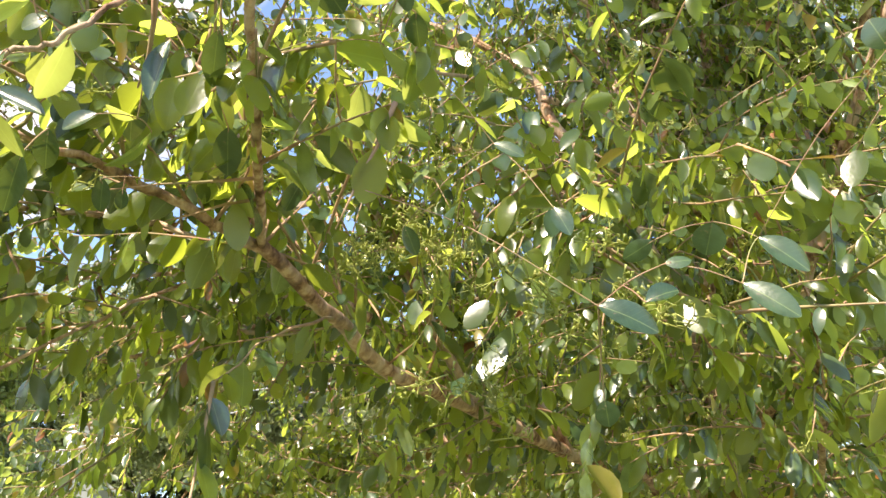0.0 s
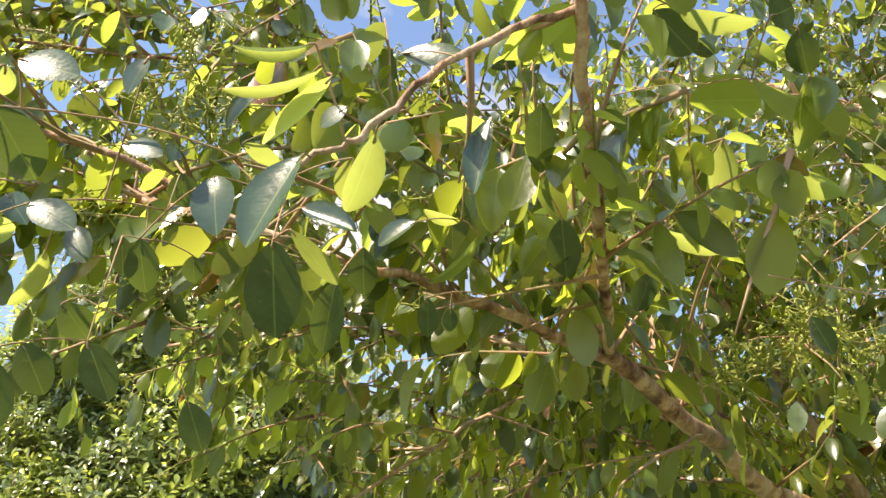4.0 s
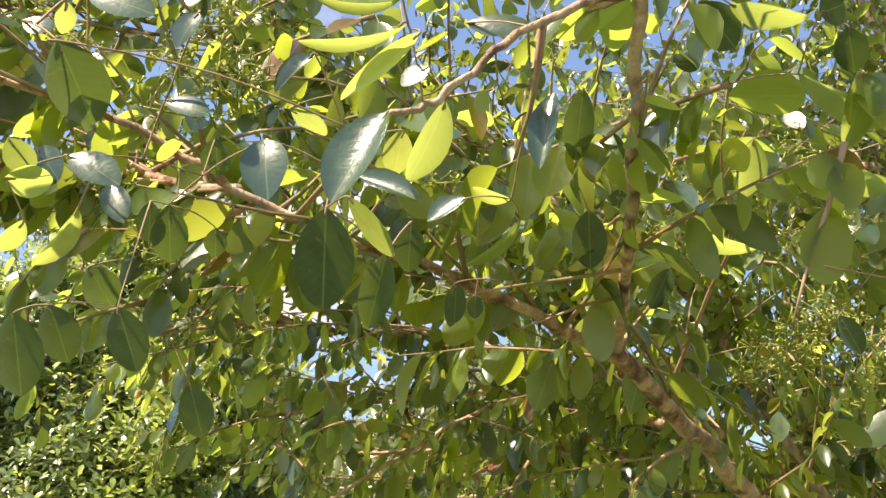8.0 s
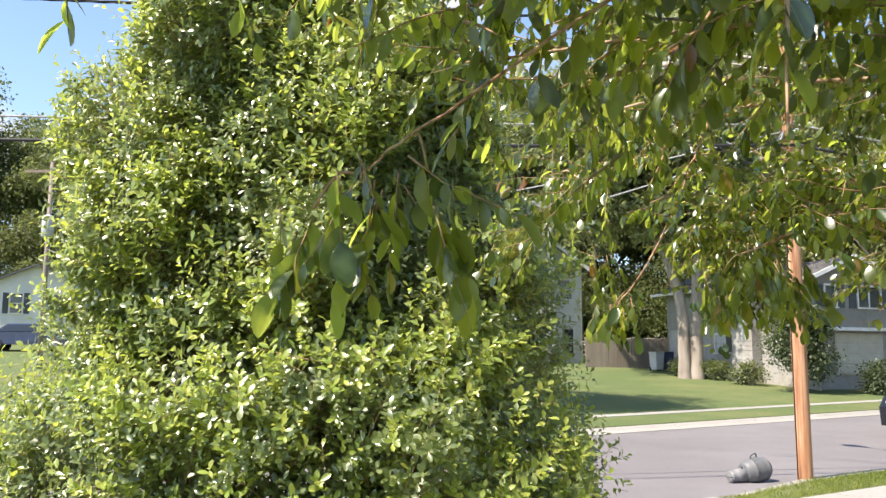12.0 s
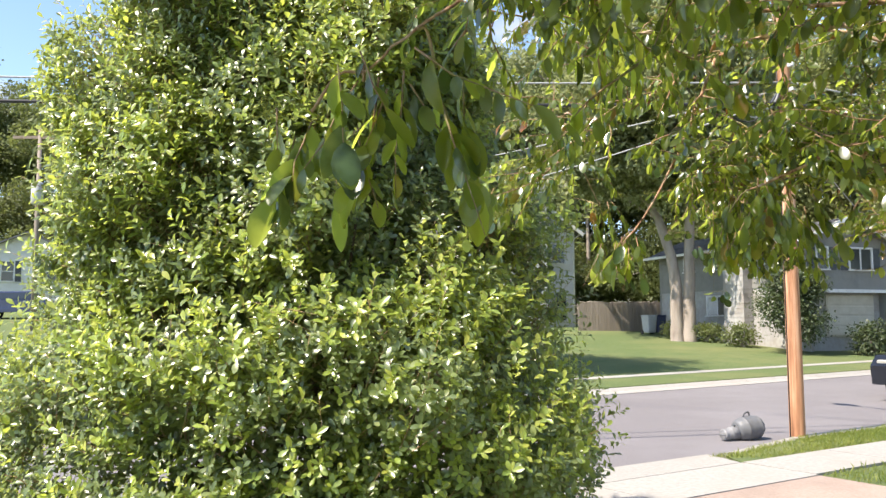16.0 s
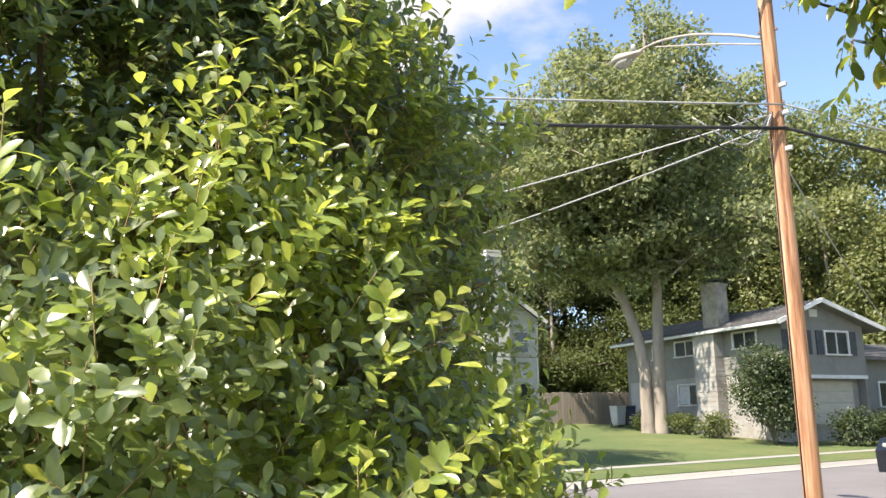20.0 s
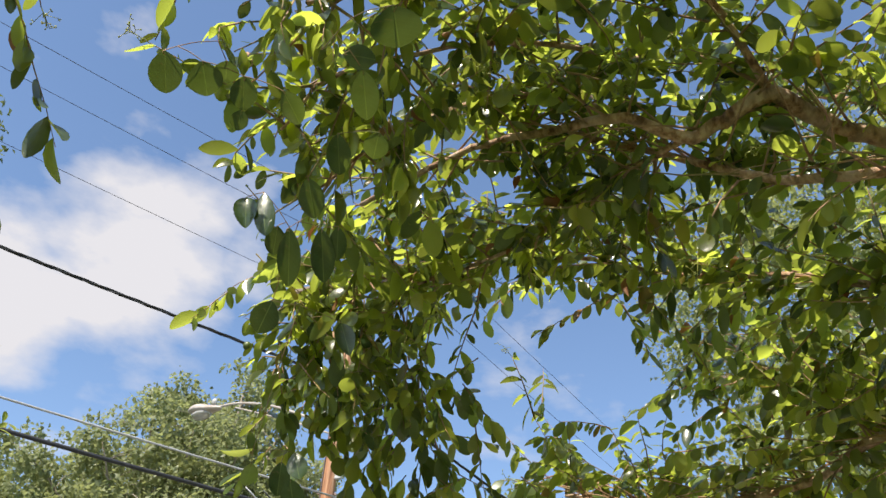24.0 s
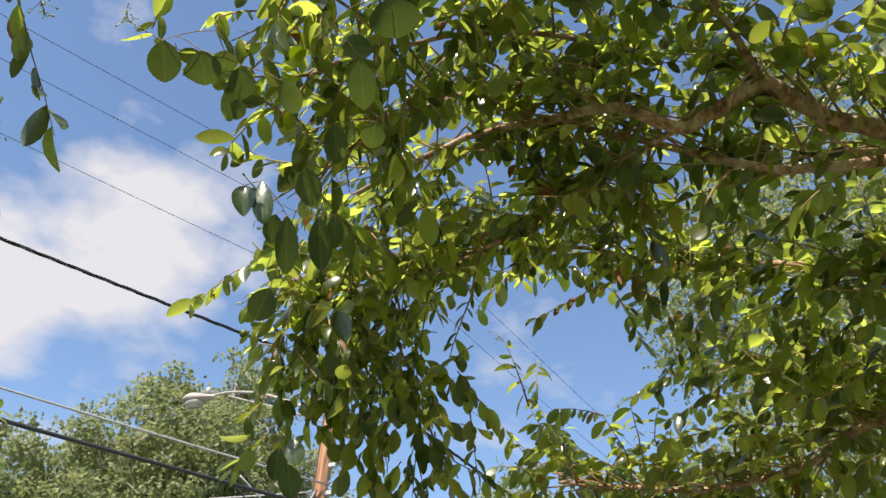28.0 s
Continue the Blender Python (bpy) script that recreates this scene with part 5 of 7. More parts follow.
for s, out, r, h in ((7.0, 1.4, 0.7, 0.8), (5.0, 1.3, 0.8, 0.9), (2.4, 1.4, 0.9, 0.9)):
    x, y = on_house(s, out)
    shrub("clipped_shrub", "rounded dark green foundation shrub by the house wall", x, y, r, h, int(s * 10), M_TREE, 0.10, 1600)
x, y = on_house(-0.4, 1.2)
shrub("large_shrub", "tall dark evergreen shrub at the house corner", x, y, 1.6, 3.9, 5, M_PINE, 0.11, 11000)
for i in range(5):
    shrub("hedge_shrub", "dark clipped hedge shrub in front of the house", 18.2 + i * 1.5, 32.9 + i * 0.55, 1.0, 1.3, 60 + i, M_PINE, 0.12, 1700)
for i in range(7):
    shrub("undergrowth", "dense dark undergrowth at the wood edge", 7 + i * 3.0, 53.5 + (i % 3), 2.4, 4.2, 80 + i, M_TREE, 0.3, 2200)
for i in range(6):
    shrub("undergrowth", "dense dark undergrowth at the wood edge", -36 + i * 5.5, 68 + (i % 3) * 2, 3.0, 4.5, 90 + i, M_TREE, 0.36, 2000)
for i in range(7):
    u = 24 + i * 5
    p = spot(u, 1.0 + (i % 3) * 2.5)
    shrub("undergrowth", "pale tangled roadside undergrowth", p[0], p[1], 2.4, 4.6, 120 + i, M_TREE_PALE, 0.2, 3400)

# ---------------------------------------------------------------- evergreen holly by the path
HX, HY = -0.55, 5.55
HG = ground_at(HX, HY)
HOLLY_R = ((0.0, 1.40), (0.4, 1.72), (0.75, 1.85), (1.0, 1.76), (1.5, 1.66), (2.1, 1.66), (2.8, 1.58), (3.4, 1.40), (4.2, 1.04), (5.0, 0.55), (5.5, 0.10))
# swelling masses of the bush: turn round it, height, spread of both, push
MASSES = ((-1.1, 1.2, 0.40, 0.62, 0.29), (-2.45, 2.4, 0.42, 0.75, 0.24), (-2.6, 1.0, 0.5, 0.55, 0.20), (-1.42, 1.3, 0.5, 0.50, 0.26), (-0.75, 0.95, 0.42, 0.40, 0.16), (-2.05, 3.5, 0.4, 0.55, 0.24), (-1.0, 3.3, 0.36, 0.5, 0.16), (-0.55, 2.2, 0.42, 0.5, 0.14), (-1.95, 0.5, 0.5, 0.4, 0.18), (-1.55, 2.15, 0.22, 0.3, 0.14), (-1.5, 4.3, 0.5, 0.5, 0.18), (2.4, 2.0, 0.9, 1.2, 0.15), (0.8, 2.0, 0.9, 1.2, 0.12))


def holly_radius(z):
    for (a, ra), (b, rb) in zip(HOLLY_R, HOLLY_R[1:]):
        if z <= b:
            return ra + (rb - ra) * (z - a) / (b - a)
    return 0.05


def holly_surface(rng_, depth):
    """A point of the lumpy outline, with the way outwards."""
    while True:
        z = rng_.uniform(0.02, 5.4)
        if rng_.random() < holly_radius(z) / 2.0:
            break
    a = rng_.uniform(-math.pi, math.pi)
    if rng_.random() < 0.62:
        a = -math.pi / 2 + rng_.gauss(0, 0.95)
    out = Vector((math.cos(a), math.sin(a), 0))
    lump = noise.noise(Vector((out.x * 1.5 + 3, out.y * 1.5, z * 1.1))) * 0.15 + noise.noise(Vector((out.x * 4.2, out.y * 4.2 + 7, z * 2.4))) * 0.27
    swell = max(push * math.exp(-((a - turn) / wa) ** 2 - ((z - hz) / wz) ** 2) / 0.26 for turn, hz, wa, wz, push in MASSES)
    r = (holly_radius(z) - 0.42 + 0.40 * swell + (0.20 - 0.34 * max(0.0, min(1.0, (z - 1.7) / 0.9))) * max(0.0, out.x)) * (1 + lump * 0.6) * (1 - depth)
    left = max(0.0, -out.x) * max(0.0, 1.9 - z) * 0.62
    return Vector((HX, HY, HG + z)) + out * (r + left), (out * 0.8 + Vector((0, 0, 0.35))).normalized(), swell


holly = thing("holly_bush", "large dense glossy-leaved holly shaped like a broad cone", "bush", (HX, HY, HG))
rng = random.Random(41)
shoots = []
for i in range(40000):
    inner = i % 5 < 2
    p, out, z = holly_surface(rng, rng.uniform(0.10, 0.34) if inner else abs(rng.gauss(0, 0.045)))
    d = (out * 0.9 + Vector((rng.gauss(0, .38), rng.gauss(0, .38), 0.25 + rng.gauss(0, .35)))).normalized()
    q = (p - Vector((HX, HY, HG))) * 2.3
    open_ = noise.noise(q + Vector((11, 3, 5)))
    if not inner and open_ + 0.55 * z < 0.20 and rng.random() < (0.72 if p.z < HG + 2.2 else 0.45):
        continue
    shoots.append((p + out * max(0.0, open_) * (0 if inner else 0.26), d, rng.uniform(0.07, 0.17) * (1.0 if rng.random() < 0.85 else 1.7), inner))
# long sprigs of new growth standing out of the bush
for i in range(640):
    p, out, z = holly_surface(rng, 0.0)
    if noise.noise(p * 1.9) < -0.12:
        continue
    d = (out * 0.8 + Vector((rng.gauss(0, .3), rng.gauss(0, .3), 0.55))).normalized()
    for j in range(rng.randint(2, 4)):
        e = (d + Vector((rng.gauss(0, .45), rng.gauss(0, .45), rng.gauss(0, .35)))).normalized()
        shoots.append((p + d * 0.04 * j, e, rng.uniform(0.16, 0.30), None))
twig_runs = []
near = []
for p, d, ln, inner in shoots:
    side = d.cross(Vector((0, 0, 1)))
    side.normalize()
    top = side.cross(d)
    sprig = inner is None
    new_growth = sprig or (not inner) and rng.random() < 0.08 + 0.40 * max(0.0, min(1.0, 0.45 + 1.6 * noise.noise(p * 1.9))) and p.z > HG + 0.3
    k = rng.randint(4, 6) if inner else rng.randint(7, 11) if sprig else rng.randint(6, 9)
    for j in range(k):
        t = ((j + 1) / k) ** 0.6
        c = j * 2.4 + rng.uniform(-.3, .3)
        rad = side * math.cos(c) + top * math.sin(c)
        tilt = 1.35 - 0.50 * t
        a = (d * (1 - tilt * 0.55) + rad * tilt + Vector((0, 0, 0.15))).normalized()
        up = d * 1.0 - rad * 0.1 + Vector((-0.24, -0.26, 0.45))
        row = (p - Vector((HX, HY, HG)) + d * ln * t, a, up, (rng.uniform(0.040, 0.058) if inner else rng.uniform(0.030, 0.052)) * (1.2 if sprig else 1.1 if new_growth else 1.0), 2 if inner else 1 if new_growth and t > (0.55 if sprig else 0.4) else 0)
        near.append(row)
    if not inner and rng.random() < 0.3:
        q = p - Vector((HX, HY, HG))
        twig_runs.append(([tuple(q - d * 0.18), tuple(q), tuple(q + d * ln)], [0.002, 0.0016, 0.001], 3))


def shell_leaf(row):
    q = row[0]
    return q.x > 0.75 and q.y < -1.2 and 0.8 < q.z < 1.75


singles = [r for r in near if r[4] < 2 and shell_leaf(r)][:300]
chosen = set(id(r) for r in singles)
rest = [r for r in near if id(r) not in chosen]
for flag, mat, nm in ((0, M_HOLLY, "foliage"), (1, M_HOLLY_NEW, "new_foliage"), (2, M_HOLLY_SHADED, "inner_foliage")):
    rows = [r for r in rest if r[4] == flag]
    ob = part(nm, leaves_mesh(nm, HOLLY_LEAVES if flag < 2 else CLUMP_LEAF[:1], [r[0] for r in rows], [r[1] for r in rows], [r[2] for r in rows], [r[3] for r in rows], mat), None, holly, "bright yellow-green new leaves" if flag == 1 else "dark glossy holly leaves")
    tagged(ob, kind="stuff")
holly_meshes = {(k, f): mesh_of("leaf", [tuple(v) for v in HOLLY_LEAVES[k][0]], HOLLY_LEAVES[k][1], M_HOLLY_NEW if f else M_HOLLY_ONE, True) for k in range(3) for f in (0, 1)}
for i, (q, a, up, s, f) in enumerate(singles):
    ob = new("leaf", holly_meshes[(i % 3, f)])
    ob.parent = holly
    m = Matrix(turns(np.array([tuple(a)]), np.array([tuple(up)]))[0].tolist()).to_4x4()
    ob.matrix_basis = Matrix.Translation(q) @ m @ Matrix.Scale(s, 4)
tagged(part("twig_growth", tubes_mesh("twig_growth", twig_runs, M_TWIG), None, holly), kind="stuff")
stems = []
for i in range(26):
    a = rng.uniform(0, 6.283)
    z = rng.uniform(0.8, 4.6)
    r = holly_radius(z) * 0.88
    o = Vector((math.cos(a) * 0.12, math.sin(a) * 0.12, -0.05))
    e = Vector((math.cos(a) * r, math.sin(a) * r, z))
    stems.append((smooth_line([o, o.lerp(e, 0.4) + Vector((0, 0, 0.25)), e], 4), [0.022 * (1 - 0.8 * q / 9) for q in range(9)], 6))
stems.append(([(0, 0, -0.1), (0.03, 0, 2.5), (0, 0, 5.2)], [0.045, 0.03, 0.008], 8))
part("stem", tubes_mesh("stem", stems, M_MULCH), None, holly, "grey-brown inner stems")

# ---------------------------------------------------------------- many-stemmed tree over the path
TX, TY = 2.25, 1.75
TG = ground_at(TX, TY)
myrtle = thing("tree", "many-stemmed crape myrtle with peeling brown bark and drooping oval leaves", "tree", (TX, TY, TG))
O = Vector((TX, TY, TG))
BOUGHS = {   # points, first and last radius, twigs per metre, twig length
    "low": (((2.2, 1.72, 0.7), (2.0, 1.6, 1.6), (1.75, 1.48, 2.4), (1.52, 1.36, 2.69), (1.23, 1.27, 2.73), (0.85, 1.05, 2.75), (0.64, 0.88, 2.735), (0.52, 0.78, 2.76), (0.40, 0.69, 2.79)), 0.030, 0.0070, 30, 0.32),
    "low_out": (((0.40, 0.69, 2.79), (0.32, 0.66, 2.80), (0.26, 0.64, 2.81), (0.18, 0.63, 2.82), (0.10, 0.62, 2.84), (0.03, 0.61, 2.87), (-0.12, 0.6, 2.9)), 0.0062, 0.0024, 52, 0.20),
    "upshoot": (((0.40, 0.69, 2.79), (0.34, 0.53, 2.80), (0.30, 0.43, 2.83), (0.28, 0.38, 2.87), (0.25, 0.30, 2.97), (0.22, 0.2, 3.1)), 0.0046, 0.0030, 36, 0.16),
    "upshoot_twig": (((0.287, 0.400, 2.854), (0.251, 0.390, 2.822), (0.212, 0.376, 2.778), (0.190, 0.380, 2.750), (0.172, 0.381, 2.737), (0.154, 0.389, 2.729)), 0.0026, 0.0014, 20, 0.06),
    "side": (((0.62, 0.9, 2.81), (0.54, 0.97, 2.88), (0.46, 1.04, 2.93), (0.37, 1.11, 2.98), (0.25, 1.18, 3.0), (0.14, 1.23, 3.02), (-0.05, 1.3, 3.0)), 0.006, 0.0026, 64, 0.28),
    "side_low": (((1.1, 1.22, 2.74), (0.73, 1.22, 2.92), (0.58, 1.40, 2.92), (0.44, 1.55, 2.90), (0.3, 1.72, 2.92)), 0.008, 0.003, 64, 0.32),
    "right": (((2.15, 1.65, 0.8), (1.95, 1.55, 1.9), (1.69, 1.40, 2.66), (1.61, 1.17, 2.75), (1.50, 0.95, 2.84), (1.42, 0.83, 2.95), (1.33, 0.67, 3.08), (1.2, 0.4, 3.3)), 0.036, 0.007, 44, 0.4),
    "right_low": (((1.69, 1.40, 2.62), (1.5, 1.0, 2.6), (1.32, 0.8, 2.62), (1.1, 0.62, 2.68), (0.95, 0.5, 2.75)), 0.011, 0.003, 64, 0.3),
    "right_mid": (((1.45, 0.88, 2.9), (1.2, 0.8, 3.0), (0.98, 0.7, 2.98), (0.8, 0.6, 2.88), (0.66, 0.56, 2.76)), 0.009, 0.003, 66, 0.28),
    "upper": (((2.25, 1.7, 0.8), (2.1, 1.6, 1.9), (1.85, 1.42, 2.7), (1.68, 1.31, 3.02), (1.44, 1.23, 3.24), (1.34, 1.24, 3.36), (1.27, 1.28, 3.50), (1.25, 1.33, 3.65), (1.08, 1.46, 3.81), (0.95, 1.7, 3.95)), 0.038, 0.007, 34, 0.45),
    "upper_two": (((1.80, 1.4, 2.8), (1.54, 1.12, 3.22), (1.48, 1.12, 3.33), (1.42, 1.16, 3.48), (1.44, 1.26, 3.72), (1.4, 1.3, 4.1)), 0.020, 0.008, 40, 0.42),
    "upper_link": (((1.24, 1.27, 3.54), (1.38, 1.19, 3.49), (1.50, 1.13, 3.36)), 0.009, 0.011, 20, 0.35),
    "fore": (((2.30, 1.80, 0.80), (2.30, 2.25, 2.00), (2.05, 2.83, 2.94), (1.91, 2.86, 2.94), (1.81, 2.91, 2.95), (1.70, 2.93, 2.96), (1.67, 2.99, 2.94), (1.63, 3.03, 2.91), (1.56, 3.07, 2.94), (1.53, 3.16, 2.97), (1.48, 3.32, 3.02), (1.40, 3.53, 3.00)), 0.027, 0.0045, 66, 0.24),
    "fore_two": (((2.15, 2.45, 2.40), (1.97, 2.81, 2.87), (1.85, 2.85, 2.85), (1.79, 2.88, 2.83), (1.73, 2.97, 2.85), (1.68, 3.07, 2.93), (1.57, 3.23, 3.05)), 0.013, 0.005, 56, 0.24),
    "fore_out": (((1.63, 3.03, 2.91), (1.63, 3.21, 2.93), (1.60, 3.35, 2.90), (1.51, 3.51, 2.87), (1.38, 3.61, 2.78)), 0.0055, 0.0025, 84, 0.20),
    "fore_top": (((1.70, 2.93, 2.96), (1.52, 2.91, 3.05), (1.37, 2.99, 3.02), (1.22, 3.07, 2.95), (1.10, 3.11, 2.86)), 0.007, 0.0025, 70, 0.24),
    "fore_high": (((1.97, 2.73, 2.85), (1.77, 2.78, 3.15), (1.52, 2.83, 3.30), (1.27, 2.95, 3.30), (1.07, 3.08, 3.20)), 0.012, 0.003, 26, 0.30),
    "fore_left": (((1.61, 3.04, 3.06), (1.43, 3.09, 3.02), (1.28, 3.14, 2.94), (1.18, 3.21, 2.88), (1.15, 3.26, 2.81)), 0.006, 0.002, 70, 0.17),
    "fore_fill": (((1.65, 3.14, 3.06), (1.45, 3.18, 3.01), (1.34, 3.24, 2.93), (1.26, 3.30, 2.84), (1.24, 3.33, 2.79)), 0.006, 0.002, 80, 0.17),
    "low_mid": (((0.56, 0.92, 2.82), (0.50, 1.05, 2.89), (0.41, 1.12, 2.91), (0.28, 1.20, 2.91), (0.13, 1.27, 2.89)), 0.006, 0.002, 42, 0.22),
    "low_mid_two": (((0.72, 1.12, 2.87), (0.63, 1.27, 2.89), (0.49, 1.42, 2.93), (0.32, 1.51, 2.93), (0.18, 1.57, 2.93)), 0.006, 0.002, 34, 0.24),
    "fore_mid": (((2.12, 2.83, 2.70), (2.02, 3.08, 2.88), (1.92, 3.28, 2.95), (1.77, 3.43, 3.00), (1.62, 3.63, 3.00)), 0.010, 0.003, 90, 0.25),
    "fore_low": (((2.30, 2.00, 1.60), (2.32, 2.83, 2.50), (2.25, 3.14, 2.71), (2.27, 3.35, 2.69), (2.23, 3.57, 2.70), (2.12, 3.83, 2.76)), 0.016, 0.0045, 150, 0.24),
    "fore_far": (((2.32, 2.83, 2.50), (2.40, 3.20, 2.85), (2.32, 3.42, 2.95)), 0.010, 0.004, 150, 0.3),
    "across": (((1.85, 1.65, 2.6), (1.5, 1.85, 2.92), (1.1, 2.1, 3.05), (0.9, 2.35, 3.05), (0.65, 2.65, 2.92), (0.48, 2.88, 2.80)), 0.016, 0.003, 46, 0.28),
    "across_two": (((1.5, 1.75, 2.85), (1.2, 1.8, 2.98), (0.95, 1.85, 3.0), (0.7, 1.95, 3.0), (0.5, 2.1, 2.98)), 0.010, 0.003, 42, 0.28),
    "across_low": (((1.7, 1.6, 2.55), (1.35, 1.8, 2.72), (1.1, 1.95, 2.74), (0.9, 2.1, 2.66)), 0.010, 0.003, 40, 0.24),
    "droop": (((0.9, 2.35, 3.05), (0.8, 2.32, 2.82), (0.70, 2.29, 2.64), (0.62, 2.28, 2.54)), 0.005, 0.002, 40, 0.18),
    "hang": (((0.55, 1.12, 2.9), (0.42, 1.08, 2.88), (0.31, 1.03, 2.80), (0.20, 1.03, 2.72), (0.10, 1.07, 2.66), (0.04, 1.10, 2.62)), 0.0035, 0.0016, 10, 0.12),
    "lead": (((0.65, 2.65, 2.92), (0.6, 2.95, 3.05), (0.68, 3.15, 2.95), (0.78, 3.25, 2.78)), 0.004, 0.002, 16, 0.12),
    "canopy": (((0.85, 1.05, 2.78), (0.65, 1.05, 3.1), (0.3, 1.05, 3.3), (-0.05, 0.98, 3.3), (-0.4, 0.9, 3.2)), 0.010, 0.003, 72, 0.32),
    "canopy_two": (((0.40, 0.69, 2.79), (0.35, 0.75, 3.0), (0.15, 0.8, 3.12), (-0.05, 0.8, 3.12), (-0.3, 0.75, 3.08)), 0.004, 0.0018, 56, 0.24),
    "left_hang": (((0.10, 0.62, 2.84), (-0.02, 0.72, 2.90), (-0.14, 0.78, 2.88), (-0.26, 0.82, 2.85), (-0.38, 0.84, 2.86)), 0.0045, 0.002, 70, 0.2),
    "left_high": (((0.25, 1.18, 3.0), (0.05, 1.05, 3.05), (-0.15, 0.98, 3.05), (-0.38, 0.92, 3.02)), 0.005, 0.002, 66, 0.24),
    "canopy_mid": (((1.23, 1.27, 2.73), (1.0, 1.25, 3.05), (0.72, 1.22, 3.25), (0.5, 1.18, 3.32), (0.25, 1.15, 3.34)), 0.012, 0.003, 60, 0.34),
    "canopy_over": (((1.44, 1.23, 3.24), (1.1, 1.5, 3.5), (0.8, 1.7, 3.65), (0.45, 1.75, 3.7)), 0.012, 0.003, 60, 0.4),
    "far_side": (((2.4, 1.9, 1.0), (2.7, 2.3, 2.4), (2.8, 2.8, 3.4), (2.6, 3.4, 4.0)), 0.04, 0.008, 34, 0.5),
    "far_top": (((2.3, 2.1, 2.0), (2.2, 2.5, 3.4), (2.0, 2.9, 4.2), (1.8, 3.2, 4.6)), 0.035, 0.006, 34, 0.5),
    "back": (((2.4, 1.6, 0.9), (2.9, 1.2, 2.4), (3.1, 0.8, 3.4), (3.0, 0.3, 4.0)), 0.04, 0.008, 34, 0.6),
    "back_low": (((2.9, 1.2, 2.4), (2.7, 0.9, 2.7), (2.4, 0.8, 2.9), (2.1, 0.6, 3.0)), 0.016, 0.005, 40, 0.45),
    "canopy_high": (((1.85, 1.42, 2.7), (1.9, 1.7, 3.4), (1.7, 1.95, 4.0), (1.5, 2.1, 4.35), (1.3, 2.3, 4.6)), 0.022, 0.006, 42, 0.5),
    "canopy_right": (((2.1, 1.6, 2.4), (2.2, 1.55, 3.2), (2.3, 1.4, 3.8), (2.45, 1.2, 4.2)), 0.026, 0.007, 46, 0.5),
    "canopy_back": (((2.2, 1.8, 2.2), (1.95, 1.95, 3.0), (1.75, 2.2, 3.5), (1.5, 2.5, 3.75)), 0.022, 0.006, 30, 0.4),
    "canopy_top": (((2.2, 1.7, 2.4), (2.15, 1.75, 3.3), (2.0, 1.8, 3.9), (1.8, 1.9, 4.3)), 0.026, 0.006, 70, 0.55),
    "canopy_side": (((2.3, 1.6, 2.4), (2.45, 1.5, 3.3), (2.5, 1.4, 3.8), (2.35, 1.3, 4.2)), 0.026, 0.006, 70, 0.55),
    # Unseen high boughs added to shade the right of the crown.
    "shade_one": (((2.1, 1.6, 3.0), (1.7, 1.3, 4.3), (1.2, 1.0, 5.0), (0.8, 0.75, 5.3)), 0.026, 0.006, 60, 0.6),
    "shade_two": (((2.2, 1.7, 3.0), (2.0, 1.3, 4.4), (1.7, 0.8, 5.0), (1.4, 0.4, 5.3)), 0.026, 0.006, 60, 0.6),
    "shade_three": (((2.1, 1.6, 3.0), (1.9, 1.3, 4.1), (1.3, 0.95, 4.4), (0.8, 0.6, 4.5), (0.4, 0.45, 4.5)), 0.024, 0.006, 80, 0.5),
    "shade_four": (((2.3, 1.6, 3.0), (2.3, 1.0, 4.1), (1.7, 0.5, 4.4), (1.2, 0.1, 4.5)), 0.024, 0.006, 80, 0.5),
    "crown": (((2.2, 1.7, 1.5), (2.1, 1.6, 3.0), (1.9, 1.5, 4.2), (1.7, 1.6, 4.9)), 0.04, 0.008, 40, 0.6),
}
# The camera's own positions; growth close to them is left out.
CAMERA_LINE = smooth_line([(0.14, 0.0, 2.5), (0.12, 0.13, 2.5), (0.11, 0.2, 2.32), (0.12, 0.8, 2.06), (0.25, 1.8, 2.0), (0.55, 2.4, 2.02), (0.85, 2.6, 2.09), (0.89, 2.15, 2.02)], 6)


def clear_of_path(p, gap):
    return all((p - e).length > gap for e in CAMERA_LINE)


rng = random.Random(5)
limb_runs, twig_runs, leafage, buds = {}, [], [], []


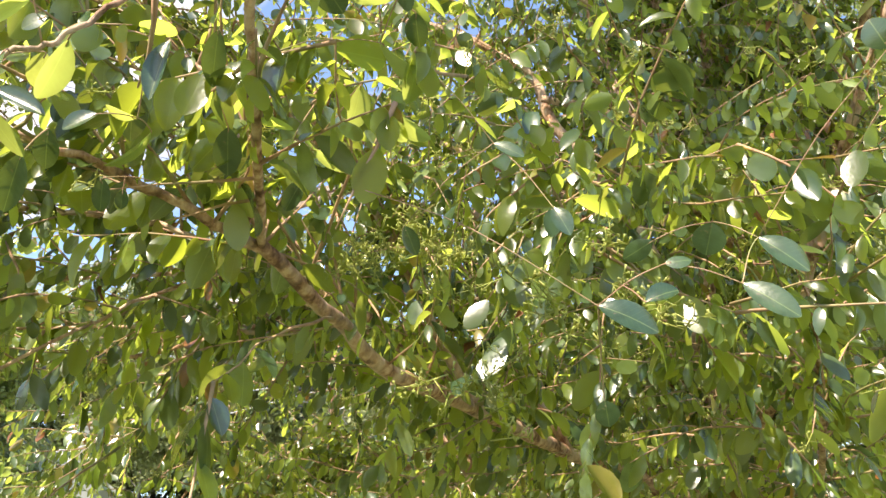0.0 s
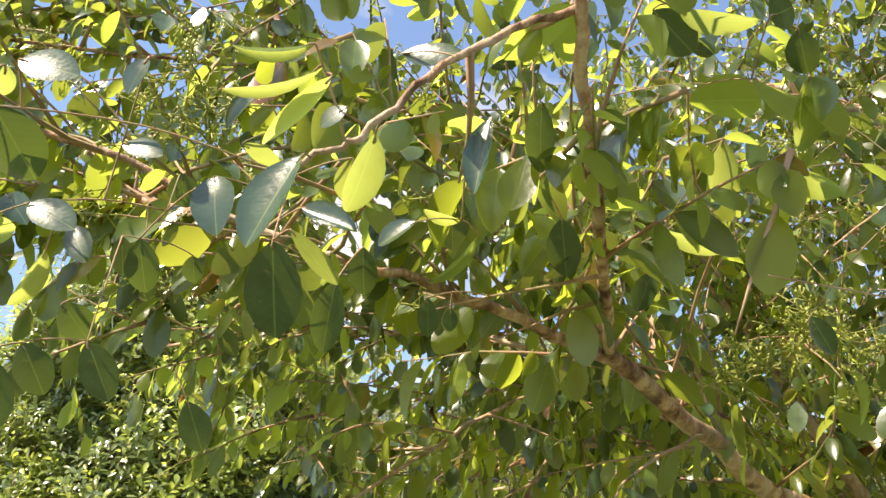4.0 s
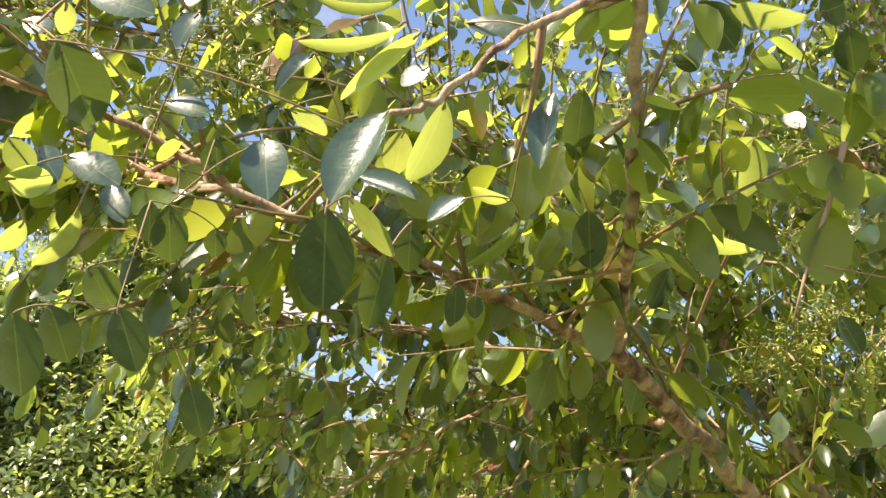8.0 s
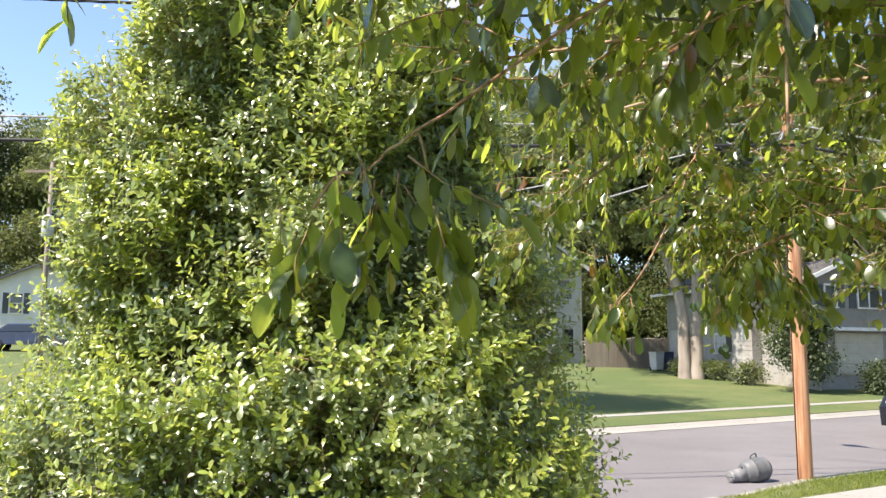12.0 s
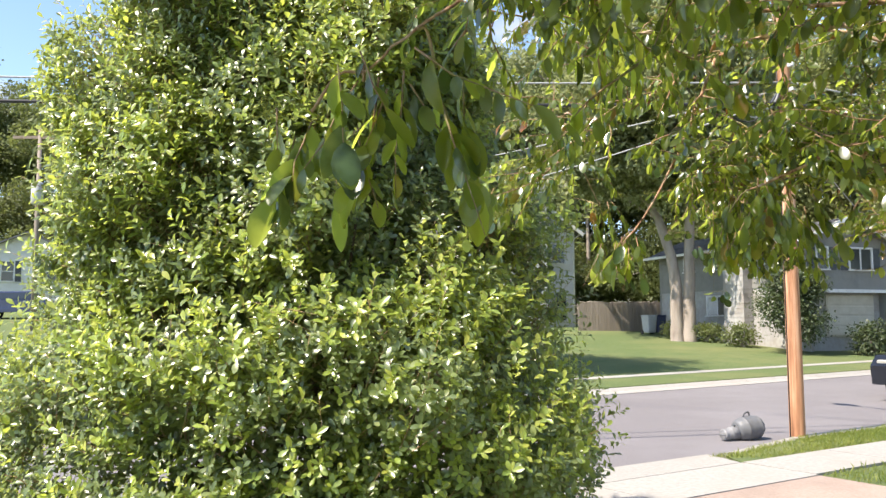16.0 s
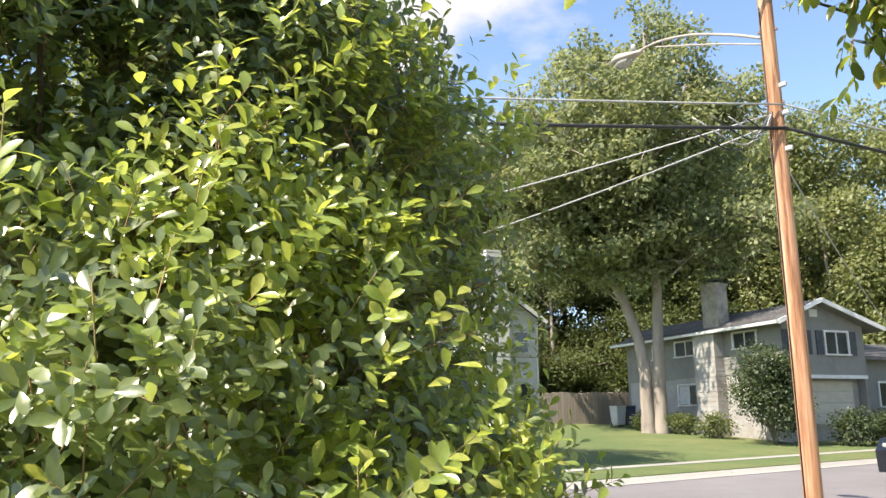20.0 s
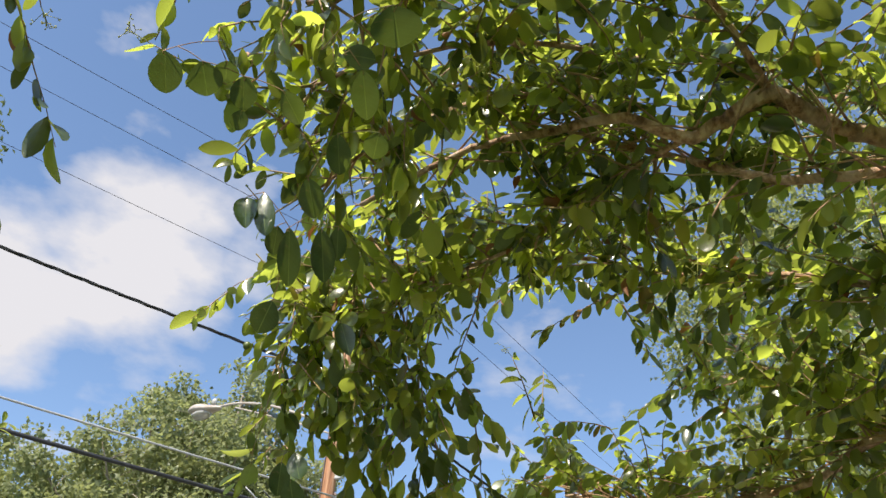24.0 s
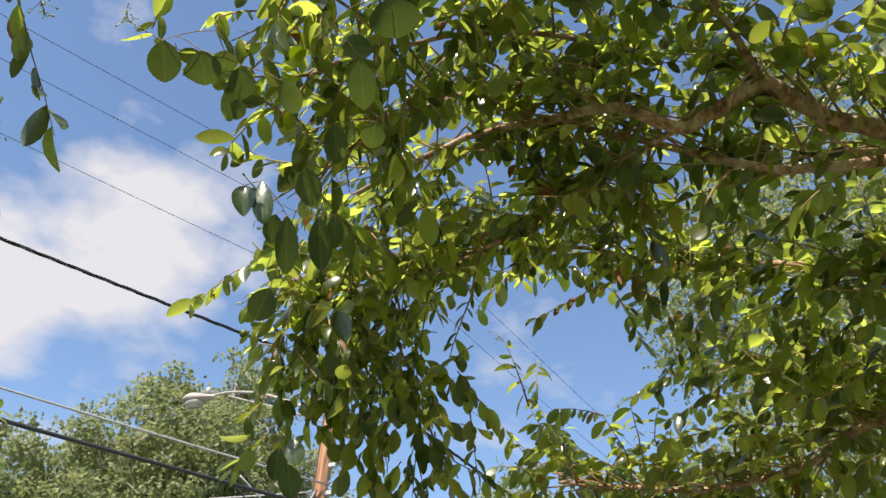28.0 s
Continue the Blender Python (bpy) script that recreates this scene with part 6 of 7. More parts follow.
def leafy_twig(p, d, ln, size, r0=0.0022, droop=0.5, every=0.0138, hang=1.0):
    """A twig with drooping leaves in two loose rows; kept off the camera's line."""
    q, v = Vector(p), Vector(d).normalized()
    steps = max(3, int(ln / 0.04))
    line = [q.copy()]
    for _ in range(steps):
        v = (v + Vector((rng.gauss(0, .13), rng.gauss(0, .13), rng.gauss(0, .10) - droop * 0.10))).normalized()
        q = q + v * (ln / steps)
        line.append(q.copy())
    if not all(clear_of_path(c, 0.40) for c in line):
        return None
    twig_runs.append((line, [r0 * (1 - 0.7 * i / steps) for i in range(steps + 1)], 4))
    k = int(ln / every)
    for j in range(k):
        t = 0.06 + 0.94 * (j + rng.random() * 0.6) / k
        i = min(int(t * steps), steps - 1)
        c = line[i].lerp(line[i + 1], t * steps - i)
        axis = (line[i + 1] - line[i]).normalized()
        side = axis.cross(Vector((0, 0, 1)))
        if side.length < 0.05:
            side = Vector((1, 0, 0))
        side.normalize()
        s = side * (1 if j % 2 else -1)
        a = (axis * rng.uniform(0.2, 0.7) + s * rng.uniform(0.25, 0.8) + Vector((rng.gauss(0, .22), rng.gauss(0, .22), -rng.uniform(0.3, 1.7) * hang))).normalized()
        up = s * rng.uniform(0.3, 0.9) + Vector((rng.gauss(0, .35), rng.gauss(0, .35), rng.uniform(0.3, 1.0)))
        sz = size * rng.choice((rng.uniform(0.4, 0.75), rng.uniform(0.65, 1.0), rng.uniform(0.9, 1.4)))
        if clear_of_path(c, 0.46):
            leafage.append((c, a, up, sz))
    return line[-1], v


def panicle(p, d):
    """An open spray of small seed buds on thin yellow-green stalks."""
    axis = (d + Vector((rng.gauss(0, .4), rng.gauss(0, .4), rng.gauss(0, .3)))).normalized()
    stem = rng.uniform(0.018, 0.034)
    buds.append(([tuple(p), tuple(p + axis * stem * 0.5), tuple(p + axis * stem)], [0.0007, 0.0006, 0.0004], 3))
    for j in range(rng.randint(6, 9)):
        q = p + axis * stem * rng.uniform(0.25, 1.0)
        e = q + (axis * 0.5 + Vector((rng.gauss(0, .7), rng.gauss(0, .7), rng.gauss(0, .6)))).normalized() * rng.uniform(0.007, 0.016)
        buds.append(([tuple(q), tuple(q.lerp(e, 0.6)), tuple(e)], [0.0005, 0.0004, 0.0004], 3))
        for _ in range(2):
            f = e + Vector((rng.gauss(0, 1), rng.gauss(0, 1), rng.gauss(0, 1) + 0.3)).normalized() * rng.uniform(0.003, 0.007)
            buds.append(([tuple(e), tuple(e.lerp(f, 0.6)), tuple(f)], [0.0004, 0.0005, 0.0012], 4))


for key, (pts, r0, r1, per_m, tw) in BOUGHS.items():
    line = smooth_line(pts, 5, 0.0022, rng)
    n = len(line)
    limb_runs[key] = ([tuple(q - O) for q in line], [r0 + (r1 - r0) * (i / (n - 1)) ** 0.5 for i in range(n)], 9 if r0 > 0.012 else 6)
    for i in range(n - 1):
        seg = (line[i + 1] - line[i]).length
        if line[i].z < 2.35:
            continue
        d0 = (line[i + 1] - line[i]).normalized()
        m = per_m * seg
        for _ in range(int(m) + (1 if rng.random() < m - int(m) else 0)):
            c = line[i].lerp(line[i + 1], rng.random())
            v = (d0 * 0.5 + Vector((rng.gauss(0, .7), rng.gauss(0, .7), abs(rng.gauss(0.1, .5)) - (0.35 if rng.random() < 0.25 else 0)))).normalized()
            size = 0.038 if key.startswith("fore") else 0.034
            e = leafy_twig(c, v, tw * rng.uniform(0.5, 1.25), size, hang=0.4 if key.startswith("fore") else 0.9)
            if e and rng.random() < (0.2 if key.startswith("fore") else 0.5):
                f = leafy_twig(e[0], (e[1] + Vector((rng.gauss(0, .6), rng.gauss(0, .6), rng.gauss(0, .4) - 0.2))).normalized(), tw * rng.uniform(0.3, 0.7), 0.038)
                e = f or e
            if e and rng.random() < (0.12 if key.startswith("fore") else 0.65) and clear_of_path(e[0], 0.50):
                panicle(e[0], e[1])
# leaves between the stout limbs and the camera are thinned so the limbs show
SIGHTLINES = {"low": (-0.46, -0.84, -0.29), "low_out": (-0.35, -0.88, -0.32), "upshoot": (-0.3, -0.75, -0.58), "side": (-0.3, -0.9, -0.3), "upper": (-0.6, -0.66, -0.46), "upper_two": (-0.6, -0.66, -0.46), "right": (-0.7, -0.66, -0.26),
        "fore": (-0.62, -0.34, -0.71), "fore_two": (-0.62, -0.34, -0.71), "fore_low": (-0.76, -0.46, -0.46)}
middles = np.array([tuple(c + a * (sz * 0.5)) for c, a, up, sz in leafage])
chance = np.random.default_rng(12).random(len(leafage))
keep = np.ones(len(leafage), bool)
for key, way in SIGHTLINES.items():
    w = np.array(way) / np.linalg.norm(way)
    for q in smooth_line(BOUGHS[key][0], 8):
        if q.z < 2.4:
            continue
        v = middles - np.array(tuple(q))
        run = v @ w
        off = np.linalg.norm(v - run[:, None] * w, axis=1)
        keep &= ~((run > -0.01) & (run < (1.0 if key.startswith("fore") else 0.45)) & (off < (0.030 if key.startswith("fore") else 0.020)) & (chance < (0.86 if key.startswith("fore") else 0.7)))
# close growth right of the camera is dropped to fit its view
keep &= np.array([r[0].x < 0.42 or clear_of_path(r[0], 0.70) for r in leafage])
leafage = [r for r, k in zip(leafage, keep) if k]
twig_runs = [r for r in twig_runs if min(q.x for q in r[0]) < 0.42 or all(clear_of_path(q, 0.70) for q in r[0])]
buds = [r for r in buds if r[0][0][0] < 0.42 or clear_of_path(Vector(r[0][0]), 0.75)]
# hanging sprays that stand out singly
SPRAYS = (((0.04, 1.10, 2.61), (-0.1, 0.0, -0.95), 0.14, 7, "hang"), ((-0.02, 1.12, 2.58), (-0.3, 0.0, -0.9), 0.12, 4, "hang"), ((0.12, 1.08, 2.62), (0.2, 0.0, -0.95), 0.14, 5, "hang"), ((0.86, 2.2, 2.60), (0.0, 0.1, -1), 0.15, 6, "across_low"), ((1.0, 2.15, 2.62), (0.0, 0.1, -1), 0.17, 6, "across_low"), ((0.48, 2.88, 2.80), (-0.5, 0.6, -0.6), 0.16, 5, "across"), ((0.62, 2.28, 2.54), (-0.2, 0, -0.9), 0.15, 8, "droop"), ((0.9, 2.1, 2.66), (0, 0, -1), 0.18, 6, "across_low"),
          ((1.374, 3.602, 2.817), (0.05, 0.0, -0.7), 0.12, 15, "fore_out"), ((1.424, 3.560, 2.809), (0.05, 0.0, -0.7), 0.12, 15, "fore_out"), ((1.483, 3.520, 2.823), (0.05, 0.0, -0.7), 0.12, 15, "fore_out"), ((1.481, 3.607, 2.775), (0.05, 0.0, -0.7), 0.12, 15, "fore_out"), ((1.558, 3.589, 2.778), (0.05, 0.0, -0.7), 0.12, 15, "fore_out"), ((1.411, 3.617, 2.729), (0.05, 0.0, -0.7), 0.12, 15, "fore_out"), ((1.475, 3.639, 2.682), (0.05, 0.0, -0.7), 0.12, 15, "fore_out"), ((1.693, 3.675, 2.666), (0.05, 0.0, -0.7), 0.12, 15, "fore_out"), ((1.538, 3.613, 2.716), (0.05, 0.0, -0.7), 0.12, 15, "fore_out"),
          ((0.78, 3.25, 2.78), (0.05, 0.05, -1), 0.22, 6, "lead"), ((1.10, 3.11, 2.86), (-0.2, -0.1, -0.95), 0.16, 6, "fore_top"), ((1.24, 3.19, 2.82), (0, 0, -1), 0.16, 6, "fore_top"))
for p, d, ln, k, bough in SPRAYS:
    root = min((Vector(q) for q in smooth_line(BOUGHS[bough][0], 5)), key=lambda q: (q - Vector(p)).length)
    mid = root.lerp(Vector(p), 0.5) + Vector((0, 0, 0.02))
    twig_runs.append((smooth_line([root, mid, Vector(p)], 4), [0.0022] * 9, 4))
    for _ in range(k):
        wide = 0.6 if bough == "fore_out" else 0.28
        v = Vector(d) + Vector((rng.gauss(0, wide), rng.gauss(0, wide), rng.gauss(0, wide * 0.8)))
        leafy_twig(Vector(p) + Vector((rng.gauss(0, wide * 0.1), rng.gauss(0, wide * 0.1), rng.gauss(0, wide * 0.08))), v, ln * rng.uniform(0.7, 1.15), 0.039 if bough in ("fore_out", "fore_top", "lead") else 0.044, 0.0014, hang=0.5 if bough == "fore_out" else 1.0)

# seed sprays placed on camera rays to fit its view
for spot_ in ((0.491, 0.585, 2.751), (0.475, 0.592, 2.762), (0.503, 0.570, 2.763), (0.468, 0.603, 2.747), (0.088, 0.501, 2.857), (0.103, 0.516, 2.841), (0.077, 0.510, 2.845), (0.095, 0.526, 2.827), (0.072, 0.651, 2.814), (0.065, 0.662, 2.792), (0.526, 0.569, 2.765), (0.503, 0.580, 2.770), (0.549, 0.559, 2.754), (0.489, 0.596, 2.751), (0.509, 0.387, 2.643), (0.496, 0.397, 2.646), (0.516, 0.368, 2.671), (0.495, 0.464, 2.599), (0.483, 0.469, 2.611), (0.555, 0.346, 2.639), (0.516, 0.554, 2.907), (0.350, 1.989, 2.693), (0.306, 2.002, 2.637), (0.318, 1.996, 2.674), (-0.029, 1.149, 2.591), (-0.056, 1.147, 2.583), (0.082, 1.128, 2.714), (0.392, 2.899, 2.687), (0.361, 2.898, 2.700), (0.638, 2.881, 2.580)):
    for _ in range(4):
        panicle(Vector(spot_) + Vector((rng.gauss(0, .012), rng.gauss(0, .012), rng.gauss(0, .012))), Vector((-0.35, -0.45, 0.1)))


for key, run in limb_runs.items():
    part("limb", tubes_mesh("limb", [run], M_BARK), None, myrtle)
# withered leaves and a few round green fruits among the leaves
rng = random.Random(23)
dry = []
for c, a, up, sz in [r for r in rng.sample(leafage, 700) if clear_of_path(r[0], 0.75)]:
    dry.append((c + Vector((rng.gauss(0, .01), rng.gauss(0, .01), -0.01)), a + Vector((rng.gauss(0, .4), rng.gauss(0, .4), -0.3)), up, sz * rng.uniform(0.45, 0.8)))
curled = [leaf_shape(((0, 0), (0.15, 0.12), (0.4, 0.22), (0.7, 0.18), (1.0, 0)), f, c, t) for f, c, t in ((1.2, 0.5, 0.6), (0.9, 0.8, -0.8), (1.6, 0.2, 0.9))]
tagged(part("dry_leaf_growth", leaves_mesh("dry_leaf_growth", curled, [r[0] - O for r in dry], [r[1] for r in dry], [r[2] for r in dry], [r[3] for r in dry], M_DRY), None, myrtle), "curled withered red-brown leaves", kind="stuff")
fb = bmesh.new()
bmesh.ops.create_uvsphere(fb, u_segments=12, v_segments=8, radius=0.0068)
bmesh.ops.scale(fb, vec=(1, 1, 1.12), verts=fb.verts)
for v in fb.verts:
    if v.co.z > 0.0068:
        v.co.z -= 0.0015
fruit_mesh = bpy.data.meshes.new("fruit")
fb.to_mesh(fruit_mesh)
fb.free()
fruit_mesh.materials.append(M_FRUIT)
fruit_mesh.polygons.foreach_set("use_smooth", [True] * len(fruit_mesh.polygons))
for line, _r, _s in [l for l in rng.sample(twig_runs, 400) if l[0][-1][2] > 2.5][:40]:
    ob = new("fruit", fruit_mesh)
    ob.parent = myrtle
    ob.matrix_basis = Matrix.Translation(Vector(line[-1]) - O)
tagged(part("twig_growth", tubes_mesh("twig_growth", [([tuple(q - O) for q in l], r, s) for l, r, s in twig_runs], M_TWIG), None, myrtle), "thin reddish brown twigs", kind="stuff")
tagged(part("flower_bud_growth", tubes_mesh("flower_bud_growth", [([tuple(Vector(q) - O) for q in l], r, s) for l, r, s in buds], M_BUD), None, myrtle), "yellow-green seed bud sprays", kind="stuff")


def near_leaf(row):
    return row[0].x < 0.45 and 0.3 < row[0].y < 0.9 and row[0].z < 3.05


singles = [r for r in leafage if near_leaf(r)][:190]
chosen = set(id(r) for r in singles)
rest = [r for r in leafage if id(r) not in chosen]
tagged(part("foliage", leaves_mesh("foliage", MYRTLE_LEAVES, [r[0] - O for r in rest], [r[1] for r in rest], [r[2] for r in rest], [r[3] for r in rest], M_LEAF), None, myrtle), "drooping oval green leaves", kind="stuff")
FINE_LEAVES = [leaf_shape(((0, 0), (0.03, 0.045), (0.10, 0.12), (0.22, 0.205), (0.38, 0.27), (0.55, 0.285), (0.70, 0.26), (0.83, 0.20), (0.92, 0.13), (0.975, 0.06), (1.0, 0)), f, c, t) for f, c, t in ((0.22, 0.12, 0.1), (0.36, 0.22, 0.2), (0.45, 0.08, -0.25), (0.3, 0.32, 0.3), (-0.18, 0.15, -0.2), (0.55, 0.25, 0.1))]
fine = [mesh_of("leaf", [tuple(v) for v in s[0]], s[1], M_LEAF_ONE, True) for s in FINE_LEAVES]
for i, (q, a, up, s) in enumerate(singles):
    ob = new("leaf", fine[i % len(fine)])
    ob.parent = myrtle
    m = Matrix(turns(np.array([tuple(a)]), np.array([tuple(up)]))[0].tolist()).to_4x4()
    ob.matrix_basis = Matrix.Translation(q - O) @ m @ Matrix.Scale(s * 1.15, 4)

# single leaves placed on camera rays and turned to fit its view
SINGLE = {"deep_green": (M_LEAF_DEEP, "dark glossy leaf"), "backlit": (M_LEAF_BACKLIT, "thin leaf with back light in its yellow-green colour")}
single_meshes = {(k, i): mesh_of("leaf", [tuple(v) for v in s[0]], s[1], m, True) for k, (m, _t) in SINGLE.items() for i, s in enumerate(FINE_LEAVES)}
wood_points = [Vector(q) for key in BOUGHS for q in smooth_line(BOUGHS[key][0], 8)] + [Vector(q) for l, _r, _s in twig_runs for q in l[::2]]
wood_points = [q for q in wood_points if q.z > 2.3 and q.x < 2.2]
single_count = [0]
stalk_runs = []


def single_leaf(base, tip, width, facing, tone):
    """One leaf from its stalk to its tip, on a thin stalk of its own that reaches the nearest wood."""
    b, e, n = Vector(base), Vector(tip), Vector(facing)
    i = single_count[0] % len(FINE_LEAVES)
    single_count[0] += 1
    x = (e - b).normalized()
    y = n.cross(x).normalized()
    z = x.cross(y)
    ln = (e - b).length * 1.03
    m = Matrix((x * ln, y * (width / 0.57), z * ln)).transposed().to_4x4()
    ob = new("leaf", single_meshes[(tone, i)])
    ob.parent = myrtle
    ob.matrix_basis = Matrix.Translation(b - O) @ m
    root = min(wood_points, key=lambda q: (q - b).length_squared)
    gap_ = (b - root).length
    line = smooth_line([root, root.lerp(b, 0.5) + Vector((0, 0, 0.06 * gap_)), b, b + x * 0.004], 4)
    wood_points.extend(line[1:9])
    stalk_runs.append(([q - O for q in line], [0.0005] * len(line), 4))


single_leaf((0.150, 0.449, 2.730), (0.155, 0.470, 2.691), 0.027, (-0.06, -0.88, -0.48), "deep_green")
single_leaf((0.181, 0.464, 2.720), (0.177, 0.480, 2.689), 0.016, (-0.15, -0.88, -0.44), "deep_green")
single_leaf((0.163, 0.367, 2.723), (0.146, 0.370, 2.686), 0.020, (-0.45, -0.88, 0.16), "deep_green")
single_leaf((0.167, 0.360, 2.761), (0.133, 0.375, 2.746), 0.007, (0.33, -0.13, -0.93), "backlit")
single_leaf((0.171, 0.354, 2.752), (0.150, 0.376, 2.730), 0.010, (0.50, -0.33, -0.80), "backlit")
single_leaf((0.163, 0.354, 2.767), (0.133, 0.362, 2.761), 0.006, (0.18, -0.08, -0.98), "backlit")
single_leaf((0.178, 0.369, 2.750), (0.168, 0.373, 2.743), 0.011, (-0.49, -0.86, 0.12), "deep_green")
single_leaf((0.191, 0.398, 2.760), (0.186, 0.421, 2.732), 0.018, (0.46, -0.65, -0.61), "backlit")
single_leaf((0.246, 0.412, 2.788), (0.237, 0.412, 2.747), 0.014, (-0.58, -0.80, 0.13), "deep_green")
single_leaf((0.290, 0.475, 2.854), (0.293, 0.501, 2.822), 0.018, (-0.38, -0.70, -0.60), "deep_green")
single_leaf((0.201, 0.403, 2.812), (0.225, 0.387, 2.806), 0.015, (-0.53, -0.84, 0.09), "deep_green")
single_leaf((0.045, 0.379, 2.738), (0.060, 0.398, 2.719), 0.022, (0.34, -0.78, -0.53), "deep_green")
single_leaf((0.053, 0.369, 2.753), (0.076, 0.363, 2.747), 0.017, (-0.21, -0.97, 0.15), "deep_green")
single_leaf((0.119, 0.451, 2.763), (0.122, 0.443, 2.732), 0.022, (-0.35, -0.92, 0.19), "deep_green")
single_leaf((0.162, 0.440, 2.744), (0.186, 0.424, 2.727), 0.012, (-0.42, -0.89, 0.20), "deep_green")
single_leaf((0.074, 0.519, 2.761), (0.079, 0.533, 2.736), 0.019, (0.12, -0.87, -0.48), "deep_green")
single_leaf((0.065, 0.518, 2.761), (0.067, 0.528, 2.743), 0.013, (0.13, -0.86, -0.49), "deep_green")
single_leaf((0.096, 0.560, 2.775), (0.098, 0.568, 2.761), 0.013, (0.07, -0.87, -0.48), "deep_green")
single_leaf((0.039, 0.453, 2.739), (0.062, 0.445, 2.726), 0.017, (-0.19, -0.95, 0.25), "deep_green")
single_leaf((0.241, 0.462, 2.760), (0.222, 0.466, 2.762), 0.010, (-0.14, -0.12, -0.98), "backlit")
single_leaf((0.218, 0.460, 2.755), (0.200, 0.468, 2.745), 0.013, (-0.50, -0.84, 0.20), "deep_green")
single_leaf((0.193, 0.472, 2.744), (0.195, 0.484, 2.723), 0.015, (-0.16, -0.85, -0.50), "deep_green")
single_leaf((0.158, 0.437, 2.730), (0.180, 0.448, 2.709), 0.010, (-0.29, -0.70, -0.65), "backlit")
single_leaf((0.255, 0.489, 2.768), (0.237, 0.510, 2.743), 0.007, (0.49, -0.47, -0.73), "backlit")
single_leaf((0.323, 0.552, 2.824), (0.330, 0.570, 2.792), 0.023, (-0.35, -0.79, -0.51), "deep_green")
single_leaf((0.401, 0.570, 2.835), (0.442, 0.559, 2.812), 0.018, (-0.49, -0.02, -0.87), "backlit")
single_leaf((0.391, 0.421, 2.843), (0.434, 0.413, 2.811), 0.018, (-0.59, 0.04, -0.81), "backlit")
single_leaf((0.351, 0.414, 2.878), (0.387, 0.407, 2.860), 0.017, (-0.45, 0.05, -0.89), "backlit")
single_leaf((0.345, 0.432, 2.895), (0.369, 0.439, 2.874), 0.025, (-0.37, -0.67, -0.65), "deep_green")
single_leaf((0.409, 0.491, 2.855), (0.414, 0.514, 2.825), 0.020, (0.05, -0.81, -0.58), "backlit")
single_leaf((0.064, 0.506, 2.695), (0.077, 0.518, 2.670), 0.018, (0.22, -0.92, -0.33), "deep_green")
single_leaf((0.036, 0.502, 2.690), (0.048, 0.513, 2.669), 0.018, (0.29, -0.90, -0.32), "deep_green")
single_leaf((0.028, 0.483, 2.676), (0.037, 0.496, 2.646), 0.020, (0.30, -0.90, -0.32), "deep_green")
single_leaf((0.045, 0.514, 2.717), (0.059, 0.524, 2.703), 0.018, (0.29, -0.90, -0.33), "deep_green")
single_leaf((0.088, 0.691, 2.727), (0.102, 0.702, 2.696), 0.023, (0.13, -0.95, -0.28), "deep_green")
single_leaf((0.041, 0.483, 2.731), (0.032, 0.494, 2.704), 0.012, (0.75, -0.48, -0.45), "backlit")
single_leaf((0.017, 0.455, 2.724), (0.034, 0.459, 2.727), 0.019, (0.22, -0.26, -0.94), "backlit")
single_leaf((0.092, 0.500, 2.794), (0.096, 0.511, 2.779), 0.017, (0.08, -0.82, -0.56), "deep_green")
single_leaf((0.016, 0.446, 2.738), (0.026, 0.455, 2.729), 0.013, (0.10, -0.74, -0.67), "backlit")
single_leaf((0.026, 0.465, 2.711), (0.021, 0.471, 2.697), 0.011, (0.77, -0.48, -0.42), "backlit")
single_leaf((0.183, 0.456, 2.786), (0.184, 0.469, 2.768), 0.017, (0.38, -0.75, -0.54), "backlit")
single_leaf((0.136, 0.440, 2.809), (0.118, 0.445, 2.792), 0.012, (-0.40, -0.91, 0.13), "deep_green")
single_leaf((0.071, 0.458, 2.780), (0.091, 0.450, 2.773), 0.013, (-0.27, -0.94, 0.19), "deep_green")
single_leaf((0.081, 0.431, 2.813), (0.073, 0.432, 2.795), 0.013, (-0.31, -0.94, 0.13), "deep_green")
single_leaf((0.406, 0.603, 2.821), (0.398, 0.621, 2.797), 0.017, (-0.46, -0.77, -0.43), "deep_green")
single_leaf((0.358, 0.575, 2.862), (0.360, 0.589, 2.841), 0.020, (-0.40, -0.75, -0.53), "deep_green")
single_leaf((0.128, 0.457, 2.788), (0.146, 0.464, 2.780), 0.011, (-0.24, -0.47, -0.85), "backlit")
single_leaf((0.016, 0.482, 2.759), (0.029, 0.476, 2.744), 0.014, (-0.17, -0.95, 0.25), "deep_green")
single_leaf((0.052, 0.478, 2.743), (0.063, 0.470, 2.722), 0.013, (-0.22, -0.94, 0.25), "deep_green")
single_leaf((0.238, 0.558, 2.761), (0.240, 0.569, 2.740), 0.013, (-0.21, -0.87, -0.44), "deep_green")
single_leaf((0.255, 0.576, 2.764), (0.256, 0.582, 2.751), 0.010, (-0.22, -0.87, -0.44), "deep_green")
single_leaf((0.077, 0.509, 2.778), (0.086, 0.514, 2.773), 0.016, (0.23, -0.89, -0.40), "deep_green")
single_leaf((0.028, 0.388, 2.752), (0.039, 0.385, 2.750), 0.011, (-0.16, -0.97, 0.19), "deep_green")
single_leaf((0.041, 0.384, 2.762), (0.042, 0.392, 2.753), 0.008, (0.52, -0.66, -0.55), "backlit")
single_leaf((0.392, 0.397, 2.864), (0.400, 0.388, 2.865), 0.020, (-0.63, -0.60, -0.50), "deep_green")
single_leaf((0.405, 0.394, 2.856), (0.414, 0.407, 2.838), 0.017, (-0.57, -0.52, -0.63), "deep_green")
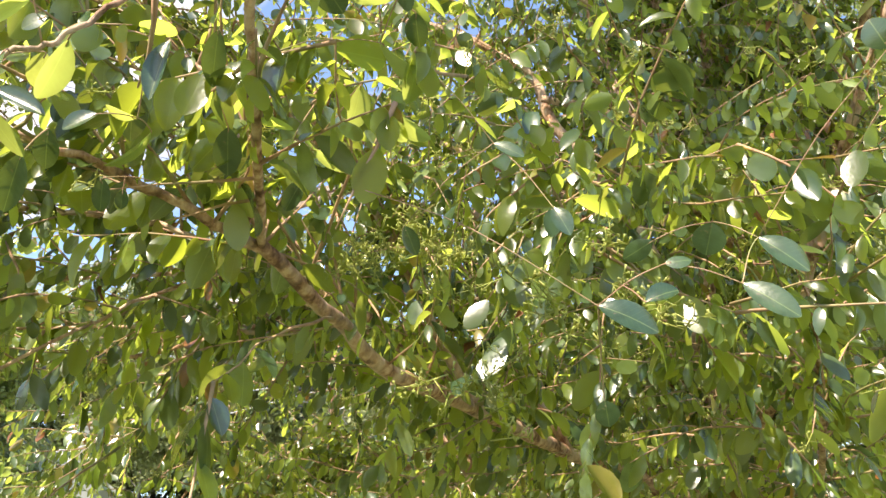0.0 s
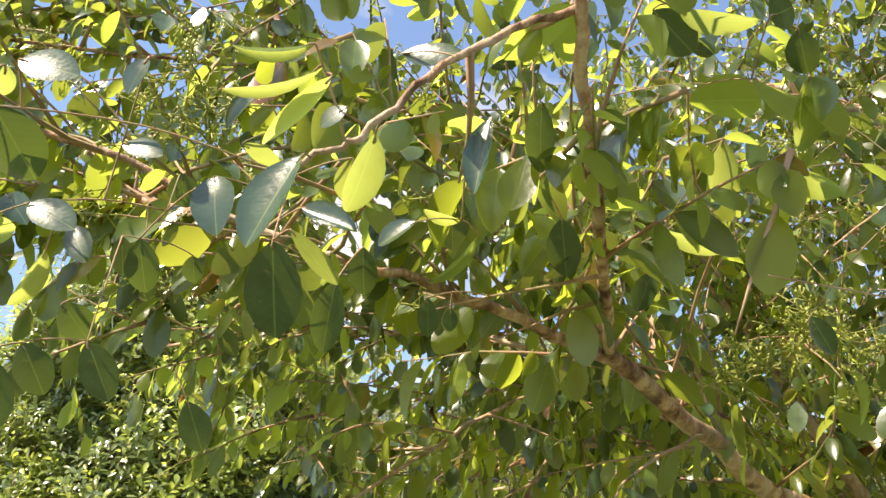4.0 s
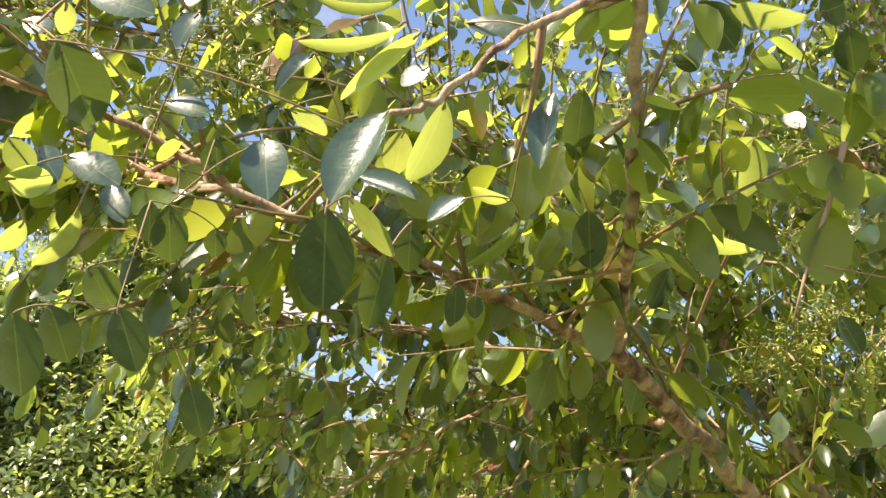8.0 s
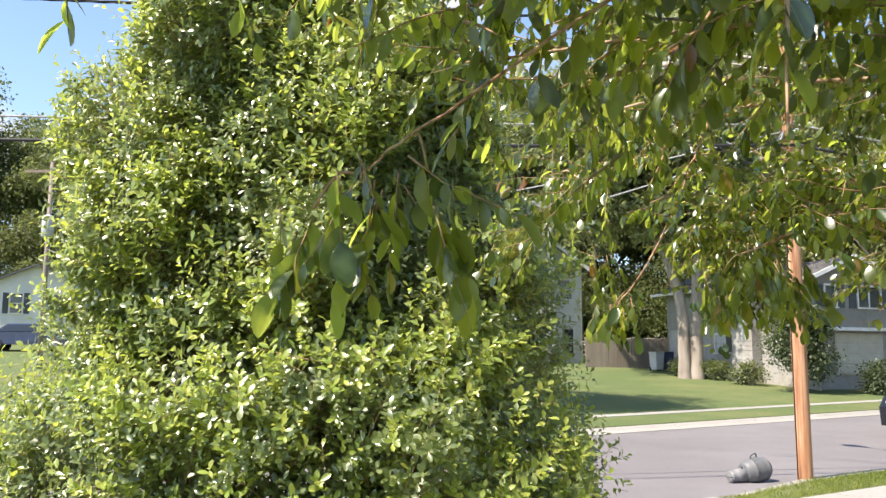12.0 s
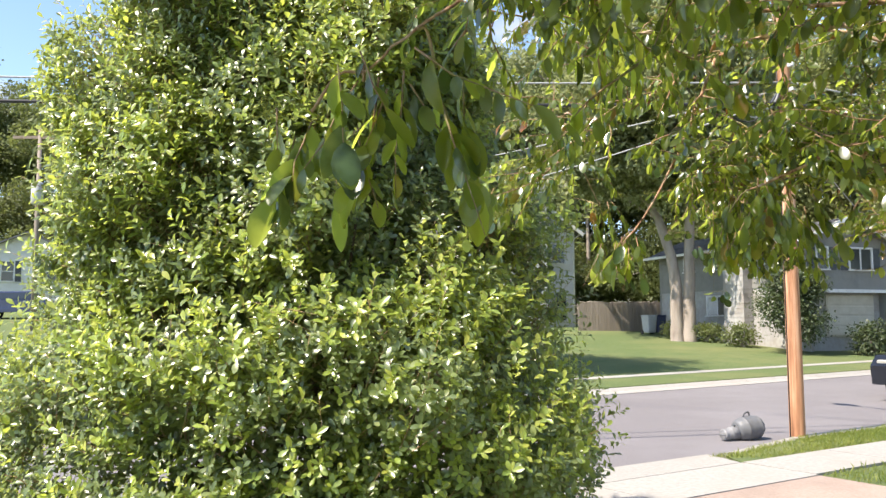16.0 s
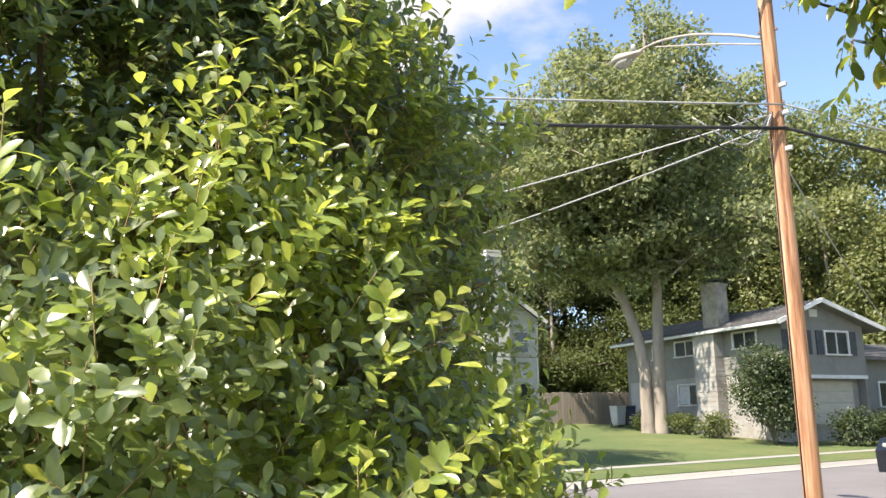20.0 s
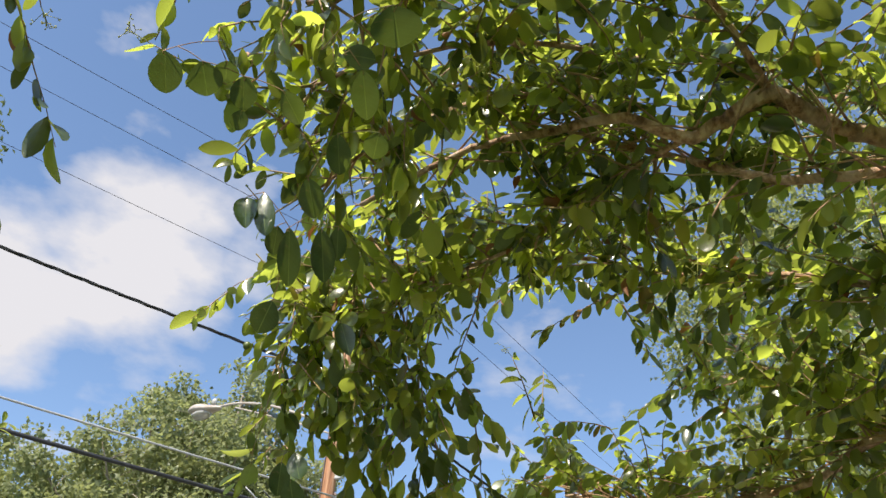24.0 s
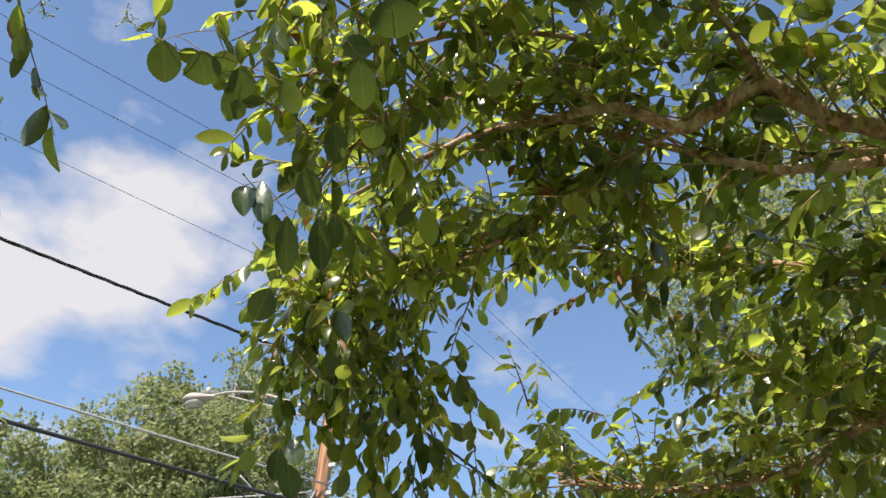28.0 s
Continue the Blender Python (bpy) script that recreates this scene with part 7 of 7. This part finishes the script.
single_leaf((0.352, 0.610, 2.812), (0.368, 0.619, 2.783), 0.016, (-0.41, -0.79, -0.46), "backlit")
single_leaf((0.489, 0.332, 2.632), (0.508, 0.306, 2.618), 0.018, (-0.67, -0.67, 0.33), "deep_green")
single_leaf((0.529, 0.313, 2.659), (0.540, 0.302, 2.661), 0.010, (-0.71, -0.63, 0.31), "deep_green")
single_leaf((0.510, 0.314, 2.632), (0.525, 0.302, 2.641), 0.014, (-0.69, -0.64, 0.33), "deep_green")
single_leaf((0.563, 0.286, 2.643), (0.574, 0.260, 2.619), 0.017, (-0.74, -0.59, 0.32), "deep_green")
single_leaf((0.625, 0.315, 2.696), (0.635, 0.289, 2.670), 0.018, (-0.76, -0.58, 0.30), "deep_green")
single_leaf((0.617, 0.344, 2.718), (0.618, 0.355, 2.697), 0.024, (-0.68, -0.64, -0.36), "deep_green")
single_leaf((0.408, 0.398, 2.830), (0.416, 0.417, 2.798), 0.019, (0.01, -0.86, -0.51), "backlit")
single_leaf((0.396, 0.432, 2.789), (0.416, 0.433, 2.774), 0.015, (-0.57, -0.30, -0.76), "backlit")
single_leaf((0.408, 0.426, 2.790), (0.430, 0.426, 2.774), 0.015, (-0.58, -0.25, -0.78), "backlit")
single_leaf((0.502, 0.445, 2.803), (0.517, 0.428, 2.789), 0.012, (-0.65, -0.73, 0.23), "deep_green")
single_leaf((0.529, 0.412, 2.739), (0.532, 0.400, 2.717), 0.015, (-0.67, -0.69, 0.27), "deep_green")
single_leaf((0.454, 0.504, 2.746), (0.466, 0.507, 2.725), 0.013, (-0.37, -0.86, -0.36), "deep_green")
single_leaf((0.660, 0.216, 2.800), (0.647, 0.216, 2.818), 0.021, (-0.74, -0.44, -0.52), "deep_green")
single_leaf((0.576, 0.364, 2.703), (0.563, 0.381, 2.693), 0.015, (-0.63, -0.69, -0.35), "deep_green")
single_leaf((0.529, 0.379, 2.589), (0.532, 0.380, 2.573), 0.016, (-0.59, -0.79, -0.17), "deep_green")
single_leaf((1.153, 3.161, 2.596), (1.174, 3.188, 2.549), 0.024, (-0.26, -0.77, -0.58), "deep_green")
single_leaf((1.181, 3.147, 2.600), (1.204, 3.171, 2.558), 0.025, (-0.29, -0.76, -0.58), "deep_green")
single_leaf((1.149, 3.127, 2.637), (1.171, 3.145, 2.608), 0.026, (-0.22, -0.75, -0.62), "deep_green")
single_leaf((1.156, 3.089, 2.673), (1.175, 3.110, 2.644), 0.025, (-0.26, -0.69, -0.68), "deep_green")
single_leaf((1.195, 3.138, 2.604), (1.207, 3.155, 2.577), 0.019, (-0.31, -0.74, -0.60), "deep_green")
single_leaf((1.069, 2.820, 2.522), (1.085, 2.834, 2.507), 0.034, (-0.24, -0.58, -0.78), "deep_green")
single_leaf((0.976, 3.076, 2.655), (0.992, 3.099, 2.631), 0.030, (-0.04, -0.72, -0.70), "deep_green")
single_leaf((1.008, 3.070, 2.658), (1.025, 3.087, 2.639), 0.032, (-0.06, -0.72, -0.69), "deep_green")
single_leaf((1.065, 3.118, 2.672), (1.069, 3.131, 2.657), 0.018, (-0.20, -0.70, -0.69), "deep_green")
single_leaf((1.191, 3.067, 2.679), (1.197, 3.085, 2.660), 0.026, (-0.36, -0.63, -0.69), "deep_green")
single_leaf((1.117, 3.154, 2.618), (1.122, 3.142, 2.567), 0.021, (-0.54, -0.83, 0.15), "deep_green")
single_leaf((1.104, 3.164, 2.611), (1.106, 3.156, 2.577), 0.023, (-0.53, -0.84, 0.15), "deep_green")
single_leaf((1.142, 3.165, 2.595), (1.149, 3.181, 2.572), 0.021, (-0.26, -0.76, -0.59), "deep_green")
single_leaf((1.137, 3.009, 2.682), (1.161, 3.034, 2.652), 0.027, (-0.25, -0.64, -0.73), "deep_green")
single_leaf((1.046, 3.063, 2.658), (1.058, 3.082, 2.638), 0.025, (-0.15, -0.69, -0.71), "deep_green")
single_leaf((1.027, 3.061, 2.664), (1.034, 3.074, 2.651), 0.024, (-0.14, -0.68, -0.72), "deep_green")
single_leaf((1.115, 3.009, 2.688), (1.142, 2.996, 2.690), 0.025, (-0.35, -0.78, -0.52), "deep_green")
single_leaf((1.082, 3.056, 2.657), (1.109, 3.066, 2.640), 0.022, (-0.11, -0.77, -0.63), "deep_green")
single_leaf((1.194, 3.282, 2.587), (1.192, 3.303, 2.555), 0.032, (-0.32, -0.80, -0.51), "deep_green")
single_leaf((1.288, 3.297, 2.603), (1.295, 3.281, 2.563), 0.023, (-0.59, -0.78, 0.21), "deep_green")
single_leaf((1.247, 3.391, 2.463), (1.216, 3.405, 2.454), 0.015, (0.18, -0.22, -0.96), "backlit")
single_leaf((1.250, 3.396, 2.448), (1.254, 3.403, 2.425), 0.022, (0.12, -0.95, -0.29), "backlit")
single_leaf((1.290, 3.373, 2.465), (1.294, 3.359, 2.435), 0.024, (-0.55, -0.78, 0.29), "deep_green")
single_leaf((1.280, 3.382, 2.454), (1.287, 3.393, 2.419), 0.024, (-0.32, -0.88, -0.35), "deep_green")
single_leaf((1.294, 3.383, 2.438), (1.310, 3.390, 2.404), 0.027, (-0.33, -0.89, -0.33), "deep_green")
single_leaf((0.763, 3.222, 2.525), (0.766, 3.257, 2.472), 0.023, (0.49, -0.74, -0.46), "backlit")
single_leaf((0.794, 3.214, 2.539), (0.793, 3.249, 2.488), 0.042, (0.51, -0.71, -0.49), "backlit")
single_leaf((0.753, 3.227, 2.517), (0.739, 3.249, 2.480), 0.013, (0.66, -0.50, -0.56), "backlit")
single_leaf((0.780, 3.225, 2.524), (0.780, 3.240, 2.501), 0.017, (0.50, -0.72, -0.48), "backlit")
tagged(part("stalk_growth", tubes_mesh("stalk_growth", stalk_runs, M_TWIG), None, myrtle), "thin brown leaf stalks", kind="stuff")

# ---------------------------------------------------------------- grass blades
rng = np.random.default_rng(8)


def grass(name, label, u0, u1, n0, n1, count, size, lift=None):
    u, n = u0 + (u1 - u0) * rng.random(count), n0 + (n1 - n0) * rng.random(count)
    pos = np.stack([RU.x * u + RN.x * n, RU.y * u + RN.y * n, np.array([land(a, b) if lift is None else lift(a, b) for a, b in zip(u, n)]) - 0.004], 1)
    along = rng.normal(size=(count, 3)) * 0.45 + (0, 0, 1)
    tagged(new(name, leaves_mesh(name, GRASS_BLADE, pos, along, rng.normal(size=(count, 3)), size * (0.5 + rng.random(count)), M_GRASS)), label, "grass", kind="stuff")


def verge_height(u, n):
    return level(u) + 0.115 - 0.085 * max(0.0, min(1.0, (10.2 - u) / 1.45)) * max(0.0, min(1.0, (n - 6.455) / 0.8))


grass("verge_grass", "bright short verge grass along the kerb", 8.45, 26, 6.46, 7.27, 34000, 0.055, verge_height)
grass("lawn_grass", "bright sunlit lawn blades beside the pavement", 8.1, 24, 1.5, 5.53, 42000, 0.07)
